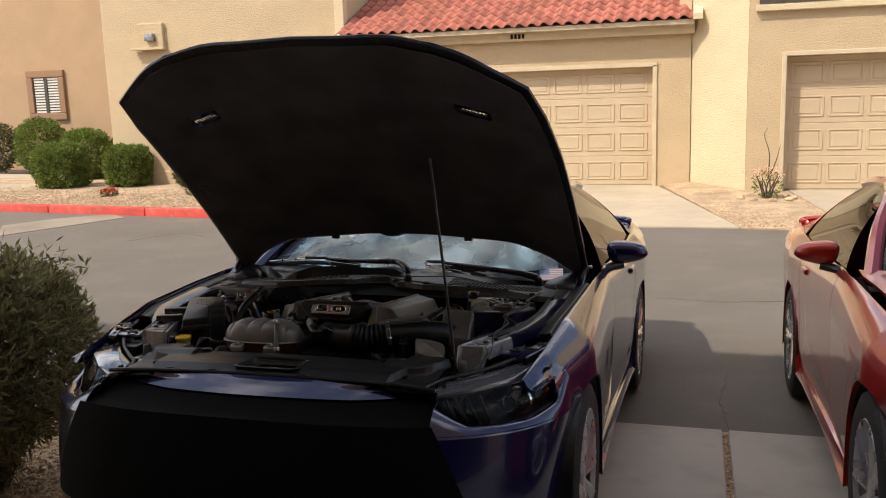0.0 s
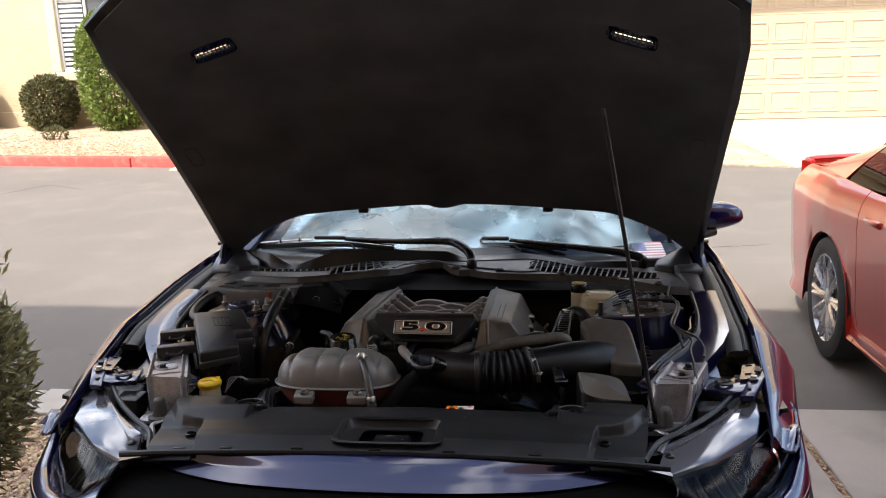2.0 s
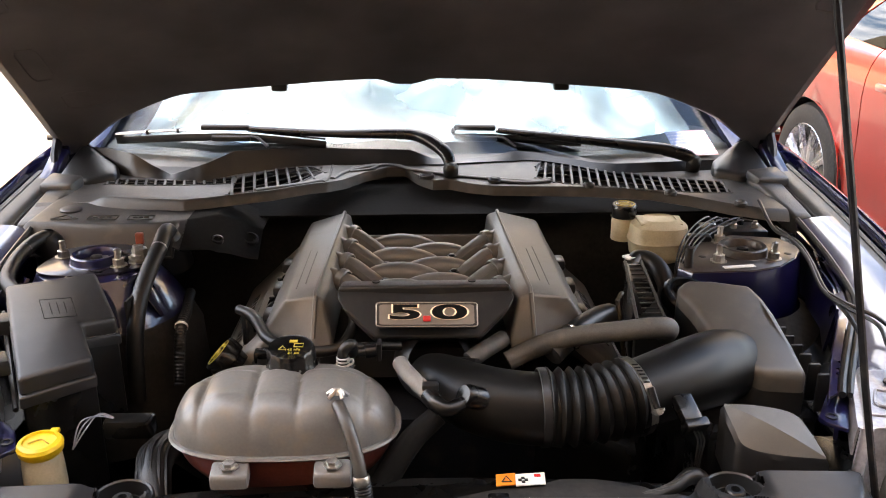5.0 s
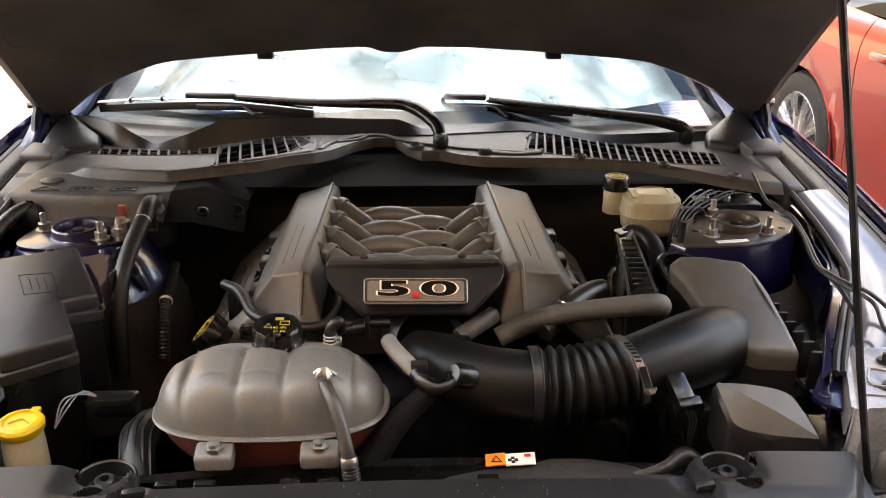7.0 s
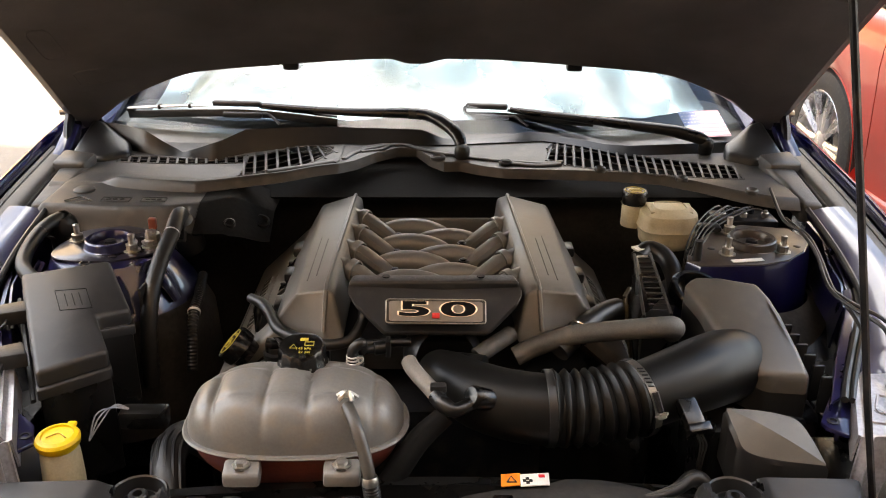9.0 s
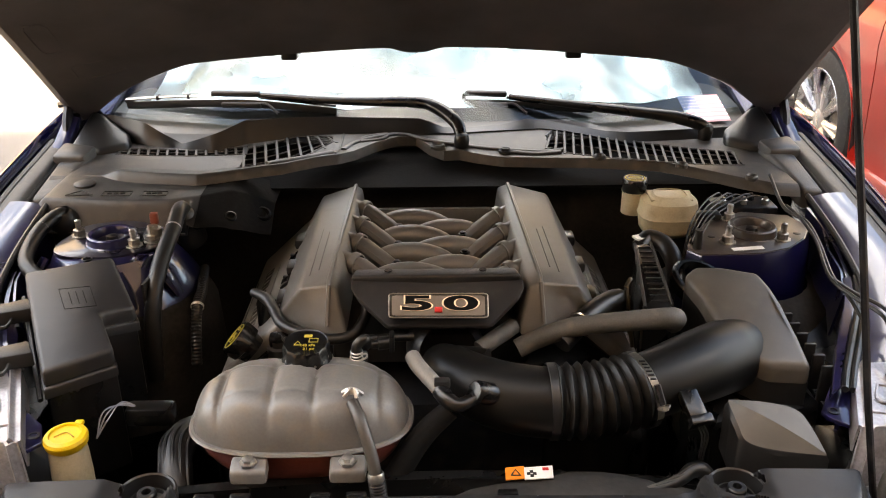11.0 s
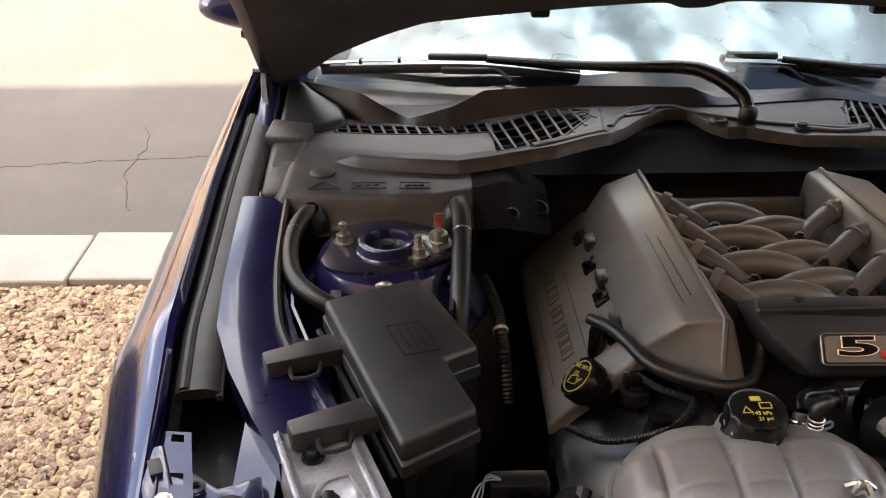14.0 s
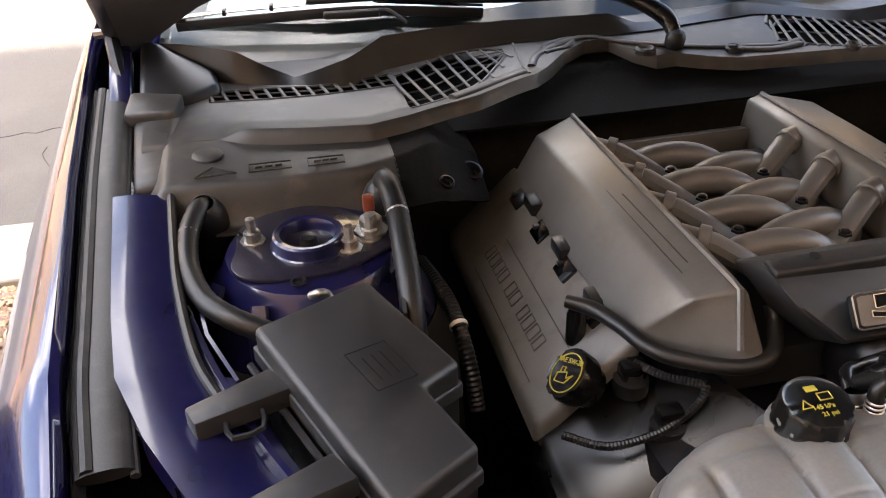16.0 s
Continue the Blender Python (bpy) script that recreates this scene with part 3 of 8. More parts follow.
for c, s in (((-8.86, 15.06, 1.83), (.05, .05, 1.4)), ((-7.74, 15.06, 1.83), (.05, .05, 1.4)), ((-8.3, 15.06, 1.83), (.05, .05, 1.4)), ((-8.3, 15.06, 2.50), (1.16, .05, .05)), ((-8.3, 15.06, 1.16), (1.16, .05, .05))):
    box(bm, c, s, .006, seg=1)
part("window_frame", bm, BLIND, hl, smooth=False)
bm = shape()
box(bm, (-8.3, 15.06, .25), (5.3, .06, .30), .01)
part("plinth", bm, STUCCO, hl, smooth=False)

h2 = thing("plain_garage_house", "cream stucco house with a wide garage", "house")
wall_with_hole("front_wall", 2.0, 13.0, 0.0, 6.5, 13.9, 0.30, (2.60, 7.55, 0.0, 2.32), STUCCO, h2)
bm = shape()
prism(bm, [(1.995, 13.905, 0), (1.073, 14.86, 0), (1.25, 15.1, 0), (2.20, 14.21, 0)], (0, 0, 6.5))
part("angled_wall", bm, STUCCO_P, h2, smooth=False)
bm = shape()
prism(bm, [(1.08, 14.95, 3.0), (1.30, 14.95, 3.0), (1.3, 24, 3.0), (1.08, 24, 3.0)], (0, 0, 3.5))
part("side_wall", bm, STUCCO_P, h2, smooth=False)
for c, s in (((2.565, 13.885, 1.16), (.07, .05, 2.32)), ((7.585, 13.885, 1.16), (.07, .05, 2.32)), ((5.07, 13.885, 2.355), (5.1, .05, .07))):
    bm = shape()
    box(bm, c, s, .006, seg=1)
    part("door_trim", bm, TRIM, h2)
bm = shape()
box(bm, (3.4, 13.86, 3.10), (2.6, .12, .10), .01)
part("ledge", bm, STUCCO_P, h2, smooth=False)
bm = shape()
box(bm, (3.4, 13.895, 3.22), (2.5, .04, .10))
part("vent_slot", bm, DARKROOM, h2, smooth=False)
garage_door(2.60, 7.55, 0.09, 2.32, 14.19, 8, "beige sectional garage door partly shaded by its jamb", 0.06)

h3 = thing("far_house", "brown tan stucco house with a framed window", "house")
bm = shape()
prism(bm, [(-40, 20, 0), (-14.9, 20, 0), (-14.9, 30, 0), (-40, 30, 0)], (0, 0, 8.0), .03)
part("wall", bm, STUCCO_D, h3, smooth=False)
bm = shape()
for c, s in (((-17.53, 19.96, 2.17), (.20, .10, 1.01)), ((-16.45, 19.96, 2.17), (.20, .10, 1.01)), ((-16.99, 19.96, 2.78), (1.28, .10, .20)), ((-16.99, 19.96, 1.56), (1.28, .10, .20))):
    box(bm, c, s, .02)
part("window_surround", bm, STUCCO_B, h3, smooth=False)
for c, s in (((-17.2, 19.98, 2.17), (.44, .03, 1.05)), ((-16.76, 19.98, 2.17), (.42, .03, 1.05))):
    bm = shape()
    box(bm, c, s)
    part("window_pane", bm, mat("dim pane", (0.10, 0.09, 0.085), 0.2, 0, 3, 50, 0.1, 0), h3, smooth=False)
for k in range(13):
    for cx in (-17.2, -16.76):
        bm = shape()
        box(bm, (cx, 19.955, 1.70 + .078 * k), (.36, .01, .045))
        part("blind_slat", bm, BLIND, h3, smooth=False)
bm = shape()
box(bm, (-16.98, 19.945, 2.17), (.10, .04, 1.00))
part("mullion", bm, DARKROOM, h3, smooth=False)

# unseen house added behind the camera: open garage in a tall wall that shades the drive
HY = -1.32
home = thing("home_house", "unseen tall brown tan house with an open garage, added to shade the drive", "house")
HTOP = 9.42
wall_with_hole("front_wall", -14.0, 13.0, 0.0, HTOP, HY - 0.3, 0.3, (-1.25, 5.2, 0.0, 3.05), STUCCO_D, home)
gz = ramp_z(HY)
# dark garage colours keep reflections and front light on the car low
for nm, c, s, mt in (("garage_floor", (2.0, HY - 3.4, gz - .06), (6.6, 6.2, .12), CONCRETE), ("garage_back_wall", (2.0, HY - 6.6, 1.6), (6.6, .2, 3.4), DARKROOM),
                     ("garage_side_wall", (-1.4, HY - 3.45, 1.6), (.2, 6.3, 3.4), DARKROOM), ("garage_side_wall", (5.4, HY - 3.45, 1.6), (.2, 6.3, 3.4), DARKROOM),
                     ("garage_ceiling", (2.0, HY - 3.45, 3.25), (6.6, 6.3, .1), DARKROOM), ("roof_slab", (-0.5, HY - 5.2, HTOP - .1), (27, 9.8, .2), STUCCO),
                     ("back_wall", (-0.5, HY - 10.2, HTOP / 2), (27, .2, HTOP), STUCCO)):
    bm = shape()
    box(bm, c, s)
    part(nm, bm, mt, home, smooth=False)


# ---- plants ----
def leaf_cloud(name, pts, dirs, length, width, material, parent, label=""):
    """Many small folded leaves, each at a point and along a direction."""
    k = len(pts)
    p, d = np.asarray(pts), np.asarray(dirs)
    d = d / np.linalg.norm(d, axis=1)[:, None]
    rnd = np.random.normal(size=(k, 3))
    s = np.cross(d, rnd)
    s /= np.linalg.norm(s, axis=1)[:, None]
    nn = np.cross(s, d)
    ln = length * np.random.uniform(.6, 1.25, (k, 1))
    wd = width * np.random.uniform(.7, 1.2, (k, 1))
    v = np.stack([p, p + d * ln * .45 + s * wd * .5 + nn * wd * .15, p + d * ln, p + d * ln * .45 - s * wd * .5 + nn * wd * .15], 1).reshape(-1, 3)
    me = bpy.data.meshes.new(name)
    f = np.arange(4 * k).reshape(k, 4)
    tri_f = np.concatenate([f[:, [0, 1, 2]], f[:, [0, 2, 3]]])
    me.from_pydata(v.tolist(), [], tri_f.tolist())
    return finish(name, me, material, parent, label, smooth=False)


def shrub(name, label, c, size, n, leaf, material, square=3.0, length=.05, width=.028, gaps=0.25, stems=7):
    """A clipped shrub: stems, and leaves in a rough shell with gaps."""
    root = thing(name, label, "shrub", pose(*c))
    bm = shape()
    for i in range(stems):
        a = 2 * math.pi * i / stems + .3
        tube(bm, [(0.04 * math.cos(a), 0.04 * math.sin(a), -.04), (size[0] * .2 * math.cos(a), size[1] * .2 * math.sin(a), size[2] * .35),
                  (size[0] * .40 * math.cos(a + .4), size[1] * .40 * math.sin(a + .4), size[2] * .8)], [.022, .014, .005], n=6, smooth=4)
    part("stems", bm, BARK, root)
    pts, dirs = [], []
    while len(pts) < n:
        d = np.random.normal(size=3)
        d /= np.linalg.norm(d)
        r = 1.0 / (abs(d[0]) ** square + abs(d[1]) ** square + abs(d[2]) ** square) ** (1 / square)
        r *= np.random.uniform(.55, 1.0) ** .5
        q = d * r
        bump = noise.noise(Vector(q * 3.1) + Vector(c))
        if noise.noise(Vector(q * 6.0) + Vector(c) * 1.7) < -gaps - .25:
            continue
        q = q * (1 + .12 * bump)
        pts.append((q[0] * size[0] / 2, q[1] * size[1] / 2, size[2] / 2 + q[2] * size[2] / 2))
        dirs.append(d + np.random.normal(size=3) * .7 + np.array((0, 0, .35)))
    leaf_cloud("foliage", pts, dirs, length, width, material, root)
    return root


shrub("shrub", "clipped round green shrub on the gravel bed", (-12.28, 14.5, .08), (1.12, 1.0, 1.00), 13000, LEAF_A, LEAF_A, 3.4, .06, .042, 1.0)
shrub("shrub", "clipped boxy green shrub on the gravel bed", (-10.72, 14.7, .08), (.87, .80, .90), 10000, LEAF_A, LEAF_A, 4.0, .06, .042, 1.0)
shrub("shrub", "loose olive green shrub by the house wall", (-8.95, 14.55, .08), (.95, .85, 1.02), 7000, LEAF_B, LEAF_B, 2.4, .075, .042)
shrub("shrub", "tall bright green shrub under the window", (-7.55, 14.35, .08), (1.15, 1.0, 2.15), 9000, LEAF_A, LEAF_A, 2.6, .085, .05)
shrub("shrub", "green shrub behind the clipped ones", (-13.0, 16.3, .08), (1.25, 1.1, 1.22), 7500, LEAF_A, LEAF_A, 2.5, .08, .05, .8)
shrub("shrub", "green shrub with pale tips along the path", (-16.4, 18.8, .08), (1.35, 1.2, 1.45), 7500, LEAF_A, LEAF_A, 2.5, .08, .05, .8)
shrub("shrub", "pink flowering shrub by the far house", (-17.95, 18.7, .08), (1.35, 1.2, 1.35), 4200, LEAF_B, LEAF_B, 2.5, .08, .05)
shrub("small_plant", "tiny green weed on the gravel bed", (-8.1, 13.1, .08), (.42, .3, .24), 500, LEAF_B, LEAF_B, 2.3, .06, .02, stems=3)
fl = shrub("flower_plant", "small red flowering plant on the gravel bed", (-9.92, 12.9, .08), (.30, .26, .15), 300, LEAF_B, LEAF_B, 2.3, .06, .022, stems=3)
k = 320
leaf_cloud("petals", np.random.normal(size=(k, 3)) * (.085, .07, .022) + (0, 0, .14), np.random.normal(size=(k, 3)) + (0, 0, 1.5), .030, .022, PETAL_R, fl)
rose = shrub("rose_bush", "small pink rose bush with bare stems", (2.30, 13.0, .07), (.46, .40, .46), 260, LEAF_A, LEAF_A, 2.0, .05, .03, gaps=-.1, stems=9)
k = 330
leaf_cloud("petals", np.random.normal(size=(k, 3)) * (.13, .10, .06) + (0, 0, .42), np.random.normal(size=(k, 3)) + (0, 0, 1.0), .032, .024, PETAL_P, rose)
bm = shape()
tube(bm, [(0, 0, .3), (.02, .03, .7), (-.06, .05, 1.0), (-.02, .05, 1.12)], [.012, .009, .006, .004], n=6)
tube(bm, [(0, 0, .3), (.12, .03, .6), (.18, .05, .85)], [.012, .008, .004], n=6)
part("cane", bm, BARK, rose)
for i in range(9):
    a = i * .7
    bm = shape()
    bmesh.ops.create_icosphere(bm, subdivisions=2, radius=1)
    for v in bm.verts:
        v.co *= 1 + .25 * noise.noise(v.co * 1.3 + Vector((i, 0, 0)))
    bmesh.ops.scale(bm, vec=(.07, .055, .035), verts=bm.verts)
    bmesh.ops.translate(bm, vec=(2.28 + .42 * math.cos(a), 12.95 + .35 * math.sin(a), .10), verts=bm.verts)
    tagged(part("edging_stone", bm, STONE_F), "tan edging stone round the rose bush", "stone", "stones round the rose")

# oleander beside the drive
ol = thing("oleander", "dense olive green oleander bush beside the drive", "shrub", pose(-1.90, 1.02, ramp_z(1.0) - .02))
pts, dirs = [], []
bm = shape()
for i in range(110):
    a, lean = np.random.uniform(0, 2 * math.pi), np.random.uniform(.08, .52)
    hgt = np.random.uniform(.70, 1.02)
    ctr = [Vector((.06 * math.cos(a), .06 * math.sin(a), -.05)), Vector((lean * .45 * math.cos(a), lean * .5 * math.sin(a), hgt * .5)), Vector((lean * math.cos(a) * .92, lean * math.sin(a) * 1.05, hgt))]
    tube(bm, ctr, [.011, .008, .003], n=5, smooth=5)
    for c in spline(ctr, 16)[4:]:
        for _ in range(13):
            pts.append(tuple(c + Vector(np.random.normal(size=3)) * .05))
            dirs.append(np.random.normal(size=3) * .8 + np.array((math.cos(a) * .5, math.sin(a) * .5, .8)))
k = len(pts)
part("stems", bm, BARK, ol)
leaf_cloud("foliage", pts, dirs, .055, .015, LEAF_C, ol)
k = 19000
q = np.random.normal(size=(k, 3))
q /= np.linalg.norm(q, axis=1)[:, None]
q *= np.random.uniform(.5, 1.0, (k, 1)) ** .4
leaf_cloud("outer_foliage", q * (.58, .64, .50) + (0, 0, .64), q + np.random.normal(size=(k, 3)) * .9 + (0, 0, .5), .052, .015, LEAF_C, ol)


def tree(label, c, h, spread, n):
    root = thing("tree", label, "tree", pose(*c))
    bm = shape()
    tube(bm, [(0, 0, -.2), (.1, 0, h * .25), (0, .1, h * .55), (.1, 0, h * .85)], [.22, .17, .11, .04], n=8)
    tips = []
    for i in range(9):
        a = i * 2.4
        z0 = h * (.35 + .05 * i)
        tip = Vector((spread * .75 * math.cos(a), spread * .75 * math.sin(a), z0 + h * .22))
        tube(bm, [(0, 0, z0), (tip.x * .5, tip.y * .5, z0 + h * .13), tip], [.09, .05, .02], n=6, smooth=4)
        tips.append(tip)
    part("trunk", bm, BARK, root)
    pts, dirs = [], []
    for i in range(n):
        t = tips[i % 9]
        g = np.random.normal(size=3)
        pts.append(tuple(np.array(t) * (1, 1, 1) + g * spread * .23))
        dirs.append(g + np.random.normal(size=3))
    leaf_cloud("crown", pts, dirs, .22, .12, LEAF_T, root)


tree("leafy green tree behind the far house", (-21.0, 33, 0), 7.4, 3.4, 4200)
tree("leafy green tree behind the far house", (-28.0, 36, 0), 8.2, 3.8, 4200)
tree("leafy green tree behind the far house", (-14.8, 36, 0), 6.9, 3.0, 3600)

# ---- cars ----
TILT_CAR = -5.0
FA, RA, WR = 0.90, 3.62, 0.345


def half_w(y):
    return ip(y, [.42, .62, .9, 1.27, 1.6, 1.95, 2.4, 3.0, 3.4, 3.62, 4.0, 4.4, 4.65, 4.78], [.835, .905, .962, .950, .937, .925, .925, .93, .945, .957, .95, .92, .87, .78])


def gap_x(y):
    return ip(y, [.42, .62, .9, 1.27, 1.6, 1.75, 1.95, 3.0, 3.62, 4.4, 4.78], [.785, .812, .838, .858, .868, .872, .865, .865, .86, .80, .70])


def top_z(y):
    return ip(y, [.42, .62, .9, 1.27, 1.6, 1.95, 2.4, 3.0, 3.62, 4.0, 4.4, 4.65, 4.78], [.805, .855, .915, .950, .975, .985, .975, .985, 1.02, 1.035, 1.035, 1.0, .93])


def low_z(y):
    """The lower edge of the side, with the wheel arches."""
    if y < .52:
        return top_z(y) - .035
    if y < .60:
        return ip(y, [.52, .60], [top_z(.52) - .035, .60])
    for a in (FA, RA):
        if abs(y - a) < .385:
            return max(.22, .335 + math.sqrt(.385 ** 2 - (y - a) ** 2))
    return .22


def side_panel(name, s, y0, y1, paint, car, n=30):
    rows = (("g", -.035), ("g", -.007), (.07, 0), (.18, -.003), (.42, -.024), (.72, -.066), (.92, -.118), (1.0, -.20), (.995, -.30), (.990, -.45), (.985, -.60), (.965, -.72), (.93, -.80))

    def fn(u, v):
        y = y0 + (y1 - y0) * u
        w, g, z = half_w(y), gap_x(y), top_z(y)
        f, dz = rows[min(len(rows) - 1, int(round(v * (len(rows) - 1))))]
        x = g if f == "g" else (g + (w - g) * f if f <= .93 else w * f / 1.0)
        return (s * x, y, max(low_z(y), z + dz))

    bm = shape()
    sheet(bm, fn, n, len(rows) - 1)
    bmesh.ops.remove_doubles(bm, verts=bm.verts, dist=.0005)
    bmesh.ops.dissolve_degenerate(bm, edges=bm.edges, dist=.0004)
    bmesh.ops.recalc_face_normals(bm, faces=bm.faces)
    bmesh.ops.solidify(bm, geom=bm.faces[:], thickness=.004)
    return part(name, bm, paint, car, sharp=50)


def wheel(s, y, car):
    c = Vector((s * .815, y, WR))
    ax = (s, 0, 0)
    bm = shape()
    lathe(bm, [(.236, -.12), (.245, -.11), (.228, -.06), (.225, .06), (.243, .105), (.250, .112), (.243, .118), (.226, .10)], c, ax, 40, close=False)
    rim = part("wheel", bm, ALLOY, car, "silver multi-spoke alloy wheel")
    bm = shape()
    lathe(bm, [(.245, -.118), (.300, -.125), (.333, -.112), (.345, -.085), (.346, 0), (.345, .085), (.333, .112), (.300, .125), (.247, .118), (.24, .1), (.24, -.1), (.245, -.118)], c, ax, 48, close=False)
    part("tyre", bm, TYRE, rim, "black rubber tyre")
    for i in range(10):
        a = 2 * math.pi * i / 10
        bm = shape()
        q = Matrix.Rotation(a, 3, "X")
        for da in (-.085, .085):
            p0 = c + Vector((s * .085, 0, 0)) + q @ Vector((0, .055, 0))
            p1 = c + Vector((s * .104, 0, 0)) + q @ Vector((0, .24 * math.cos(da), .24 * math.sin(da)))
            tube(bm, [p0, p0.lerp(p1, .5) + Vector((s * .006, 0, 0)), p1], [.022, .017, .018], n=6, smooth=2)
        part("spoke", bm, ALLOY, rim)
    bm = shape()
    lathe(bm, [(.065, .06), (.065, .095), (.045, .104), (.0, .104)], c, ax, 20, close=False)
    part("hub", bm, ALLOY, rim)
    bm = shape()
    lathe(bm, [(.0, .015), (.17, .015), (.17, -.01), (.0, -.01)], c, ax, 32, close=False)
    part("brake_disc", bm, STEEL, rim)
    bm = shape()
    lathe(bm, [(.228, -.05), (.10, -.06), (.0, -.06)], c, ax, 24, close=False)
    part("barrel_back", bm, DARKMETAL, rim)
    return rim


HOOD_HW = ([0, .1, .4, .75, 1.0, 1.17], [.838, .836, .830, .818, .798, .765])


def hood_front(x):
    return ip(abs(x), [0, .25, .48, .56, .62, .70, .762], [1.408, 1.398, 1.368, 1.335, 1.295, 1.232, 1.177])


def hood_rear(x):
    bump = -.022 * math.exp(-((x + .028) / .042) ** 4)
    return ip(abs(x), [0, .14, .33, .52, .58, .63, .69, .735, .78, .84], [.108, .106, .093, .091, .070, .047, .016, -.025, -.078, -.12]) + bump


def hood_xd(u, v, inset=0.0):
    """Across and along the hood: u (-1..1), v from the hinge line forwards (0..1)."""
    x = u * (.80 - inset)
    for _ in range(3):
        a, b = hood_rear(x) + inset, hood_front(x) - inset
        d = a + (b - a) * v
        x = u * (ip(d, *HOOD_HW) - inset)
    return x, d


def hood_at(m, x, d, drop=0.0):
    crown = .075 * (1 - min(1.0, abs(x) / .82) ** 2.4) + .048 * math.sin(math.pi * max(0, min(1, d / 1.25)))
    bulge = .014 * math.exp(-((abs(x) - .34) / .10) ** 2) * min(1, max(0, (d - .1) / .5))
    return m @ Vector((x, d, crown + bulge - drop))


def hood_point(m, u, v, drop=0.0, inset=0.0):
    """A point of the hood; drop: below the outer skin."""
    return hood_at(m, *hood_xd(u, v, inset), drop)


def vent_line(x):
    return 1.0 - .32 * (abs(x) - .47)


def hood(car, paint, m):
    """The bonnet with skin, rim, liner and hot air vents; m places it."""
    def slot(u, v, inset=0.0):
        x, d = hood_xd(u * 2 - 1, v, inset)
        return abs(abs(x) - .532) < .050 and abs(d - vent_line(x)) < .009

    def liner(u, v):
        x, d = hood_xd(u * 2 - 1, v, .025)
        press = math.exp(-((abs(x) - .528) / .09) ** 6 - ((d - vent_line(x)) / .05) ** 6)
        return hood_at(m, x, d, .024 + .005 * math.sin(9 * u) * math.sin(7 * v) - .022 * press)

    bm = shape()
    sheet(bm, lambda u, v: hood_point(m, u * 2 - 1, v), 130, 200, .003, slot)
    hd = part("hood", bm, paint, car, "raised blue bonnet" if paint is BLUE else "closed red bonnet", sharp=60)
    # folded rim round the underside
    bm = shape()
    loop = [(-1 + 2 * i / 40, 0) for i in range(41)] + [(1, i / 30) for i in range(1, 31)] + [(1 - 2 * i / 40, 1) for i in range(1, 41)] + [(-1, 1 - i / 30) for i in range(1, 30)]
    rings = []
    for u, v in loop:
        rings.append([bm.verts.new(hood_point(m, u, v, dr, ins)) for dr, ins in ((.003, .0), (.012, .001), (.016, .007), (.019, .022), (.023, .030))])
    for i in range(len(rings)):
        a, b = rings[i], rings[(i + 1) % len(rings)]
        for j in range(4):
            bm.faces.new((a[j], b[j], b[j + 1], a[j + 1]))
    # blue car: near-black colour replaces the blue to paint in the rim's shade
    part("hood_rim", bm, DARKMETAL if paint is BLUE else paint, hd, "painted inner rim, darkened for shade on the blue car")
    bm = shape()
    sheet(bm, liner, 130, 200, .003, lambda u, v: slot(u, v, .025))
    part("hood_liner", bm, FELT, hd, "black felt liner")
    for s in (-1, 1):
        for k in range(11):
            x = s * (.471 + .0114 * k)
            bm = shape()
            tube(bm, [hood_at(m, x, vent_line(x) - .016, .005), hood_at(m, x, vent_line(x) + .016, .005)], .0020, n=5, smooth=0)
            part("vent_bar", bm, PLASTIC, hd)
        for k in (-.006, .004):
            bm = shape()
            tube(bm, [hood_at(m, s * x, vent_line(x) + k, .006) for x in (.464, .50, .54, .592)], .0018, n=5, smooth=0)
            part("vent_bar", bm, PLASTIC, hd)
        # stamped pockets of the inner frame
        for k in range(7):
            v = .10 + .105 * k
            bm = shape()
            a, b = hood_point(m, s * .972, v, .016), hood_point(m, s * .972, v + .06, .016)
            tube(bm, [a, b], [.007, .007], n=8, smooth=0, flat=.5)
            part("rim_bead", bm, BLUE_IN if paint is BLUE else paint, hd)
    return hd


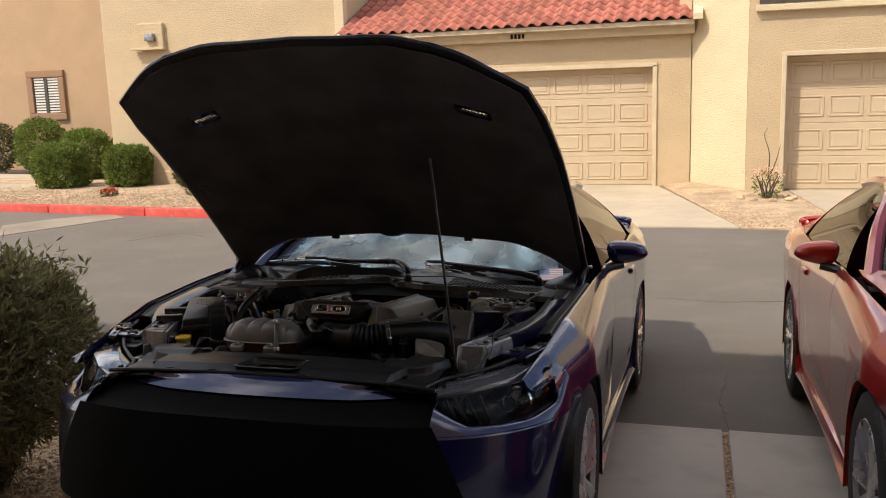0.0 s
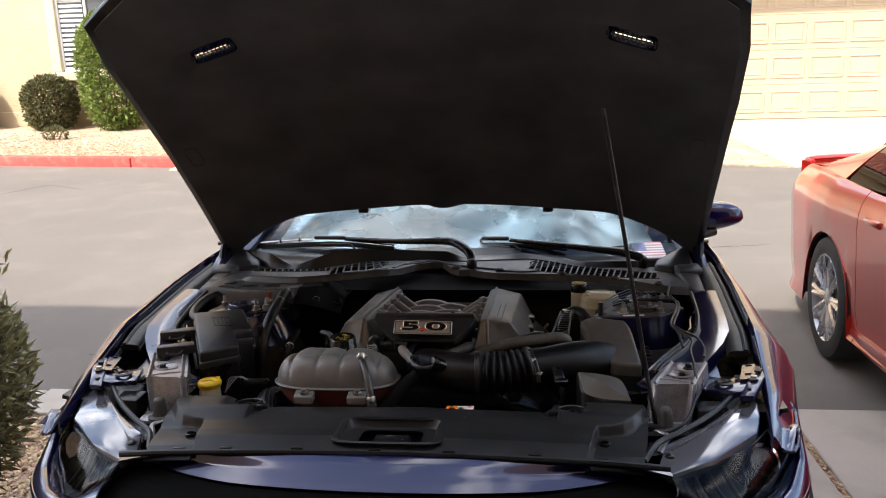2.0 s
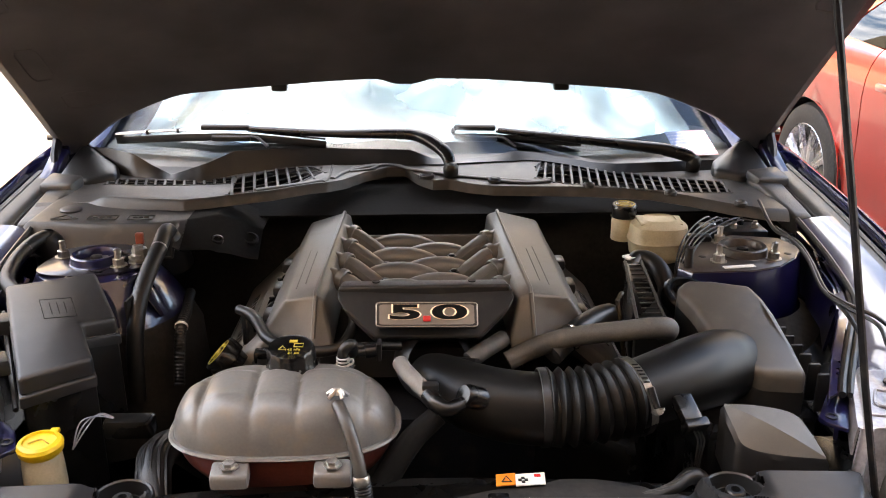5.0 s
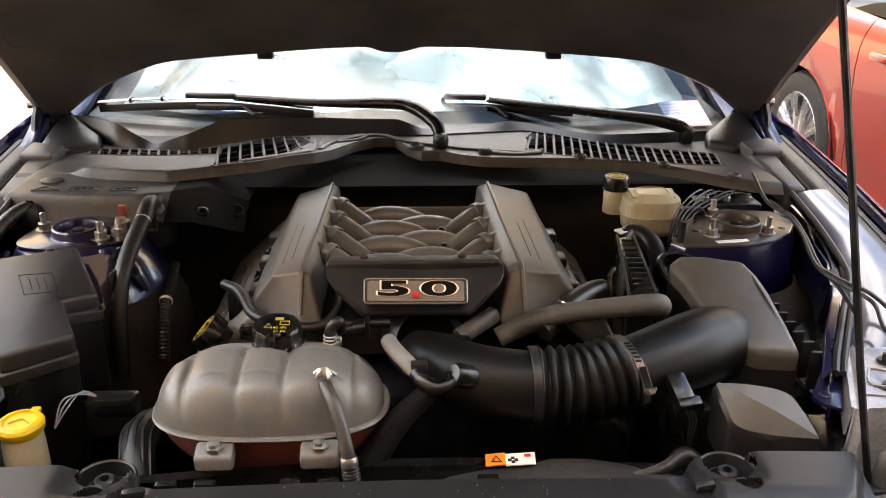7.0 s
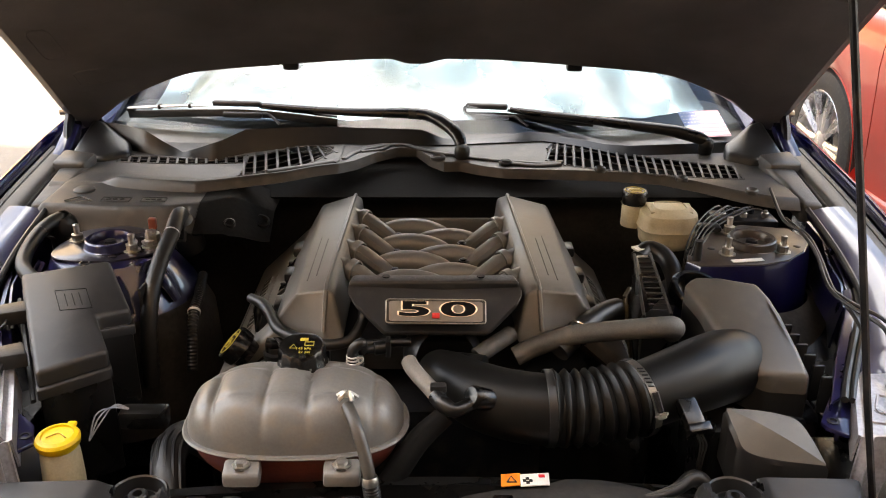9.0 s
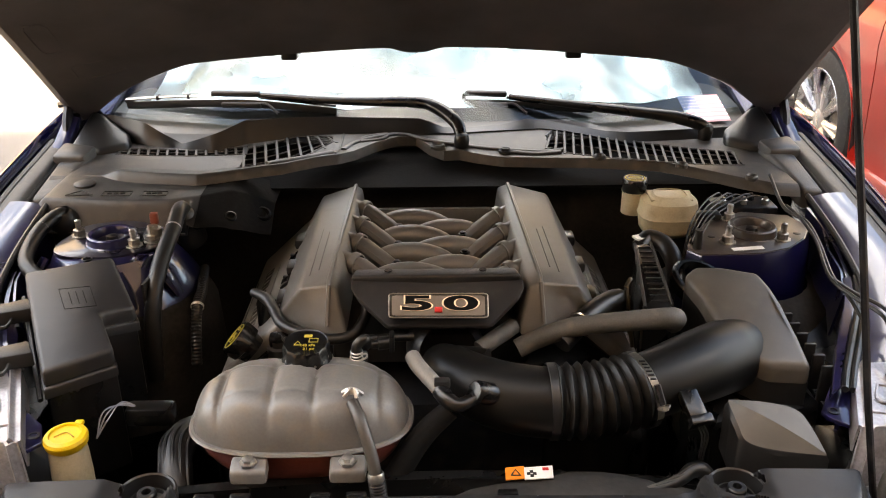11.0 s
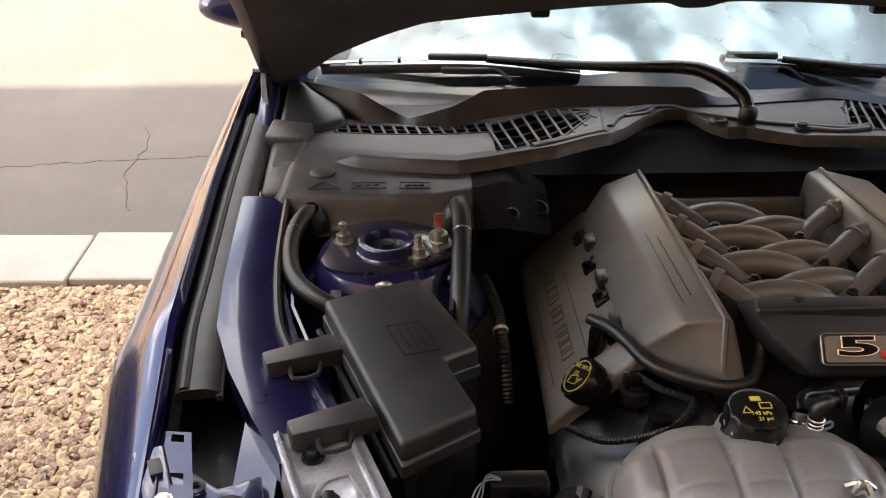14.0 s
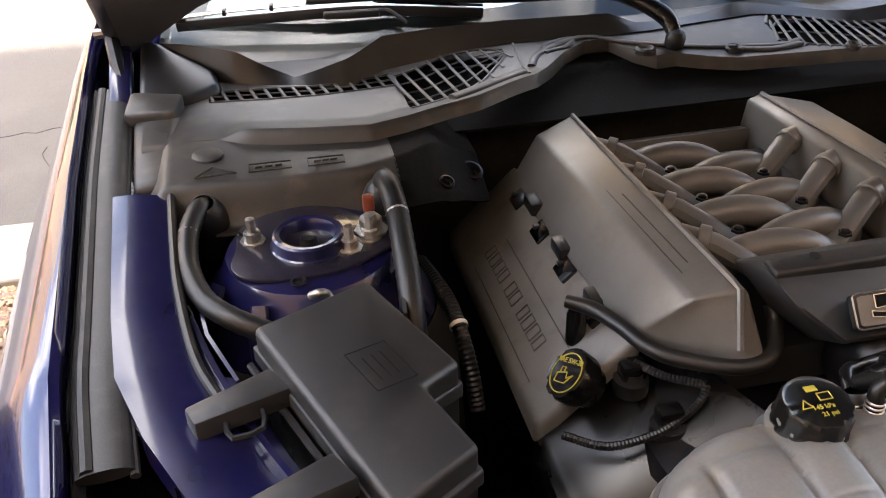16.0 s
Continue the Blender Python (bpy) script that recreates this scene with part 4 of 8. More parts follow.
def lamp_unit(s, car):
    """A headlamp: pale top, smoked lens over a ribbed dark housing."""
    top = np.array([(.562, .275, .775), (.62, .30, .778), (.70, .37, .782), (.755, .425, .786), (.826, .548, .792), (.882, .665, .799)])
    bot = np.array([(.570, .228, .752), (.650, .247, .694), (.720, .305, .684), (.800, .420, .686), (.862, .540, .708), (.884, .655, .790)])

    def at(u, v, off=0.0):
        q = np.array([np.interp(u, np.linspace(0, 1, 6), top[:, k]) * (1 - v) + np.interp(u, np.linspace(0, 1, 6), bot[:, k]) * v for k in range(3)])
        bulge = .014 * math.sin(math.pi * v) * (1 - .4 * u) - off
        q += np.array((.45 * bulge, -.85 * bulge, .25 * bulge))
        return (s * q[0], q[1], q[2])

    bm = shape()
    sheet(bm, lambda u, v: at(u, v, .050 * math.sin(math.pi * v) * math.sin(math.pi * min(1, u * 1.0)) ** .5), 24, 10, .003)
    lamp = part("headlamp", bm, PLASTIC_S, car, "smoked headlamp with pale top flange")
    bm = shape()
    sheet(bm, lambda u, v: at(u, v, -.002), 28, 12)
    part("lens", bm, LENS_D, lamp, "clear curved lens")
    bm = shape()
    tp = [(x, y, .778 + .125 * (y - .262)) for x, y in ((.562, .262), (.655, .325), (.762, .440), (.785, .520), (.797, .610), (.786, .636), (.745, .575), (.703, .520), (.655, .462), (.614, .424), (.566, .382), (.542, .300))]
    prism(bm, [(s * x, y, z + .004) for x, y, z in tp], .02, .006)
    flange = part("lamp_flange", bm, LAMPTOP, lamp, "pale glossy top flange")
    for px, py, pz in ((.568, .330, .790), (.768, .585, .822)):
        bm = shape()
        lathe(bm, [(.010, 0), (.010, .004), (.005, .007), (.0, .007)], (s * px, py, pz), n=12, close=False)
        part("clip", bm, PLASTIC_S, flange)
    for k in range(4):
        u = .10 + .085 * k
        bm = shape()
        tube(bm, [at(u - .02, .12, .012), at(u + .01, .5, .026), at(u + .05, .86, .012)], .0060, n=8, smooth=4, flat=.8)
        part("light_bar", bm, LAMP_BAR, lamp)
    bm = shape()
    tube(bm, [at(.02 + .096 * i, 1.0, .002) for i in range(11)], .0045, n=6, smooth=2)
    part("lamp_trim", bm, PLASTIC_S, lamp, "black lower trim")
    bm = shape()
    tube(bm, [at(.99, .30, .003), at(.985, .6, .003), at(.94, .86, .003), at(.84, .93, .004)], [.002, .0035, .0035, .002], n=6)
    part("marker_strip", bm, CHROME, lamp, "bright marker strip")
    bm = shape()
    lathe(bm, [(.046, -.02), (.048, .006), (.041, .010), (.036, -.004), (.0, -.012)], Vector(at(.60, .50, .034)), (s * .35, -.9, .2), 24, close=False)
    part("projector", bm, CHROME, lamp, "round projector lens")
    bm = shape()
    tube(bm, [at(.78, .50, .008), at(.86, .50, .006), at(.95, .48, .003)], [.010, .014, .008], n=8)
    part("side_reflector", bm, AMBER, lamp, "amber side reflector")
    return lamp


def build_car(car, paint, bay):
    for s in (-1, 1):
        side_panel("fender", s, .42, 1.925, paint, car, 44)
        door = side_panel("door", s, 1.932, 3.14, paint, car, 20)
        side_panel("quarter_panel", s, 3.147, 4.78, paint, car, 44)
        bm = shape()
        box(bm, (s * .925, 2.95, .86), (.03, .20, .035), .012)
        part("door_handle", bm, paint, door)
        # arch liner
        for a in (FA, RA):
            bm = shape()
            sheet(bm, lambda u, v: (s * (.68 + .25 * v), a + .388 * math.cos(math.pi * (1.06 * u - .03)), .33 + .388 * math.sin(math.pi * (1.06 * u - .03))), 18, 3, .004)
            part("arch_liner", bm, PLASTIC, car)
            wheel(s, a, car)
        # glass of the side, pillars
        bm = shape()
        sheet(bm, lambda u, v: (s * (.858 + (.595 - .858) * v + .03 * math.sin(math.pi * v)), (1.98 + 1.62 * u) * (1 - v) + (2.46 + .86 * u) * v, (.982 + .02 * u) * (1 - v) + (1.305 + .025 * math.sin(math.pi * u)) * v), 14, 8, .004)
        part("side_window", bm, TINT, car, "dark tinted side glass")
        bm = shape()
        tube(bm, [(s * .800, 1.70, .965), (s * .720, 2.05, 1.15), (s * .600, 2.45, 1.315), (s * .575, 2.9, 1.345), (s * .565, 3.35, 1.325)], [.034, .032, .03, .03, .03], n=8)
        part("pillar", bm, paint, car)
        bm = shape()
        sheet(bm, lambda u, v: (s * (.862 - .05 * u + (.57 - .862) * v + .03 * math.sin(math.pi * v)), (3.58 + .72 * u) * (1 - v) + (3.30 + .50 * u) * v, 1.015 * (1 - v) + (1.325 - .14 * u) * v), 8, 8, .006)
        part("rear_pillar", bm, paint, car)
        # door mirror
        bm = shape()
        bmesh.ops.create_icosphere(bm, subdivisions=3, radius=1)
        for v in bm.verts:
            p = v.co
            q = (abs(p.x) ** 3 + abs(p.y) ** 3 + abs(p.z) ** 3) ** (1 / 3)
            p /= q
            e = (p.x + 1) / 2
            v.co = Vector((s * (.968 + .092 * p.x - .014 * p.z), 2.085 + (.066 - .015 * e) * p.y + .03 * e, 1.036 + (.064 - .014 * e) * p.z + .012 * e * (1 - p.z)))
        mir = part("door_mirror", bm, paint, car, "painted door mirror on a black stalk")
        bm = shape()
        tube(bm, [(s * .855, 2.05, .962), (s * .90, 2.07, .972), (s * .945, 2.085, .985)], [.036, .034, .040], n=10, flat=.6)
        part("stalk", bm, PLASTIC, mir)
        bm = shape()
        sheet(bm, lambda u, v: (s * (.905 + .10 * u), 2.143, 1.0 + .065 * v), 2, 2, .003)
        part("mirror_glass", bm, CHROME, mir)
        # rocker strip
        bm = shape()
        box(bm, (s * .895, 2.26, .235), (.05, 1.95, .09), .02)
        part("sill", bm, paint, car)
        lamp_unit(s, car)
        # tail lamp bars
        for k in range(3):
            bm = shape()
            box(bm, (s * (.50 + .095 * k), 4.765 - .025 * k, .90), (.05, .04, .15), .012)
            part("tail_lamp", bm, TAIL, car)

    # bumper: lip under the bonnet edge and the wrapped front
    lip = [(.268, .807), (.256, .806), (.238, .797), (.220, .786), (.202, .774), (.185, .762)]

    def lip_fn(u, v):
        x = (u * 2 - 1) * .565
        i = v * 5
        y = np.interp(i, range(6), [p[0] for p in lip])
        z = np.interp(i, range(6), [p[1] for p in lip])
        v *= 1 - .25 * max(0, (abs(x) - .30) / .265) ** 1.5
        i = v * 5
        y = np.interp(i, range(6), [p[0] for p in lip])
        z = np.interp(i, range(6), [p[1] for p in lip])
        bow = .11 * (abs(x) / .565) ** 2.2
        edge = max(0, abs(x) - .46) / .105
        return (x, y + bow * min(1, v * 1.6) - .01 * edge, z - .018 * edge * (1 - v) - .008 * (x / .565) ** 2)

    bm = shape()
    sheet(bm, lip_fn, 40, 20, .004)
    bp = part("front_bumper", bm, paint, car, "painted front bumper with dark grille", sharp=60)

    def wrap(u, v, out=0.0):
        a = (u * 2 - 1) * math.pi / 2
        x = math.copysign((.912 + out) * abs(math.sin(a)) ** .82, a)
        y = .62 * (1 - math.cos(a)) ** 1.15
        z = .70 - .50 * v
        x *= 1 - .05 * max(0, v)
        return (x, y + .045 * math.sin(math.pi * v * 1.0) * -1 + .05 - out + .05 * max(0, v - .8), z - .02 * (x / .9) ** 2)

    bm = shape()
    sheet(bm, wrap, 56, 14, .004)
    part("bumper_skin", bm, paint, bp, sharp=60)
    low = np.array([(.566, .232, .756), (.650, .247, .694), (.720, .305, .684), (.800, .420, .686), (.862, .540, .708), (.884, .655, .790)])
    for s in (-1, 1):
        def shoulder(u, v):
            q = Vector([float(np.interp(u, np.linspace(0, 1, 6), low[:, k])) for k in range(3)])
            a = .5 + (.60 + .95 * u) / math.pi
            e = Vector(wrap(a, .015, .002))
            p = q.lerp(e, v) + Vector((.25, -.35, .8)) * .022 * math.sin(math.pi * v ** .8)
            return (s * p.x, p.y, p.z)
        bm = shape()
        sheet(bm, shoulder, 30, 8, .003)
        part("bumper_shoulder", bm, paint, bp, sharp=60)
    # solid sheets, not open mesh; their black includes the shade below the lip
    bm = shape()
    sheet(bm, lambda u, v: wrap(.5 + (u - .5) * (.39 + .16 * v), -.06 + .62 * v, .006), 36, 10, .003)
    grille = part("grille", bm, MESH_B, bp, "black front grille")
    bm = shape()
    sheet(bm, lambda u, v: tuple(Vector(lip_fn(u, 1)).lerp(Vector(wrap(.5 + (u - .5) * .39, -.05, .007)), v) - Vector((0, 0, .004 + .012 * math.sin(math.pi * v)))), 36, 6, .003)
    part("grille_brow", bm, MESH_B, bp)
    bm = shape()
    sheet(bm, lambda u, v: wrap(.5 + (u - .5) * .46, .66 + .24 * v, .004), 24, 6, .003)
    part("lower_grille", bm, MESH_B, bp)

    # windscreen, roof, rear
    def base(x):
        return (1.590 + .125 * (x / .75) ** 2, .962 - .002 * (x / .75) ** 2)

    def screen(u, v, off=0.0, wide=1.0):
        a = (u * 2 - 1) * wide
        x0, x1 = .785 * a, .585 * a
        y0, z0 = base(x0)
        y1, z1 = 2.40 + .06 * a * a, 1.335 - .040 * a * a
        b = .030 * math.sin(math.pi * v) * (1 - .3 * a * a) - off
        return (x0 + (x1 - x0) * v, y0 + (y1 - y0) * v - .42 * b, z0 + (z1 - z0) * v + .9 * b)

    bm = shape()
    sheet(bm, screen, 36, 16)
    part("windscreen", bm, SCREEN, car, "sloping clear windscreen")
    bm = shape()
    sheet(bm, lambda u, v: ((u * 2 - 1) * (.585 - .02 * v), 2.40 + .06 * (u * 2 - 1) ** 2 * (1 - v) + .98 * v, 1.337 + .030 * math.sin(math.pi * v) - .02 * v - .040 * (u * 2 - 1) ** 2), 14, 14, .01)
    part("roof", bm, paint, car)
    bm = shape()
    sheet(bm, lambda u, v: ((u * 2 - 1) * (.560 + .06 * v), 3.37 + .80 * v, 1.317 - .255 * v + .05 * math.sin(math.pi * v) - .04 * (u * 2 - 1) ** 2), 14, 10, .004)
    part("rear_window", bm, TINT, car, "dark tinted rear glass")
    bm = shape()
    sheet(bm, lambda u, v: ((u * 2 - 1) * (.80 - .08 * v ** 2), 4.14 + .58 * v, 1.062 - .01 * v - .03 * v ** 3 - .02 * (u * 2 - 1) ** 2), 14, 8, .008)
    part("boot_lid", bm, paint, car)
    bm = shape()
    tube(bm, [(-.76, 4.60, 1.030), (-.70, 4.66, 1.050), (0, 4.70, 1.062), (.70, 4.66, 1.050), (.76, 4.60, 1.030)], [.022, .04, .045, .04, .022], n=8, flat=.45)
    part("spoiler", bm, paint, car)
    bm = shape()
    sheet(bm, lambda u, v: ((u * 2 - 1) * (.79 - .03 * v), 4.73 + .03 * math.sin(math.pi * v) + .03 * (1 - (u * 2 - 1) ** 2), 1.03 - .80 * v), 14, 10, .006)
    part("rear_bumper", bm, paint, car)
    # unseen dark floor box, added to keep light out from below
    bm = shape()
    box(bm, (0, 2.95, .26), (1.66, 3.4, .10), .02)
    part("floor_light_block", bm, DARKMETAL, car)
    bm = shape()
    sheet(bm, lambda u, v: ((u * 2 - 1) * .80, 1.66 + .45 * v + .05 * (u * 2 - 1) ** 2, .915 + .03 * math.sin(3 * v)), 12, 6, .03)
    part("dashboard", bm, INTERIOR, car)
    for s in (-1, 1):
        bm = shape()
        box(bm, (s * .37, 2.75, .55), (.50, .52, .16), .06)
        box(bm, (s * .37, 3.05, .88), (.48, .14, .62), .06, Matrix.Rotation(radians(-14), 3, "X"))
        part("seat", bm, INTERIOR, car)
    return screen


def car_pose(x, y):
    return pose(x, y - .006, .3155 + (-.107 * 0.0), TILT_CAR)


blue_car = thing("blue_car", "deep blue two-door car with its bonnet raised", "car", car_pose(0, 0))
SCREEN_FN = build_car(blue_car, BLUE, True)
HA = radians(34)
OPEN = Matrix(((1, 0, 0, 0), (0, -math.cos(HA), math.sin(HA), 1.62), (0, math.sin(HA), math.cos(HA), 1.03), (0, 0, 0, 1)))
HC = radians(7.5)
SHUT = Matrix(((1, 0, 0, 0), (0, -math.cos(HC), -math.sin(HC), 1.655), (0, -math.sin(HC), math.cos(HC), .985), (0, 0, 0, 1)))
HOOD = hood(blue_car, BLUE, OPEN)
red_car = thing("red_car", "red two-door car with its bonnet shut", "car", car_pose(2.78, 0.08))
build_car(red_car, RED, False)
hood(red_car, RED, SHUT)
bm = shape()
sheet(bm, lambda u, v: ((u * 2 - 1) * .80, 1.40 + .28 * v + .08 * (u * 2 - 1) ** 2, .955), 10, 3, .01)
part("cowl", bm, PLASTIC, red_car)
bm = shape()
sheet(bm, lambda u, v: ((u * 2 - 1) * .80, .50 + 1.0 * v, .60), 4, 4, .02)
part("undertray", bm, PLASTIC, red_car)

# folded foil shade behind the windscreen
bm = shape()
sheet(bm, lambda u, v: Vector(SCREEN_FN(u, .10 + .86 * v, .022 + .006 * math.sin(40 * u) * math.sin(9 * v + 4 * u), .90)) + Vector((0, 0, .012 * noise.noise((u * 11, v * 5, 2)) + .004 * noise.noise((u * 30, v * 16, 5)))), 90, 36, .002)
shade = part("sunshade", bm, FOIL)
shade.matrix_basis = blue_car.matrix_basis
tagged(shade, "crinkled silver foil sunshade behind the windscreen", "sunshade")

# ---- engine bay of the blue car ----
C = blue_car


def rod(name, pts, r, material, parent, label="", **kw):
    bm = shape()
    tube(bm, pts, r, **kw)
    return part(name, bm, material, parent, label)


def nut(p, parent, r=.011, h=.016, axis=(0, 0, 1), material=None, stud=0.0):
    bm = shape()
    prof = [(r * 1.5, 0), (r * 1.5, .003), (r, .0032), (r, h), (r * .6, h + .001)]
    if stud:
        prof += [(r * .55, h + .002), (r * .55, h + stud), (0.0005, h + stud + .002)]
    else:
        prof += [(.0005, h + .001)]
    lathe(bm, prof, p, axis, 6 if not stud else 8, close=False)
    return part("nut", bm, material or STEEL, parent)


# dark well
for nm, c, s in (("undertray", (0, .80, .22), (1.50, 1.30, .02)), ("firewall", (0, 1.46, .575), (1.62, .03, .66)), ("radiator_pack", (0, .40, .52), (1.02, .10, .54))):
    bm = shape()
    box(bm, c, s, .004, seg=1)
    part(nm, bm, BAY_B, C)
bm = shape()
sheet(bm, lambda u, v: (-.36 + .72 * u, .50 + .06 * v, .30 + .482 * v + .02 * math.sin(3.1 * u)), 12, 6, .02)
fan = part("fan_shroud", bm, PLASTIC_S, C, "black radiator fan shroud")
bm = shape()
tube(bm, [(.0, .505, .776), (.10, .530, .788), (.22, .535, .790), (.34, .520, .780)], [.018, .03, .03, .018], n=10, flat=.35)
part("shroud_lip", bm, BAY_B, fan)
for side in (-1, 1):
    # apron wall, upper rail, seal and fender flange
    outer = ((.808, 1.22), (.802, 1.10), (.796, .99), (.787, .897), (.757, .815), (.716, .735), (.678, .672))
    inner = ((.738, 1.22), (.734, 1.12), (.728, 1.03), (.710, .915), (.684, .847), (.650, .770), (.600, .705))

    def edge_at(line, f):
        k = np.linspace(0, 1, len(line))
        return np.interp(f, k, [p[0] for p in line]), np.interp(f, k, [p[1] for p in line])

    bm = shape()

    def rail_fn(u, v):
        (xo, yo), (xi, yi) = edge_at(outer, u), edge_at(inner, u)
        w = max(0, min(1, (v - .0626) / .8748))
        x, y = xo + (xi - xo) * w, yo + (yi - yo) * w
        z = .936 - .066 * u + .004 * math.sin(math.pi * w) - .010 * w
        if v < .0624:
            z -= .035
        if v > .9376:
            z -= .012
        return (side * x, y, z)

    sheet(bm, rail_fn, 30, 16, .003)
    top = part("upper_rail", bm, BLUE_IN, C, "blue painted upper rail with dusty scuffs", sharp=40)
    rod("rail_bead", [(side * x, y, .930 - .011 * i) for i, (x, y) in enumerate(inner[:5] if side < 0 else inner)], .0055, RUBBER, top, n=8)
    for i, (x, y) in enumerate(((.772, 1.05), (.770, 1.035), (.768, 1.02), (.752, .90), (.735, .86))):
        bm = shape()
        if side < 0:
            box(bm, (side * x, y, .936 - .066 * (1.22 - y) / .55 - .003), (.007, .002, .0010))
            part("paint_mark", bm, SUPPORT, top, smooth=False)
    bm = shape()
    sheet(bm, lambda u, v: (side * (.745 - .16 * u * u), 1.22 - .56 * u, .905 - .03 * u - .42 * v), 14, 8, .006)
    part("apron", bm, BLUE_IN, C, "blue painted inner wing wall")
    # black sheet added across the empty wing void to stand for its shade
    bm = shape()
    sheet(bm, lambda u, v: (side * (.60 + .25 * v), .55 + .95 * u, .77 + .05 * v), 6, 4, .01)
    part("wing_void_shade", bm, PLASTIC_S, C)
    bm = shape()
    prism(bm, [(side * x, y, z) for x, y, z in ((.736, .80, .8755), (.705, .900, .8865), (.675, .893, .884), (.650, .830, .876), (.618, .762, .868), (.600, .700, .861), (.672, .690, .861))], .006, .002)
    part("rail_shelf", bm, BLUE_IN, top)
    bm = shape()
    sheet(bm, lambda u, v: (side * (ip(u, [0, .33, .66, 1], [.735, .712, .702, .672]) - .012 * v), 1.12 - .24 * u, .900 - .012 * u - .075 * v), 12, 5, .004)
    part("rail_web", bm, BLUE_IN, top)
    bm = shape()
    sheet(bm, lambda u, v: (side * (.735 - .05 * v), .80 - .16 * u, .85 - .03 * u + .01 * v), 8, 3, .006)
    part("lower_brace", bm, BLUE_IN, C)
    bm = shape()
    sheet(bm, lambda u, v: (side * (gap_x(.66 + .92 * u) - .004 - .022 * v), .66 + .92 * u, top_z(.66 + .92 * u) - .03 - .012 * v - .16 * max(0, v - .5)), 20, 6, .004)
    part("fender_flange", bm, DARKMETAL, C, "dark inner edge of the wing")
    bm = shape()
    pts = [(side * (gap_x(y) - .030), y, top_z(y) - .026) for y in (.80, .90, 1.0, 1.15, 1.3, 1.45, 1.55)]
    pts = [(x - side * .004, y, z) for x, y, z in pts]
    tube(bm, pts, .027, n=14, flat=.36)
    seal = part("rubber_seal", bm, SEAL, C, "black rubber bonnet seal")
    for dx, rr in ((.014, .0075), (-.026, .005)):
        bm = shape()
        tube(bm, [(x + side * dx, y, z + (.006 if abs(dx) < .02 else -.006)) for x, y, z in pts], rr, n=8)
        part("seal_lip", bm, SEAL, seal)
    bm = shape()
    prism(bm, [(side * x, y, z) for x, y, z in ((.745, .548, .846), (.777, .548, .848), (.845, .700, .868), (.812, .712, .868))], .012, .004)
    tab = part("wing_tab", bm, BLUE_IN, C, "blue slotted wing bracket")
    bm = shape()
    box(bm, (side * .812, .675, .8665), (.014, .026, .003), .001, Matrix.Rotation(radians(-23 * side), 3, "Z"))
    part("slot", bm, GREYPRINT, tab)
    bm = shape()
    box(bm, (side * .772, .580, .8535), (.009, .012, .003), .001)
    part("slot", bm, GREYPRINT, tab)
    nut((side * .792, .628, .860), tab, .008, .008)
    bm = shape()

    def flange_fn(u, v):
        return (side * ((.822 - .018 * u) * (1 - v) + (.790 - .028 * u) * v), .742 - .112 * u, .858 - .003 * v + .004 * (v < .03))

    sheet(bm, flange_fn, 44, 16, .003, lambda u, v: .30 < v < .72 and (.05 < u < .17 or .62 < u < .78))
    part("slotted_flange", bm, BLUE_IN, C, "blue wing flange with two square holes")
    # arm from the lamp support to the wing
    bm = shape()
    arm = [(side * x, y, z) for x, y, z in ((.680, .592, .845), (.700, .680, .850), (.722, .668, .850), (.742, .660, .850), (.785, .690, .856), (.818, .715, .862), (.768, .580, .848), (.738, .575, .845), (.712, .592, .844))]
    prism(bm, arm, .012, .004)
    armo = part("lamp_arm", bm, BLUE_IN, C, "blue painted stamped arm")
    bm = shape()
    lathe(bm, [(.020, 0), (.022, .004), (.015, .006), (.011, .001)], (side * .725, .622, .850), n=18, close=False)
    part("arm_hole", bm, DARKMETAL, armo)
    bm = shape()
    lathe(bm, [(.010, 0), (.011, .003), (.006, .004), (.004, .001)], (side * .765, .655, .854), n=14, close=False)
    part("arm_hole", bm, DARKMETAL, armo)
    # lamp support: pressed box section that leans inwards to the front, two nuts in dishes, folded edges
    sb, sf = (((.595, .710), (.690, .714)), ((.530, .545), (.630, .550))) if side < 0 else (((.607, .692), (.700, .695)), ((.552, .550), (.650, .553)))

    def sup_pt(u, v, lift=0.0):
        x = (sb[0][0] * (1 - u) + sb[1][0] * u) * (1 - v) + (sf[0][0] * (1 - u) + sf[1][0] * u) * v
        y = (sb[0][1] * (1 - u) + sb[1][1] * u) * (1 - v) + (sf[0][1] * (1 - u) + sf[1][1] * u) * v
        return (side * x, y, .877 - .006 * v + lift)

    bm = shape()

    def sup_fn(u, v):
        x, y, z = sup_pt(u, v)
        d = 0
        for nx, ny in ((.642, .680), (.618, .614)) if side < 0 else ((.652, .664), (.630, .604)):
            d = max(d, math.exp(-(((abs(x) - nx) / .021) ** 4 + ((y - ny) / .019) ** 4)))
        rib = math.exp(-((u - .10) / .025) ** 2) + math.exp(-((u - .93) / .025) ** 2)
        return (x, y, z - .0055 * d + .006 * min(1, rib))

    sheet(bm, sup_fn, 48, 48, .004)
    sup = part("lamp_support", bm, SUPPORT, C, "grey steel headlamp support with two nuts", sharp=50)
    bm = shape()

    def face_fn(u, v):
        x, y, z = sup_pt(u, 1)
        rib = math.exp(-((u - .10) / .03) ** 2) + math.exp(-((u - .93) / .03) ** 2)
        return (x - side * .012 * v, y - .014 * v - .006 * min(1, rib), z - .092 * v - .004 * math.sin(math.pi * v) * (abs(u - .5) < .3))

    sheet(bm, face_fn, 30, 10, .004)
    part("support_face", bm, SUPPORT, sup, sharp=50)
    for k in (0, 1):
        bm = shape()
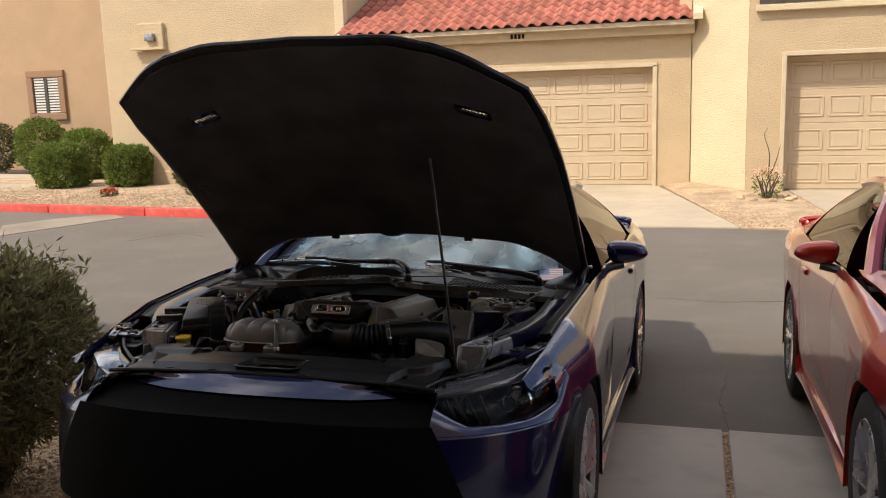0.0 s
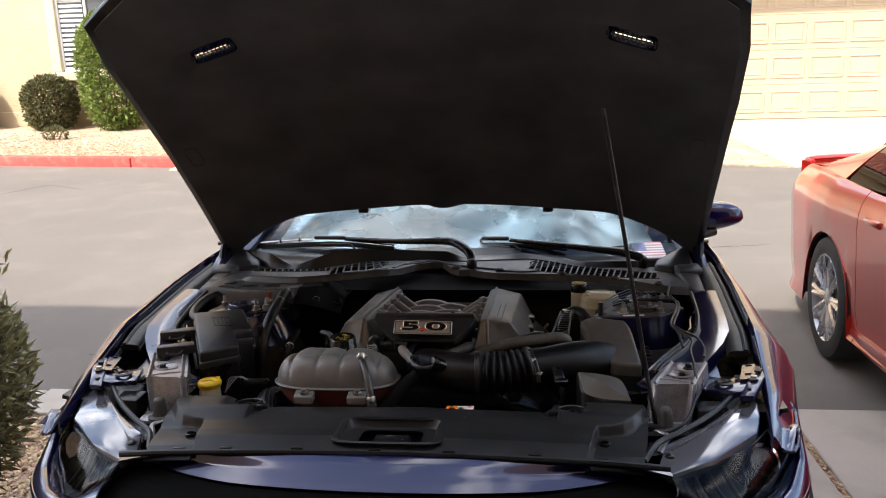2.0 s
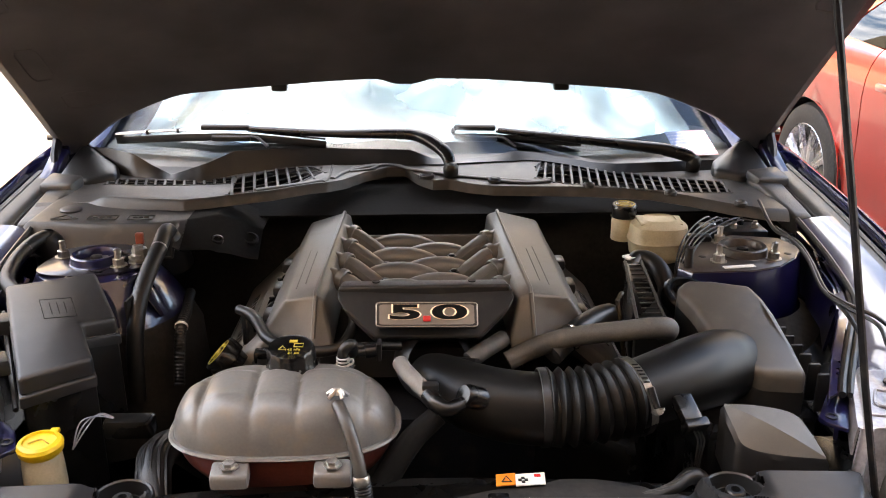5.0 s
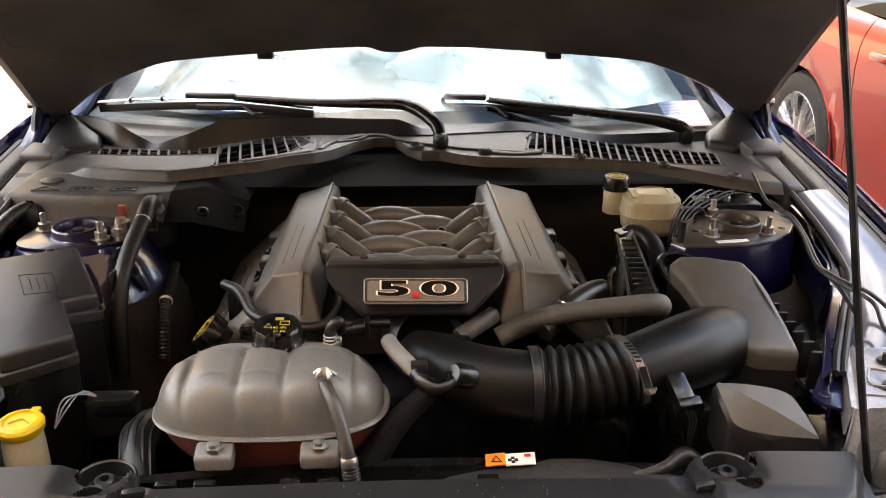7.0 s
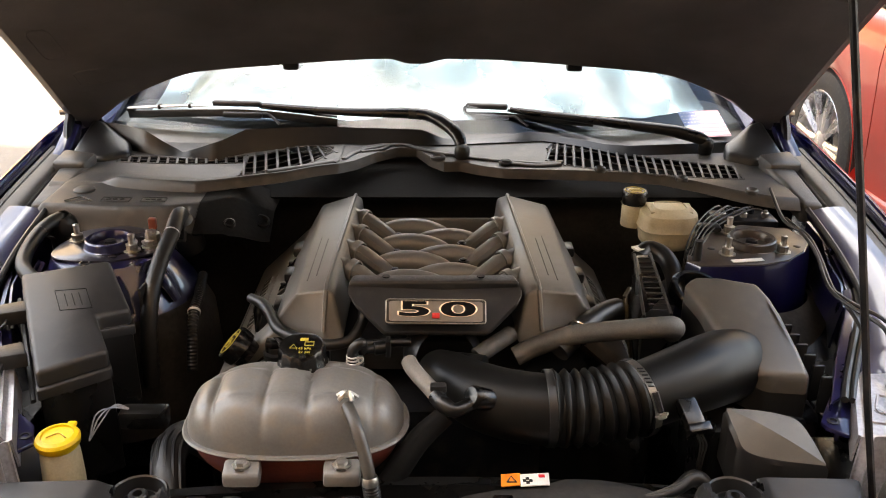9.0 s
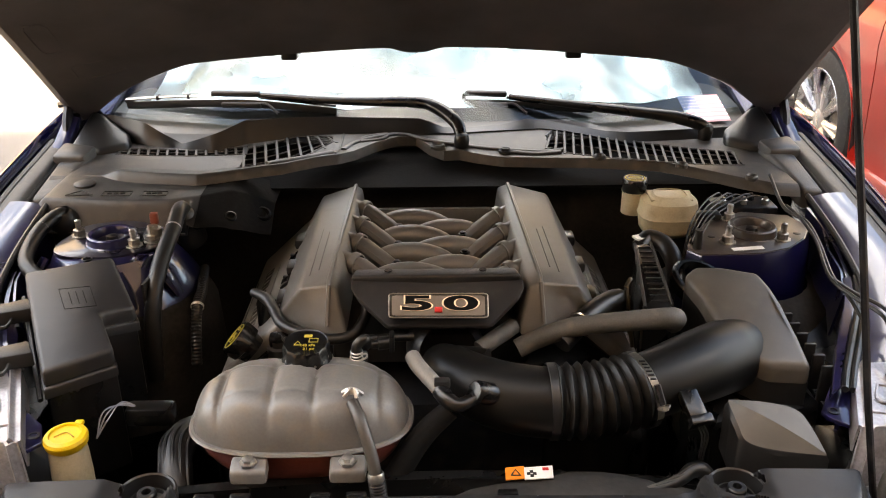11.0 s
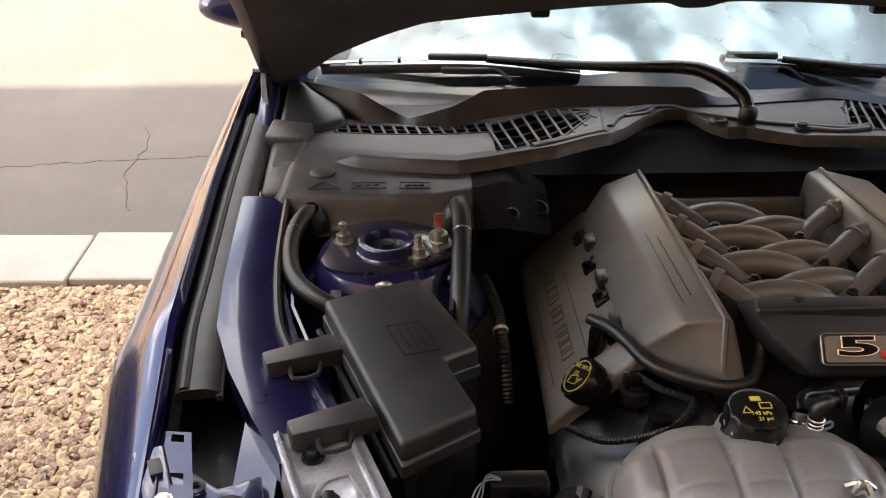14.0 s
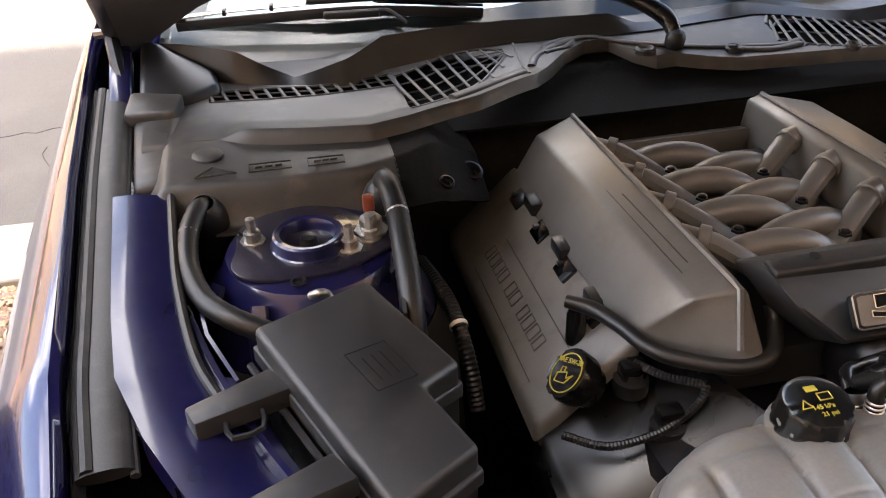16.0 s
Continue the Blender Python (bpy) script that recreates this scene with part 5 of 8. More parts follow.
        sheet(bm, lambda u, v: tuple(Vector(sup_pt(k, u)) + Vector((side * (.004 if k else -.004) * v, 0, -.040 * v))), 8, 3, .003)
        part("support_flank", bm, SUPPORT, sup)
    for p in ((-.642, .680, .8715), (-.618, .614, .8690)) if side < 0 else ((.652, .664, .8715), (.630, .604, .8690)):
        bm = shape()
        lathe(bm, [(.013, 0), (.0125, .002), (.008, .0022)], p, n=18, close=False)
        part("nut_washer", bm, DARKMETAL, sup)
        nut(p, sup, .0078, .011, material=DARKMETAL)
    for pts in ([(.30, .38), (.62, .46), (.80, .60), (.74, .72), (.46, .70), (.26, .62), (.30, .38)], [(.12, .80), (.5, .86), (.9, .98)]):
        bm = shape()
        tube(bm, [sup_pt(u, v, .0005) for u, v in pts], .0022, n=6, smooth=3)
        part("stamped_rib", bm, SUPPORT, sup)
    bm = shape()
    plate = ((.600, .705, .850), (.588, .665, .852), (.529, .611, .850), (.515, .575, .848), (.530, .552, .850), (.565, .600, .852), (.615, .690, .852))
    if side > 0:
        plate = ((.566, .672, .858), (.527, .609, .853), (.531, .596, .853), (.553, .576, .853), (.580, .637, .856), (.604, .672, .858))
    prism(bm, [(side * x, y, z) for x, y, z in plate], .006, .002)
    gus = part("support_gusset", bm, BLUE_IN, sup)
    bm = shape()
    lathe(bm, [(.008, .0), (.0085, .002), (.005, .0025), (.004, -.001)], (side * .530, .585, .849) if side < 0 else (.543, .607, .8535), n=12, close=False)
    part("gusset_hole", bm, DARKMETAL, gus)
    bm = shape()
    prism(bm, [(side * x, y, z) for x, y, z in ((.682, .892, .881), (.645, .826, .874), (.600, .715, .862), (.590, .690, .860), (.612, .700, .861), (.640, .770, .869), (.690, .880, .882))], .004, .001)
    part("rail_flange", bm, BLUE_IN, top)
    lip_o = ((.703, .935), (.690, .895), (.677, .860), (.616, .745), (.580, .677), (.560, .635))
    lip_i = ((.688, .935), (.674, .893), (.655, .852), (.600, .745), (.568, .677), (.543, .625))
    if side < 0:
        lip_o = ((.746, 1.130), (.738, 1.060), (.727, .995), (.704, .921), (.684, .871), (.664, .835))
        lip_i = ((.729, 1.100), (.720, 1.035), (.711, .975), (.688, .911), (.668, .876), (.646, .845))
    bm = shape()

    def strip_fn(u, v):
        (xo, yo), (xi, yi) = edge_at(lip_o, u), edge_at(lip_i, u)
        return (side * (xo + (xi - xo) * v), yo + (yi - yo) * v, .896 - .022 * u - .004 * v - .010 * max(0, v - .85) / .15)

    sheet(bm, strip_fn, 30, 14, .003)
    part("rail_strip", bm, BLUE_IN, top, "scuffed pale edge of the rail", sharp=40)
    for k, rr in ((.007, .0055), (.017, .0048)):
        rod("rail_bead", [(side * (x + k), y - k * .25, .894 - .0045 * i) for i, (x, y) in enumerate(lip_o)], rr, RUBBER, top, n=8)
    bm = shape()
    lathe(bm, [(.028, 0), (.028, .004), (.018, .007), (.0168, .012), (.0138, .040), (.0115, .046), (.007, .049), (.0005, .049)], (side * .580, .500, .786), n=18, close=False)
    stop = part("bump_stop", bm, HOSE_G, C, "black rubber bonnet stop")
    bm = shape()
    prism(bm, [(side * .530, .530, .790), (side * .625, .530, .792), (side * .628, .480, .786), (side * .540, .475, .784)], .008, .003)
    part("stop_plate", bm, SUPPORT, stop)
    bm = shape()
    tube(bm, [(side * .550, .490, .788), (side * .580, .462, .784), (side * .570, .430, .778), (side * .555, .40, .77)], .007, n=6, flat=.6)
    part("stop_arm", bm, SUPPORT, stop)
    bm = shape()
    prism(bm, [(side * .655, .600, .818), (side * .715, .595, .820), (side * .712, .540, .814), (side * .655, .540, .812)], .06, .006)
    br = part("lamp_bracket", bm, PLASTIC, C, "black lamp bracket")
    nut((side * .684, .548, .800), br, .009, .006, (0, -1, .3), DARKMETAL)
    # black side filler between lamp and radiator cover
    bm = shape()
    prism(bm, [(side * .50, .40, .76), (side * .58, .42, .76), (side * .68, .52, .77), (side * .80, .66, .785), (side * .55, .68, .785), (side * .50, .56, .775)], .05, .01)
    part("lamp_back", bm, PLASTIC_S, C)
    rod("lamp_seal", [(side * x, y, z) for x, y, z in ((.515, .300, .792), (.548, .375, .800), (.600, .425, .806), (.655, .480, .814), (.700, .532, .824), (.765, .625, .838))], .0065, RUBBER, C, n=8)

    # strut tower
    cx, cy = (-.576, 1.092) if side < 0 else (.588, 1.096)
    bm = shape()
    if side > 0:
        flat_top = [Vector((x, y, 0)) for x, y in ((.450, 1.022), (.468, .998), (.525, 1.000), (.576, 1.003), (.632, 1.024), (.675, 1.066), (.705, 1.12), (.685, 1.175), (.600, 1.195), (.53, 1.16), (.485, 1.10), (.458, 1.055))]
        mid = Vector((.588, 1.096, 0))
        rings = [[bm.verts.new(mid + (p - mid) * f + Vector((0, 0, z))) for p in flat_top] for f, z in ((1.0, .9065), (1.012, .902), (1.02, .892), (1.06, .872), (1.10, .830), (1.14, .76))]
        for r0, r1 in zip(rings, rings[1:]):
            for i in range(len(r0)):
                bm.faces.new((r0[i], r1[i], r1[(i + 1) % len(r0)], r0[(i + 1) % len(r0)]))
        bm.faces.new(rings[0])
        bmesh.ops.recalc_face_normals(bm, faces=bm.faces)
    else:
        lathe(bm, [(.150, -.085), (.140, -.065), (.120, -.036), (.108, -.020), (.104, -.010), (.100, -.004), (.060, .0), (.058, -.012), (.03, -.014)], (cx, cy, .906), n=36, close=False)
    tw = part("strut_tower", bm, BLUE_IN, C, "blue painted strut tower with studs")
    if side > 0:
        bm = shape()
        prism(bm, [mid + (p - mid) * .985 + Vector((0, 0, .9088)) for p in flat_top], .003, .001)
        part("tower_plate", bm, TOWER_D, tw, "dusty flat tower top with a tan reflection in its colour")
    # lower tower coloured black: the deep shade of the bay painted on
    bm = shape()
    lathe(bm, [(.185, -.30), (.174, -.13), (.152 if side < 0 else .11, -.084)], (cx, cy, .906), n=36, close=False)
    part("tower_shade_skirt", bm, BAY_B, tw)
    for k in range(5 if side < 0 else 0):
        a = radians((200, 235, 262, 290, 325)[k])
        bm = shape()
        p0 = Vector((cx + .116 * math.cos(a), cy + .116 * math.sin(a), .893))
        p1 = Vector((cx + .150 * math.cos(a + .1), cy + .150 * math.sin(a + .1), .835))
        tube(bm, [p0, p0.lerp(p1, .5) + Vector((0, 0, .004)), p1], [.010, .014, .010], n=8, smooth=3, flat=.6)
        part("tower_swage", bm, BLUE_IN, tw)
    bm = shape()
    lathe(bm, [(.009, .0), (.0095, .0015), (.007, .002), (.006, -.002), (.0005, -.002)], (cx - .02, cy - .078, .9065), n=14, close=False)
    part("tower_hole", bm, DARKMETAL, tw)
    bm = shape()
    lathe(bm, [(.050, .000), (.045, .004), (.043, .016), (.040, .018), (.034, .017), (.031, .010), (.029, -.010)], (cx, cy, .906), n=28, close=False)
    part("top_mount", bm, BLUE_IN if side < 0 else TOWER_D, tw)
    bm = shape()
    lathe(bm, [(.036, -.004), (.020, -.006), (.012, .002), (.010, .012), (.0005, .013)], (cx, cy, .906), n=18, close=False)
    part("damper_rod", bm, DARKMETAL, tw)
    if side < 0:
        bm = shape()
        edge = []
        for i in range(48):
            a = 2 * math.pi * i / 48
            r = .098 + .009 * math.cos(3 * a + .6) + .004 * math.cos(5 * a)
            edge.append((cx + r * math.cos(a), cy + .006 + r * .84 * math.sin(a), .9085))
        prism(bm, edge, .0035, .001)
        part("tower_plate", bm, TOWER_P, tw, "thin blue tower plate with a dark brown reflection in its colour")
    else:
        for px, py in ((.477, 1.045), (.508, 1.075), (.668, 1.085)):
            bm = shape()
            lathe(bm, [(.007, 0), (.0055, .0005), (.0005, .0005)], (px, py, .9092), n=12, close=False)
            part("tower_hole", bm, GREYPRINT, tw)
    for px, py in (((-.066, .022), (.046, -.024), (.073, -.006)) if side < 0 else ((-.058, -.044), (.044, -.035), (-.023, .060))):
        nut((cx + px, cy + py, .907), tw, .0105, .014, stud=.018)

# dark panel added beside the passenger tower for the shade on its engine side
bm = shape()
sheet(bm, lambda u, v: (-.488 + .03 * u * (1 - u), .950 + .25 * u, .888 - .34 * v), 8, 4, .004)
part("tower_shade_panel", bm, BAY_B, C)
# rear studs wiring on the tower
rod("tower_clip", [(-.585, .985, .905), (-.575, .978, .912), (-.565, .985, .900), (-.560, .96, .872)], .005, STEEL, C)

# ---- cowl ----
def cowl_front(x):
    """Front edge of the cowl panel."""
    return ip(x, [-.80, -.673, -.633, -.547, -.466, -.412, -.355, -.298, -.192, -.117, -.07, -.03, 0, .031, .066, .159, .372, .488, .56, .634, .696, .74],
              [1.335, 1.333, 1.322, 1.300, 1.284, 1.298, 1.320, 1.338, 1.400, 1.485, 1.520, 1.522, 1.477, 1.452, 1.455, 1.416, 1.404, 1.392, 1.352, 1.294, 1.262, 1.255])


def cowl_back(x):
    return 1.592 + .11 * (x / .75) ** 2


def cowl_z(x, y):
    """Height of the panel: level at the passenger end, with a raised lip along its front edge towards the middle."""
    z = ip(x, [-.80, -.60, -.40, -.20, 0, .35, .60, .74], [.941, .942, .946, .950, .948, .946, .938, .934])
    z += .022 * max(0, (y - 1.44) / .12) * smooth_step(-.52, -.25, x) * (1 - smooth_step(.25, .5, x))
    lip = smooth_step(-.675, -.630, x) * (1 - smooth_step(-.25, -.05, x))
    z += .016 * lip * (1 - smooth_step(.0, .085, y - cowl_front(x)))
    return z


def smooth_step(a, b, x):
    f = max(0.0, min(1.0, (x - a) / (b - a)))
    return f * f * (3 - 2 * f)


VENTS = (((-.687, -.60, -.52, -.40), (1.526, 1.516, 1.500, 1.502), (1.484, 1.472, 1.462, 1.460)),
         ((-.398, -.363, -.307, -.26, -.214), (1.492, 1.502, 1.528, 1.532, 1.522), (1.356, 1.362, 1.398, 1.446, 1.500)),
         ((.262, .293, .364, .493, .60, .668), (1.525, 1.580, 1.578, 1.525, 1.490, 1.476), (1.470, 1.450, 1.425, 1.398, 1.385, 1.388)))


def vent_span(k, x):
    xs, hi, lo = VENTS[k]
    return ip(x, xs, lo), ip(x, xs, hi)


def grille_zone(x, y):
    for k, (xs, hi, lo) in enumerate(VENTS):
        if xs[0] < x < xs[-1]:
            a, b = vent_span(k, x)
            if a < y < b:
                return True
    return False


bm = shape()


def cowl_pt(u, v):
    x = -.78 + 1.52 * u
    y = cowl_front(x) + (cowl_back(x) - cowl_front(x)) * v
    return (x, y, cowl_z(x, y) - (.020 * (1 - v * 22) ** 1.5 if v < 1 / 22 else 0))


def cowl_skip(u, v):
    p = cowl_pt(u, v)
    return grille_zone(p[0], p[1])


sheet(bm, cowl_pt, 330, 90, .003, cowl_skip)
cowl = part("cowl_panel", bm, COWL_M, C, "dusty black plastic cowl panel with mesh vents", sharp=30)
# near-black sheet below the vents; the shade under the cowl is in its colour
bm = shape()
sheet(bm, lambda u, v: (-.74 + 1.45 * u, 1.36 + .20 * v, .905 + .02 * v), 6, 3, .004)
part("cowl_drain_shade", bm, PAD_B, cowl)
# vent bars
for k, cols, rows, lean in ((0, 13, 2, .010), (1, 8, 4, .024), (2, 21, 3, -.018)):
    xs = VENTS[k][0]
    for i in range(cols + 1):
        x = xs[0] + .002 + (xs[-1] - xs[0] - .004) * i / cols
        a, b = vent_span(k, x)
        rod("vent_bar", [(x + lean / 2, a - .003, cowl_z(x, a)), (x - lean / 2, b + .003, cowl_z(x, b))], .0030, COWL_M, cowl, n=6, smooth=0, flat=.5)
    for r in range(rows + 1):
        f = r / rows
        line = []
        for i in range(15):
            x = xs[0] + (xs[-1] - xs[0]) * i / 14
            a, b = vent_span(k, x)
            y = a + (b - a) * f
            line.append((x, y, cowl_z(x, y)))
        rod("vent_bar", line, .0020 if 0 < r < rows else .003, COWL_M, cowl, n=5, smooth=0, flat=.6)
# weatherstrip ridges, plugs and seams
def ridge(pts, r):
    rod("cowl_ridge", [(x, y, cowl_z(x, y) + .001) for x, y in pts], r, COWL_M, cowl, n=10, flat=.45)


ridge([(-.185, 1.452), (-.165, 1.487), (-.12, 1.515), (-.06, 1.535), (0, 1.505), (.10, 1.475), (.17, 1.462), (.25, 1.452), (.29, 1.462)], .007)
ridge([(-.150, 1.492), (-.105, 1.508), (-.095, 1.532), (-.14, 1.518), (-.150, 1.492)], .006)
ridge([(-.335, 1.358), (-.27, 1.395), (-.205, 1.428)], .011)
ridge([(.175, 1.452), (.23, 1.442), (.285, 1.450)], .009)
ridge([(-.20, 1.415), (-.195, 1.47), (-.19, 1.56)], .0025)
for px, py, pr in ((.018, 1.475, .017), (.165, 1.452, .015), (.365, 1.420, .013), (.53, 1.375, .013), (.655, 1.305, .013)):
    bm = shape()
    lathe(bm, [(pr, -.004), (pr, .003), (pr * .8, .006), (pr * .6, .003), (pr * .5, .001), (.0005, .001)], (px, py, cowl_z(px, py) + .001), n=20, close=False)
    part("clip", bm, COWL_M if px != .165 else GREYPRINT, cowl)
# rear upstand with a V notch and its rubber
def upstand(u, v):
    x = -.79 + 1.54 * u
    top = ip(x, [-.79, -.72, -.640, -.60, -.552, -.52, -.471, -.411, -.30, -.02, .03, .10, .17, .22, .28, .40, .75],
             [.985, .990, .988, .966, .944, .956, .976, .998, 1.000, .994, .972, .968, .972, .984, .976, .958, .950])
    y = ip(x, [-.79, -.64, -.552, -.47, -.41, -.2, .05, .25, .45, .75], [1.668, 1.572, 1.535, 1.515, 1.545, 1.562, 1.556, 1.580, 1.555, 1.62])
    z0 = cowl_z(x, y) - .006
    return (x, y - .022 * (1 - v), z0 + max(.004, top - z0) * v)


bm = shape()
sheet(bm, upstand, 150, 6, .005)
part("cowl_upstand", bm, PLASTIC, cowl, "black upstand below the windscreen")
bm = shape()
sheet(bm, lambda u, v: (-.79 + 1.58 * u, cowl_back(-.79 + 1.58 * u) - .040 + .085 * v, .938 + .024 * v), 40, 3, .003)
part("screen_base", bm, SHEEN_P, cowl, "grey strip at the foot of the glass")
for side in (-1, 1):
    bm = shape()
    prism(bm, [(side * .79, 1.50, .960), (side * .79, 1.66, .995), (side * .755, 1.645, .992), (side * .675, 1.565, .965), (side * .665, 1.52, .955), (side * .72, 1.48, .952)], .05, .012, 3)
    part("cowl_end", bm, PLASTIC, cowl, "moulded cowl end piece")
    bm = shape()
    prism(bm, [(side * .790, 1.26, .925), (side * .800, 1.50, .948), (side * .725, 1.48, .952), (side * .735, 1.36, .942), (side * .745, 1.26, .928)], .04, .012, 3)
    part("cowl_side", bm, COWL_M, cowl)
    bm = shape()
    prism(bm, [(side * .81, 1.44, .955), (side * .80, 1.50, .968), (side * .72, 1.47, .968), (side * .735, 1.425, .958)], .02, .008, 2)
    part("cowl_step", bm, COWL_M, cowl)

# battery tray cover at the passenger side: level top, rounded front and outer faces, sloping inner wing
bm = shape()


def tray_z(x, y):
    crease = ip(x, [-.79, -.735, -.60, -.50, -.43, -.36, -.29], [1.225, 1.222, 1.214, 1.216, 1.235, 1.275, 1.320])
    z = .940 + .002 * math.sin(14 * x)
    d = max(0.0, crease - y)
    z -= .050 * smooth_step(0, .034, d) if x < -.46 else ip(d, [0, .02, .08, .16], [0, .008, .034, .085])
    z -= .034 * smooth_step(0, .035, -.742 - x)
    return z - .05 * smooth_step(0, .10, x + .40)


def tray(u, v, x0=-.785, x1=-.445):
    x = x0 + (x1 - x0) * u
    y = ip(x, [-.785, -.50, -.44, -.38, -.28], [1.172, 1.172, 1.150, 1.170, 1.250]) + .195 * v
    return (x, y, tray_z(x, y))


sheet(bm, tray, 70, 50, .004)
btray = part("battery_cover", bm, COWL_M, C, "black plastic tray cover with embossed warning signs", sharp=60)
bm = shape()
sheet(bm, lambda u, v: tray(u, v, -.447, -.315), 30, 50, .004)
part("bulkhead_pad", bm, PAD_B, btray, "black sound pad on the bulkhead", sharp=60)
bm = shape()
lathe(bm, [(.021, -.003), (.021, .003), (.016, .006), (.0005, .006)], (-.690, 1.296, .941), n=20, close=False)
part("plug", bm, COWL_M, btray)
rod("warning_sign", [(x, y, .9425) for x, y in ((-.706, 1.232), (-.654, 1.234), (-.683, 1.258), (-.706, 1.232))], .0012, GREYPRINT, btray, n=5, smooth=0)
for x0, x1, y0 in ((-.637, -.582, 1.232), (-.560, -.512, 1.230)):
    rod("embossed_frame", [(x0, y0, .9418), (x1, y0, .9415), (x1, y0 + .020, .942), (x0, y0 + .022, .942), (x0, y0, .9418)], .0011, GREYPRINT, btray, n=5, smooth=0)
    for k in range(3):
        xa = x0 + .008 + (x1 - x0 - .016) * k / 3
        rod("embossed_bar", [(xa, y0 + .011, .942), (xa + .009, y0 + .012, .942)], .0016, GREYPRINT, btray, n=5, smooth=0)
for px, py, pr in ((-.334, 1.255, .017), (-.383, 1.195, .011)):
    bm = shape()
    lathe(bm, [(pr, -.004), (pr, .003), (pr * .75, .004), (pr * .6, -.004), (.0005, -.004)], (px, py, tray_z(px, py) + .001), (.25, -.35, .9), 18, close=False)
    part("fixing", bm, PLASTIC, btray)

# wipers: rubber under a bright sprung strip, a moulded joint, a tapered arm with a capped pivot
for tip, joint0, joint1, end, arm, label in (
        ((-.735, 1.752, .991), (-.513, 1.687, 1.014), (-.395, 1.668, 1.016), (-.215, 1.640, 1.002),
         [(.071, 1.478, .972), (.060, 1.505, 1.000), (.018, 1.550, 1.022), (-.032, 1.580, 1.027), (-.20, 1.622, 1.020), (-.40, 1.672, 1.022)], "black wiper resting along the screen base"),
        ((.083, 1.714, 1.0), (.088, 1.700, 1.006), (.185, 1.672, 1.010), (.385, 1.640, 1.002),
         [(.634, 1.565, .962), (.618, 1.568, .974), (.575, 1.580, .984), (.530, 1.588, .990), (.342, 1.622, 1.006), (.190, 1.662, 1.016)], "black wiper with its arm on the driver side")):
    tip, joint0, joint1, end = map(Vector, (tip, joint0, joint1, end))
    w = rod("wiper", arm, [.012, .0150, .0150, .0135, .0095, .007], PLASTIC_S, C, label, n=12)
    rod("blade", [tip - Vector((0, 0, .012)), joint0 - Vector((0, 0, .014)), joint1 - Vector((0, 0, .014)), end - Vector((0, 0, .012))], .0045, RUBBER, w, n=6, flat=2.2)
    bm = shape()
    tube(bm, [tip + Vector((0, 0, .004)), tip.lerp(joint0, .5) + Vector((0, 0, .006)), joint0 + Vector((0, 0, .004))], .0065, n=8, flat=.5)
    part("blade_strip", bm, STEEL, w, "bright steel blade strip")
    rod("blade_strip", [joint1 + Vector((0, 0, .002)), end + Vector((0, 0, .002))], .0055, PLASTIC_S, w, n=8, smooth=0, flat=.6)
    ax = (joint1 - joint0).normalized()
    turn = Matrix((ax, Vector((0, 0, 1)).cross(ax).normalized(), ax.cross(Vector((0, 0, 1)).cross(ax)).normalized())).transposed()
    bm = shape()
    box(bm, joint0.lerp(joint1, .5) + Vector((0, 0, .010)), ((joint1 - joint0).length, .016, .014), .005, turn, 3)
    part("blade_joint", bm, PLASTIC, w)
    bm = shape()
    box(bm, joint0.lerp(joint1, .62) + Vector((0, -.012, -.014)), ((joint1 - joint0).length * .8, .010, .014), .004, turn, 3)
    part("blade_holder", bm, RUBBER, w)
    bm = shape()
    box(bm, tip.lerp(joint0, .03), (.022, .012, .012), .004, turn)
    part("end_cap", bm, RUBBER, w)
    for f in (.38, .74):
        bm = shape()
        box(bm, tip.lerp(joint0, f) + Vector((0, 0, .005)), (.007, .016, .011), .002, turn)
        part("strip_clip", bm, PLASTIC_S, w)
    bm = shape()
    lathe(bm, [(.015, -.028), (.017, -.006), (.0165, .004), (.011, .012), (.0005, .015)], arm[0], (0, -.25, 1), 16, close=False)
    part("pivot_cap", bm, RUBBER, w)
    rod("blade_hose", [joint1 + Vector((.0, -.01, -.01)), joint1 + Vector((.02, -.016, -.012)), joint1 + Vector((.045, -.035, -.028))], .0035, RUBBER, w, n=6)

# flag sticker low in the windscreen
fc, fu = Vector((.668, 1.704, .972)), Vector((1, .14, .01)).normalized()
fv = Vector((-.16, .86, .44)).normalized()
FLAG = thing("flag_sticker", "small red, white and blue striped flag sticker", "sticker", blue_car.matrix_basis.copy())
fw, fh = .104, .094
for i in range(13):
    bm = shape()
    a = fc + fv * fh * (.5 - i / 13)
    b = a - fv * fh / 13
    h = fu * fw / 2
    l0 = -h if i > 6 else -h + fu * fw * .42
    prism(bm, [a + l0, a + h, b + h, b + l0], fv.cross(fu) * .0006)
    part("stripe", bm, FLAG_R if i % 2 == 0 else WHITE, FLAG, smooth=False)
bm = shape()
a = fc + fv * fh * .5 - fu * fw / 2
prism(bm, [a, a + fu * fw * .42, a + fu * fw * .42 - fv * fh * 7 / 13, a - fv * fh * 7 / 13], fv.cross(fu) * .0006)
canton = part("canton", bm, FLAG_B, FLAG, smooth=False)
for i in range(5):
    for j in range(4):
        bm = shape()
        c = a + fu * fw * (.05 + .08 * i) - fv * fh * (.07 + .12 * j)
        box(bm, c - fv.cross(fu) * .0008, (.0035, .0035, .0008))
        part("star", bm, WHITE, canton, smooth=False)

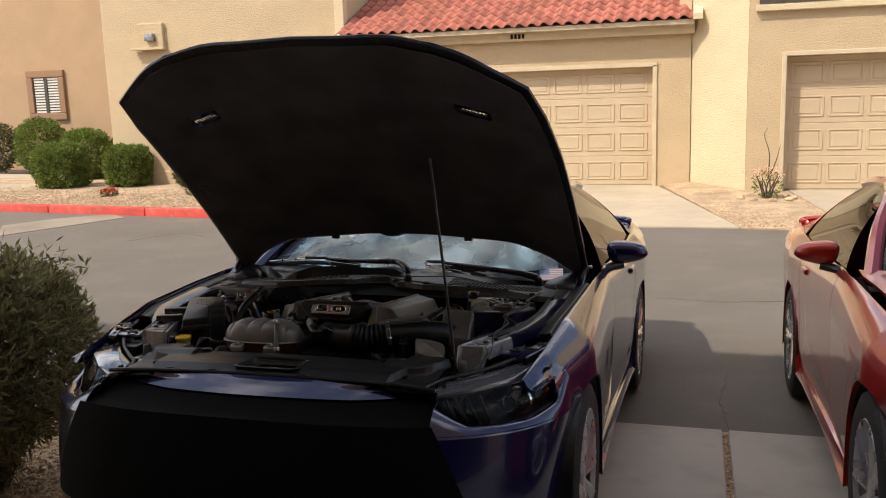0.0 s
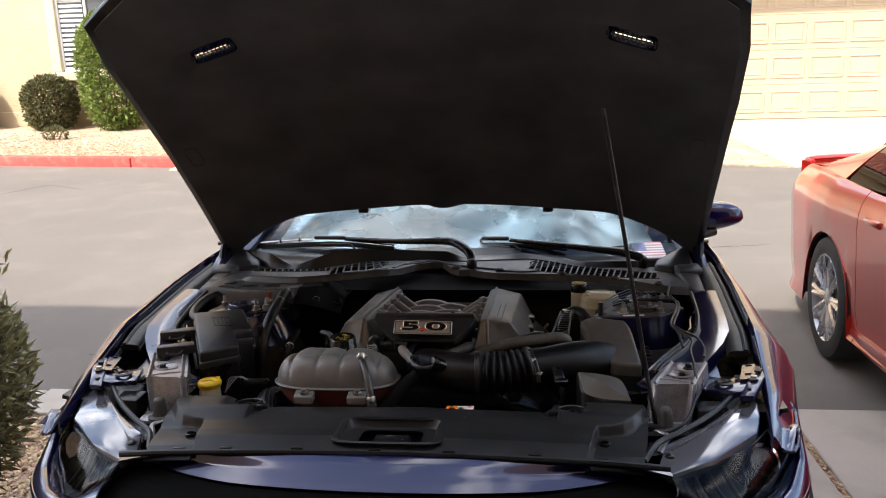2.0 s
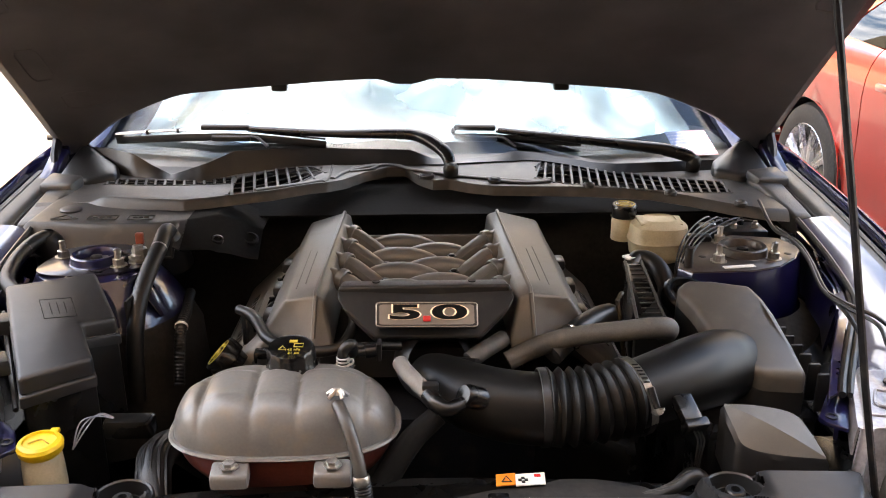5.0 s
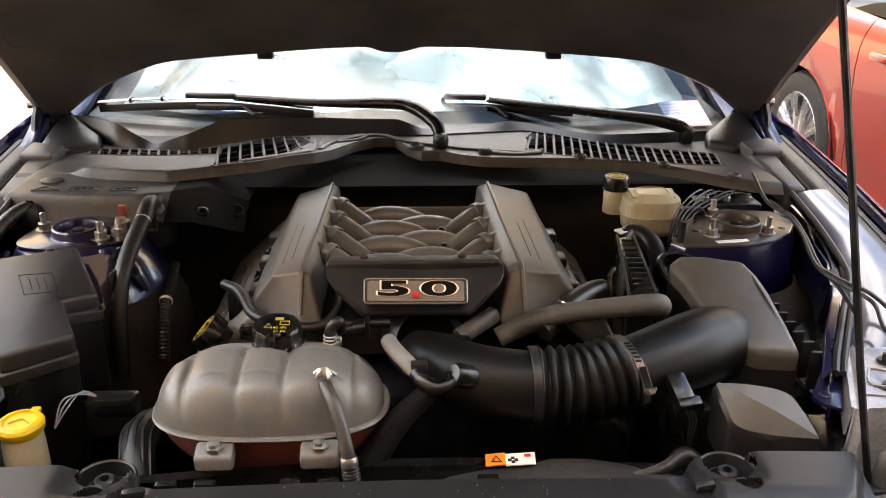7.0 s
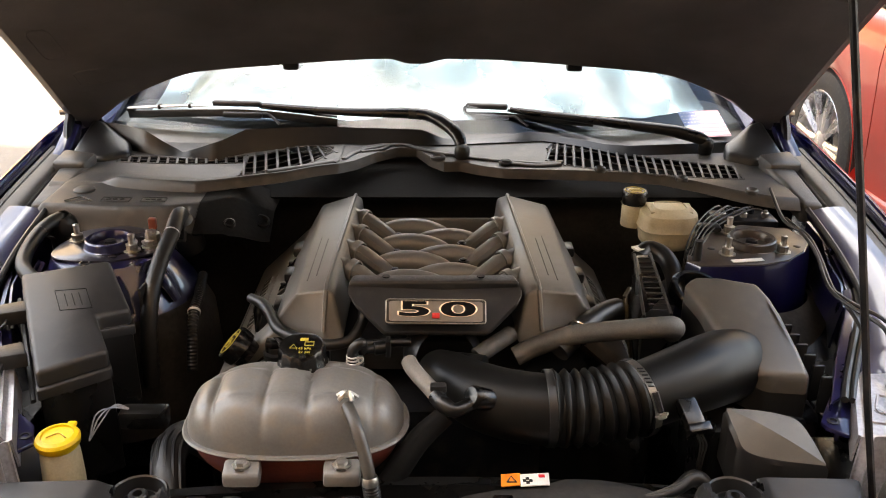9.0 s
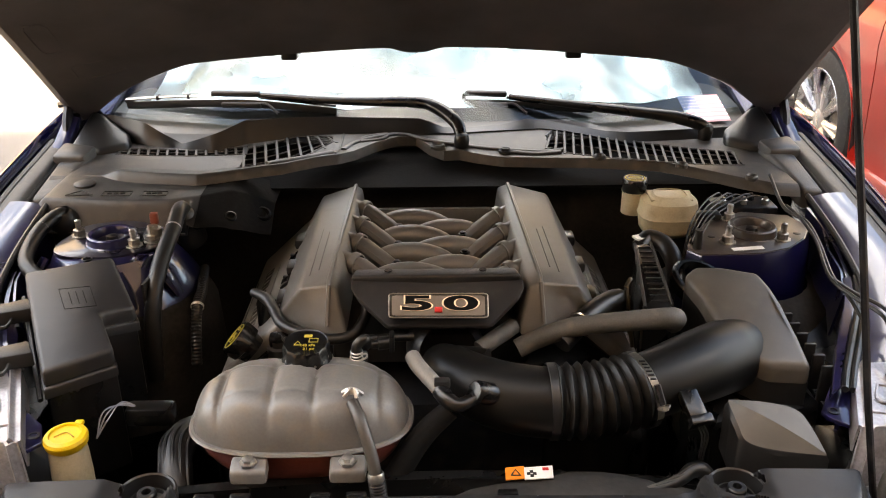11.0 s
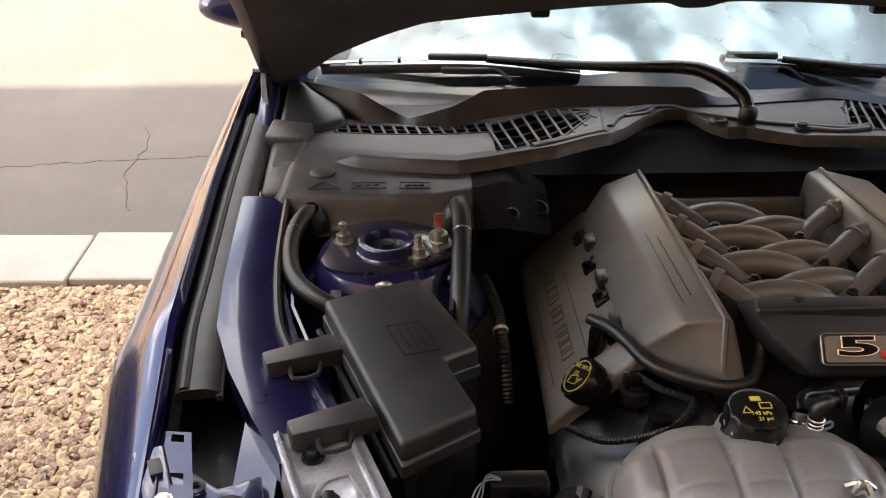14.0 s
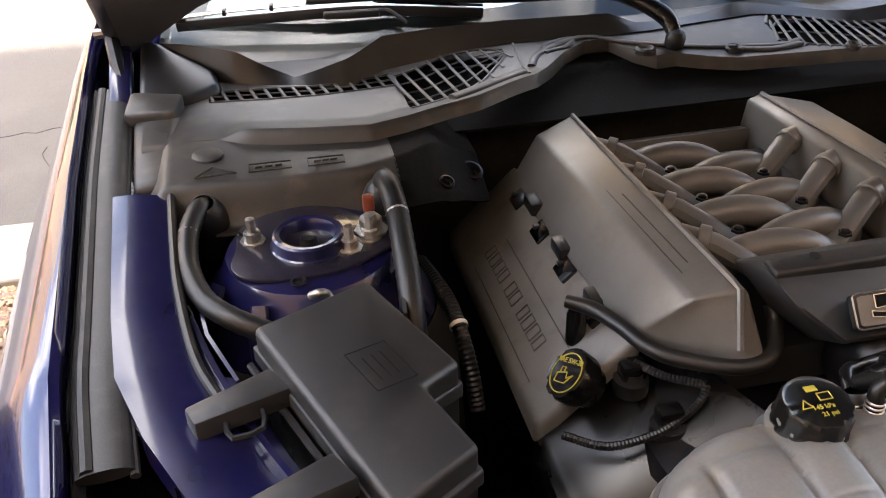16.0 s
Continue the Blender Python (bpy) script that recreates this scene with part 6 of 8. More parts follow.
# hinges
for side in (-1, 1):
    rod("hood_hinge", [(side * .812, 1.54, .945), (side * .822, 1.585, .985), (side * .826, 1.635, 1.03), (side * .80, 1.56, 1.075)], [.010, .011, .012, .010], DARKMETAL, C, "dark steel bonnet hinge", n=8)
    bm = shape()
    prism(bm, [(side * .835, 1.50, .950), (side * .835, 1.62, 1.0), (side * .80, 1.62, 1.0), (side * .80, 1.50, .945)], .02, .006)
    part("hinge_plate", bm, BLUE_IN, C)
    rod("hinge_bolt", [(side * .825, 1.640, 1.014), (side * .855, 1.640, 1.014)], [.006, .009], STEEL, C, n=8, smooth=0)
# bonnet tabs, edge seal and prop
for x in (-.30, .315):
    bm = shape()
    box(bm, hood_point(OPEN, x / .82, .0, .016), (.035, .022, .018), .005)
    part("rubber_buffer", bm, RUBBER, HOOD)
rod("hood_bracket", [hood_at(OPEN, x, d, .020) for x, d in ((.075, .135), (.095, .165), (.165, .165), (.185, .130))], .004, PLASTIC, HOOD, "black bracket at the hood edge", n=6, smooth=0)
for side in (-1, 1):
    for x, d, w, h in ((.755, .30, .022, .055), (.745, .52, .020, .045), (.70, .155, .05, .03)):
        bm = shape()
        tube(bm, [hood_at(OPEN, side * (x + w * a), d + h * b, .027) for a, b in ((-1, -.7), (-.7, -1), (.7, -1), (1, -.7), (1, .7), (.7, 1), (-.7, 1), (-1, .7), (-1, -.7))], .0026, n=6, smooth=0)
        part("frame_pocket", bm, FELT, HOOD, "pressed pocket of the inner frame")
PROP0, PROP1 = Vector((.560, .500, .792)), Vector((.446, .60, 1.48))
prop = rod("hood_prop", [PROP0 + Vector((.02, -.02, .0)), PROP0, PROP0.lerp(PROP1, .5), PROP1], .0048, DARKMETAL, C, "thin black bonnet prop rod", n=8, smooth=2)
bm = shape()
box(bm, PROP0 + Vector((.0, -.005, -.006)), (.05, .03, .02), .006)
part("prop_clip", bm, PLASTIC, prop)
rod("hood_cable", [(.671, 1.16, .935), (.679, 1.10, .93), (.667, 1.005, .93), (.637, .875, .925), (.650, .815, .92), (.672, .76, .915), (.660, .70, .905), (.655, .62, .90), (.655, .56, .85), (.62, .47, .815), (.58, .44, .80)], .0032, RUBBER, C, n=8)
rod("wiring_loom", [(.690, 1.30, .945), (.664, 1.15, .935), (.684, 1.09, .93), (.672, 1.0, .926), (.645, .88, .922), (.650, .82, .912), (.652, .76, .895)], .0035, RUBBER, C, n=8)
rod("wiring_loom", [(.637, .875, .925), (.66, .83, .918), (.69, .80, .91), (.70, .74, .900), (.69, .69, .892)], .0032, RUBBER, C, n=6)

# ---- radiator cover ----
def pan(x, y):
    return .835 - .012 * (x / .5) ** 2 - .06 * max(0, (.33 - y)) - .02 * max(0, (.30 - y) / .06)


bm = shape()


def cover_fn(u, v):
    f = u * 2 - 1
    back = ip(abs(f), [0, .55, .59, .61, .97, 1.0], [.482, .480, .496, .510, .514, .500])
    y = .258 + (back - .258) * v
    x = f * ip(y, [.22, .324, .40, .454, .511], [.505, .520, .532, .538, .548])
    z = pan(x, y)
    if v > .97:
        z -= .010
    line = ip(y, [.25, .393], [.404, .428])
    curve = ip(abs(x), [.42, .45, .483, .505, .522, .535, .545], [.391, .394, .405, .424, .454, .485, .515])
    soft_y = ip(abs(x), [.47, .505, .54], [.006, .014, .022])
    wing = smooth_step(line - .004, line + .004, abs(x)) * (1 - smooth_step(curve - soft_y, curve + soft_y, y))
    dish = math.exp(-(((abs(x) - .358) / .046) ** 6 + ((y - .490) / .040) ** 6)) * .010
    pad = smooth_step(-.004, .004, abs(x - .006) - ip(y, [.44, .50], [.341, .329]))
    z += .015 * pad * smooth_step(.385, .44, y) - .004 * (1 - pad) * smooth_step(.395, .485, y)
    return (x, y, z - .020 * wing - dish)


def cover_hole(u, v):
    x, y, z = cover_fn(u, v)
    if abs(x) < .098 and .275 < y < .392:
        return True
    for px, py, pr in ((-.362, .500, .031), (.378, .492, .031), (-.366, .456, .0155), (.386, .447, .0155)):
        if (x - px) ** 2 + (y - py) ** 2 < pr * pr:
            return True
    return False


sheet(bm, cover_fn, 380, 130, .004, cover_hole)
rc = part("radiator_cover", bm, COVER_R, C, "black plastic radiator cover with a latch well", sharp=28)
bm = shape()


def well(u, v):
    a = 2 * math.pi * u
    r = 1 / (abs(math.cos(a)) ** 8 + abs(math.sin(a)) ** 8) ** .125
    k = int(round(v * 5))
    f = (1.08, 1.03, .97, .90, .86, .62)[k]
    z = (-.001, .0015, .0005, -.014, -.018, -.019)[k]
    return (.106 * r * math.cos(a) * f, .333 + .064 * r * math.sin(a) * f, pan(0, .36) - .03 * (.36 - .333 - .064 * math.sin(a)) + z)


sheet(bm, well, 64, 5, .003)
part("latch_well", bm, COVER_R, rc, "moulded latch well")
bm = shape()
box(bm, (0, .330, .775), (.16, .11, .012), .003)
part("well_floor", bm, PLASTIC_S, rc)
latch = rod("latch", [(-.024, .335, .806), (-.014, .350, .811), (.004, .352, .811), (.016, .345, .808), (.026, .330, .812)], .0022, STEEL, rc, "thin steel bonnet latch")
bm = shape()
box(bm, (.0, .340, .803), (.075, .045, .020), .005)
part("latch_plate", bm, DARKMETAL, latch)
bm = shape()
box(bm, (-.030, .316, .806), (.005, .004, .008), .001)
part("latch_tip", bm, YELLOW, latch)
for side in (-1, 1):
    mx_, my_ = (-.362, .500) if side < 0 else (.378, .492)
    kx, ky = (-.366, .456) if side < 0 else (.386, .447)
    bm = shape()
    lathe(bm, [(.012, -.002), (.012, .005), (.009, .006), (.0072, -.004), (.0005, -.004)], (side * .440, .345, pan(.44, .345) - .019), n=20, close=False)
    part("clip", bm, PLASTIC_S, rc)
    bm = shape()
    lathe(bm, [(.0215, .0), (.0205, .0025), (.0175, .002), (.0155, -.010), (.008, -.012), (.0075, -.005), (.005, -.004), (.0005, -.005)], (kx, ky, pan(kx, ky) + .001), n=24, close=False)
    part("clip", bm, PLASTIC, rc, "recessed round clip")
    bm = shape()
    lathe(bm, [(.0045, -.011), (.0045, -.002), (.0005, -.001)], (kx, ky, pan(kx, ky)), n=8, close=False)
    part("clip_pin", bm, STEEL, rc)
    bm = shape()
    box(bm, (kx + side * -.050, ky + .002, pan(.4, .45) + .006), (.026, .012, .011), .004, Matrix.Rotation(radians(12), 3, "Z"))
    part("small_latch", bm, PLASTIC, rc)
    bm = shape()
    lathe(bm, [(.0375, -.010), (.0375, .004), (.0355, .006), (.0335, .004), (.0320, -.010), (.0300, -.016), (.013, -.018), (.012, .004), (.010, .006), (.006, .006), (.005, -.004), (.0005, -.004)], (mx_, my_, .8185), (0, -.04, 1), 32, close=False)
    part("radiator_mount", bm, PLASTIC, rc, "round rubber radiator mount with a hollow post")
    bm = shape()
    lathe(bm, [(.026, -.0155), (.026, -.010), (.0235, -.0095), (.0235, -.0155)], (mx_, my_, .8185), (0, -.04, 1), 24, close=False)
    part("mount_ring", bm, PLASTIC, rc)
for x in (-.43, -.33, -.18, -.02, .13, .30, .43):
    bm = shape()
    box(bm, (x, .262, pan(x, .262) + .001), (.026, .008, .006), .002)
    part("lip_tab", bm, PLASTIC, rc)
rod("lip_seal", [(-.56, .262, .795), (-.40, .258, .806), (0, .262, .812), (.40, .258, .806), (.56, .262, .795)], .007, RUBBER, C, "thin black lip seal", n=8)
rng = random.Random(41)
bm = shape()
for k in range(36):
    x, y = rng.uniform(-.33, .33), rng.uniform(.40, .474)
    box(bm, (x, y, pan(x, y) - .004 * smooth_step(.395, .485, y) + .0006), (rng.uniform(.0005, .0012), rng.uniform(.0005, .0010), .0005))
tagged(part("dust_specks", bm, WHITE, rc, "pale specks of dust", smooth=False), kind="stuff")
for x in (-.29, -.245, -.145, -.10, .09):
    bm = shape()
    box(bm, (x, .494, .815), (.026, .012, .012), .003)
    part("shroud_clip", bm, PLASTIC_S, C)

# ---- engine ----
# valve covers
# dark colour paints the shade along embossed lines and grooves of the grey parts
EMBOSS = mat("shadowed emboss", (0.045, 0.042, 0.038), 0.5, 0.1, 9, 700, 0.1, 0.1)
for s in (-1, 1):
    bm = shape()
    vc = [(s * .232, .880, .868), (s * .245, 1.34, .850), (s * .352, 1.33, .752), (s * .355, .876, .757)]
    prism(bm, vc, .030, .010, 3)
    vcov = part("valve_cover", bm, VALVE, C, "grey valve cover with an embossed row of small outlined shapes")
    n_v = Vector((s * .60, 0, .80))
    ax = Vector((s * .80, 0, -.60))

    def on(f, y, lift=.002):
        return Vector((s * .243, y, .861 - .035 * (y - .88))).lerp(Vector((s * .354, y, .757 - .01 * (y - .88))), f) + n_v * lift
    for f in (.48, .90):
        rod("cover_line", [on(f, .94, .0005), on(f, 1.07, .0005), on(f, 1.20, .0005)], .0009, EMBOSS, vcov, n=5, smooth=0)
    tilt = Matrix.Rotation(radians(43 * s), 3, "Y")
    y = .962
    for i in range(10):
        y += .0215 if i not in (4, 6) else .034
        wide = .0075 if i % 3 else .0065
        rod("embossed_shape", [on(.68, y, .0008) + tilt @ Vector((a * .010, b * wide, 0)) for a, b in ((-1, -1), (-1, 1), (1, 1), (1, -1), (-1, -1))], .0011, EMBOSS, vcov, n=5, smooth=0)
    for y in (.955, 1.055, 1.155, 1.255):
        bm = shape()
        box(bm, on(.16, y, -.002), (.026, .036, .016), .003, tilt)
        coil = part("ignition_coil", bm, PLASTIC_S, vcov)
        bm = shape()
        box(bm, on(.16, y + .010, .007), (.010, .008, .005), .001)
        part("lock_tab", bm, PLASTIC, coil)
    # front timing cover shoulder
    bm = shape()
    prism(bm, [(s * .20, .92, .845), (s * .36, .895, .735), (s * .355, .79, .715), (s * .33, .75, .70), (s * .22, .74, .75), (s * .12, .76, .82)], .20, .02, 2)
    part("timing_cover", bm, PLASTIC_S, C, "black timing cover")
bm = shape()
box(bm, (0, 1.05, .60), (.52, .60, .36), .03)
part("engine_block", bm, DARKMETAL, C)

# intake manifold
bm = shape()
prism(bm, [(-.160, .83, .855), (.160, .83, .855), (.165, 1.29, .855), (-.165, 1.29, .855)], .05, .01)
mani = part("intake_manifold", bm, COVER_P, C, "grey composite intake manifold with crossing runners")
for s in (-1, 1):
    # outer shell: narrow level top behind a raised rib, a flank that falls to the valve cover, a chamfered nose
    bm = shape()
    cx, dx, ex = (.160, .206, .252) if s < 0 else (.168, .227, .269)

    def rise(y):
        return -.031 * max(0, (y - .83) / .52)

    secs = []
    for y, yn in ((.83, 1), (.90, 0), (1.06, 0), (1.22, 0), (1.352, 0)):
        back = max(0, (y - 1.20) / .15)
        sec = ((.132, .872, -.028), (.147, .938, 0), (cx, .945, 0), (dx, .934, .005), (ex, .862, .052), (.150, .850, -.030))
        secs.append([bm.verts.new((s * (x + .012 * (y - .83) / .52 * (k in (3, 4)) - .007 * (y - .83) / .52 * (k in (1, 2))), y + o * yn - (.030 * back if k in (3, 4) else 0), z + rise(y) - .012 * back * (k == 4))) for k, (x, z, o) in enumerate(sec)])
    for a, b in zip(secs, secs[1:]):
        for k in range(6):
            bm.faces.new((a[k], a[(k + 1) % 6], b[(k + 1) % 6], b[k]))
    nose = bm.verts.new((s * (cx + .003), .802, .884))
    a = secs[0]
    bm.faces.new((a[2], a[3], a[4], nose))
    bm.faces.new((a[0], a[1], a[2], nose))
    bm.faces.new((a[4], a[5], nose))
    bm.faces.new((a[5], a[0], nose))
    bm.faces.new(secs[-1][::-1])
    bmesh.ops.recalc_face_normals(bm, faces=bm.faces)
    e = [e for e in bm.edges if e.calc_face_angle(0) > .22]
    bmesh.ops.bevel(bm, geom=e, offset=.006, segments=3, affect="EDGES", profile=.5)
    sh = part("manifold_shell", bm, MANI, mani, "smooth grey side shell", sharp=50)

    def crest(x, y):
        """Height of the shell's top at x."""
        return .945 - .011 * (x - cx) / (dx - cx) + rise(y)
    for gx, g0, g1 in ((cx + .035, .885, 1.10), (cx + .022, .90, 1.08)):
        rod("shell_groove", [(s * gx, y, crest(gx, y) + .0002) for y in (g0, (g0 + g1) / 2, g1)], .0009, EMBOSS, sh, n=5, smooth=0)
    rod("shell_edge", [(s * (cx + .003), .803, .886), (s * (cx - .001), .829, .944), (s * cx, .845, .9455), (s * (cx - .003), 1.08, .9315), (s * (cx - .007), 1.345, .9155)], .0038, MANI, sh, n=6, smooth=0)
    for y in (.97, 1.09, 1.21):
        bm = shape()
        box(bm, (s * (ex + .002), y, .850), (.022, .040, .020), .005)
        part("shell_foot", bm, PLASTIC, sh)
# runners: angled stubs from the shells, and crossing arches between them
for k in range(4):
    y = .912 + .094 * k
    for s in (-1, 1):
        off = .028 if s < 0 else -.012
        drop = .006 + .030 * (y - .83) / .52
        pts = [(s * .152, y + off + .040, .930 - drop), (s * .118, y + off + .019, .924 - drop), (s * .084, y + off - .003, .906 - drop), (s * .054, y + off - .022, .886 - drop)]
        bm = shape()
        tube(bm, pts, [.0165, .0165, .0160, .0155], n=10, smooth=0, flat=.85)
        rn = part("runner", bm, MANI, mani, sharp=32)
        bm = shape()
        lathe(bm, [(.0170, -.001), (.0195, 0), (.0195, .012), (.0170, .013)], Vector(pts[1]) + Vector((s * .016, .010, .003)), (-s * .034, -.021, -.006), 12, close=False)
        part("runner_collar", bm, MANI, rn)
        # disc-like scroll
        cx = -.032 if s < 0 else .030
        bm = shape()
        cy = y + (.050 if s < 0 else -.004)
        arc = []
        for i in range(11):
            a = math.pi * (0.02 + .96 * i / 10)
            arc.append((cx + .075 * math.cos(a) * (1 if s > 0 else -1), cy + .010 * math.cos(a), .862 - drop + .046 * math.sin(a)))
        tube(bm, arc, [.015] + [.0205] * 9 + [.015], n=12, smooth=2, flat=1.0)
        part("runner_arch", bm, MANI, mani)
        nut((s * .060, y + off - .03, .912 - drop), rn, .006, .006, material=DARKMETAL)
bm = shape()
prism(bm, [(-.13, 1.315, .876), (.14, 1.315, .876), (.13, 1.345, .865), (-.12, 1.345, .865)], .06, .012)
part("manifold_rear", bm, MANI, mani)

# front plate with badge
bm = shape()
prism(bm, [(-.122, .858, .954), (.132, .858, .954), (.137, .825, .957), (.139, .803, .950), (.130, .792, .934), (.088, .768, .900), (-.070, .769, .900), (-.112, .792, .934), (-.124, .804, .951), (-.125, .825, .957)], (0, .05, -.030), .005, 3)
plate = part("front_plate", bm, COVER_P, C, "dark front cover plate with a badge", sharp=20)
bm = shape()
prism(bm, [(-.120, .858, .9575), (.130, .858, .9575), (.136, .826, .9600), (-.124, .826, .9600)], .02, .005, 3)
part("plate_top", bm, COVER_P, plate)
for x in (-.068, .078):
    bm = shape()
    lathe(bm, [(.006, 0), (.006, .002), (.0005, .002)], (x, .846, .9585), n=8, close=False)
    part("plate_pin", bm, GREYPRINT, plate)
A0, A1 = Vector((-.066, .796, .943)), Vector((.082, .796, .941))
dn = Vector((0, -.030, -.037)).normalized()
hx = (A1 - A0).normalized()
nb = hx.cross(-dn).normalized()
if nb.y > 0:
    nb = -nb
bc = A0.lerp(A1, .5) + dn * .019 + nb * .010
bw, bh = .147, .036


def bpt(u, v, lift=0.0):
    return bc + hx * bw * u - dn * bh * v + nb * lift


bm = shape()
rr = [(.46, .5), (.49, .47), (.5, .42), (.5, -.42), (.49, -.47), (.46, -.5), (-.46, -.5), (-.49, -.47), (-.5, -.42), (-.5, .42), (-.49, .47), (-.46, .5)]
prism(bm, [bpt(u, v, .004) for u, v in rr], -nb * .008, .001)
badge = part("badge", bm, COVER_P, plate, "chrome framed badge reading 5.0")
rod("badge_rim", [bpt(u, v, .005) for u, v in rr + rr[:1]], .0010, STEEL, badge, n=6, smooth=0)
bm = shape()
prism(bm, [bpt(u * .94, v * .84, .0052) for u, v in rr], -nb * .001)
part("badge_field", bm, mat("brushed badge grey", (.20, .19, .175), .42, .4, 9, 700, .1, .1), badge)
bmx = Matrix((hx, -dn, nb)).transposed().to_4x4()
for tx, u, size, wd in (("5", -.215, .030, 3.35), ("0", .225, .030, 3.5)):
    edge = words("digit_edge", tx, size, Matrix.Translation(bpt(u, .06, .0062)) @ bmx, CHROME, badge, .0008, wide=wd, label="bright digit edge", bold=.0015)
    words("digit", tx, size, Matrix.Translation(bpt(u, .06, .0078)) @ bmx, PAD_B, edge, .0008, wide=wd, label="raised black digit", bold=.0007)
bm = shape()
box(bm, bpt(.0, -.19, .0072), (.0115, .003, .0085), .001, Matrix((hx, nb, -dn)).transposed())
part("point", bm, REDPRINT, badge, "red point")

# crankcase breather hose at the passenger bank
rod("breather_hose", [(-.301, .946, .874), (-.276, .924, .873), (-.258, .888, .872), (-.242, .850, .869), (-.217, .826, .867), (-.162, .798, .867), (-.124, .806, .870), (-.106, .835, .885), (-.104, .850, .90)], [.0078, .0095, .0088, .0088, .0088, .0088, .0088, .0088, .0088], RUBBER, C, "black rubber breather hose", n=12)
bm = shape()
lathe(bm, [(.012, -.03), (.012, .010), (.010, .014), (.010, .022)], (-.286, .948, .842), n=14, close=False)
part("hose_port", bm, PLASTIC_S, C)

# oil filler cap
OC, OA = Vector((-.309, .876, .816)), Vector((-.72, .02, .68)).normalized()
bm = shape()
prof = [(.024, -.020), (.026, -.006), (.0305, -.004), (.0315, .004), (.0315, .016), (.0295, .020), (.027, .019), (.0005, .019)]
lathe(bm, prof, OC, OA, 28, close=False)
for v in bm.verts:
    d = v.co - OC
    h = d.dot(OA)
    if h > -.002 and (d - OA * h).length > .0295:
        a = math.atan2((d - OA * h).x, (d - OA * h).y)
        v.co -= (d - OA * h).normalized() * (.0035 if math.sin(a * 6) > .2 else 0)
oil = part("oil_cap", bm, PLASTIC_S, C, "black oil filler cap with yellow print")
q = Vector((0, 0, 1)).rotation_difference(OA)
om = Matrix.Translation(OC + OA * .0195) @ q.to_matrix().to_4x4() @ Matrix.Rotation(radians(-60), 4, "Z")


def ring_of(m, r, w, n=28):
    t = shape()
    tube(t, [m @ Vector((r * math.cos(2 * math.pi * i / n), r * math.sin(2 * math.pi * i / n), .0004)) for i in range(n + 1)], w, n=4, smooth=0)
    return t


part("print_ring", ring_of(om, .0235, .0009), YPRINT, oil)
words("print", "SAE 5W-20", .0085, om @ Matrix.Translation((0, .014, .0006)), YPRINT, oil)
rod("print_can", [om @ Vector(p) for p in ((-.013, -.002, .0006), (-.013, -.012, .0006), (.004, -.012, .0006), (.013, -.001, .0006), (.004, -.006, .0006), (.002, .001, .0006), (-.013, -.002, .0006))], .0009, YPRINT, oil, n=4, smooth=0)
rod("print_handle", [om @ Vector(p) for p in ((-.009, .0, .0006), (-.009, .006, .0006), (-.003, .006, .0006), (-.003, .001, .0006))], .0009, YPRINT, oil, n=4, smooth=0)

# front sensors and looms below the oil cap
for pts in ([(-.248, .868, .836), (-.227, .843, .834), (-.205, .828, .833), (-.186, .818, .832)], [(-.186, .818, .832), (-.192, .812, .820), (-.211, .808, .803), (-.248, .801, .790), (-.300, .804, .782), (-.341, .832, .782)]):
    rod("sensor_loom", pts, .0042, RUBBER, C, n=8, ribs=.0010, pitch=.004)
for p in ((-.250, .866, .828), (-.226, .815, .800)):
    bm = shape()
    box(bm, p, (.030, .022, .022), .005)
    cn = part("connector", bm, PLASTIC_S, C)
    bm = shape()
    lathe(bm, [(.020, -.03), (.020, -.012), (.014, -.010), (.014, .0)], p, n=14, close=False)
    part("sensor_base", bm, PLASTIC, cn)

# ---- coolant tank ----
SEAM_Z = .849
GROOVES = (-.281, -.214, -.158, -.075)


def tank_r(a):
    """Half-extent of the tank's outline at the angle a."""
    e = 2.6
    return 1 / (abs(math.cos(a)) ** e + abs(math.sin(a)) ** e) ** (1 / e)


def tank_top(u, v):
    a = 2 * math.pi * u
    r = tank_r(a) * math.sin(v * math.pi / 2) ** .75
    x, y = .144 * r * math.cos(a), .083 * r * math.sin(a)
    px = -.180 + x
    across = max(0.0, 1 - (abs(x + .004) / .168) ** 3) ** .5
    along = max(0.0, 1 - (abs(y) / .104) ** 3) ** .5
    h = .075 * across * along * max(0.0, 1 - math.sin(v * math.pi / 2) ** 6) ** .42
    h -= .0075 * smooth_step(.012, .030, y) * across
    cut = sum(math.exp(-((px - gx) / .0042) ** 2) for gx in GROOVES)
    swell = .0062 * sum(math.exp(-((px - gx) / .020) ** 2) for gx in GROOVES)
    h -= (.0062 * cut + swell) * along * (1 - .75 * smooth_step(.010, .034, y))
    h -= .0012 * math.exp(-((y + .040) / .0028) ** 2) * (1 - min(1, cut))
    return (px, .622 + y, SEAM_Z + max(0.0, h))


bm = shape()
sheet(bm, tank_top, 200, 60)
bmesh.ops.remove_doubles(bm, verts=bm.verts, dist=.0003)
tank = part("coolant_tank", bm, TANK, C, "milky grey lobed coolant tank with a black cap", sharp=80)
bm = shape()
sheet(bm, lambda u, v: (-.180 + .141 * tank_r(2 * math.pi * u) * math.cos(2 * math.pi * u) * (1 - .25 * v * v), .622 + .080 * tank_r(2 * math.pi * u) * math.sin(2 * math.pi * u) * (1 - .25 * v * v), SEAM_Z - .002 - .060 * v), 60, 8)
part("tank_lower", bm, COOLANT, tank, "lower half with red coolant showing through")
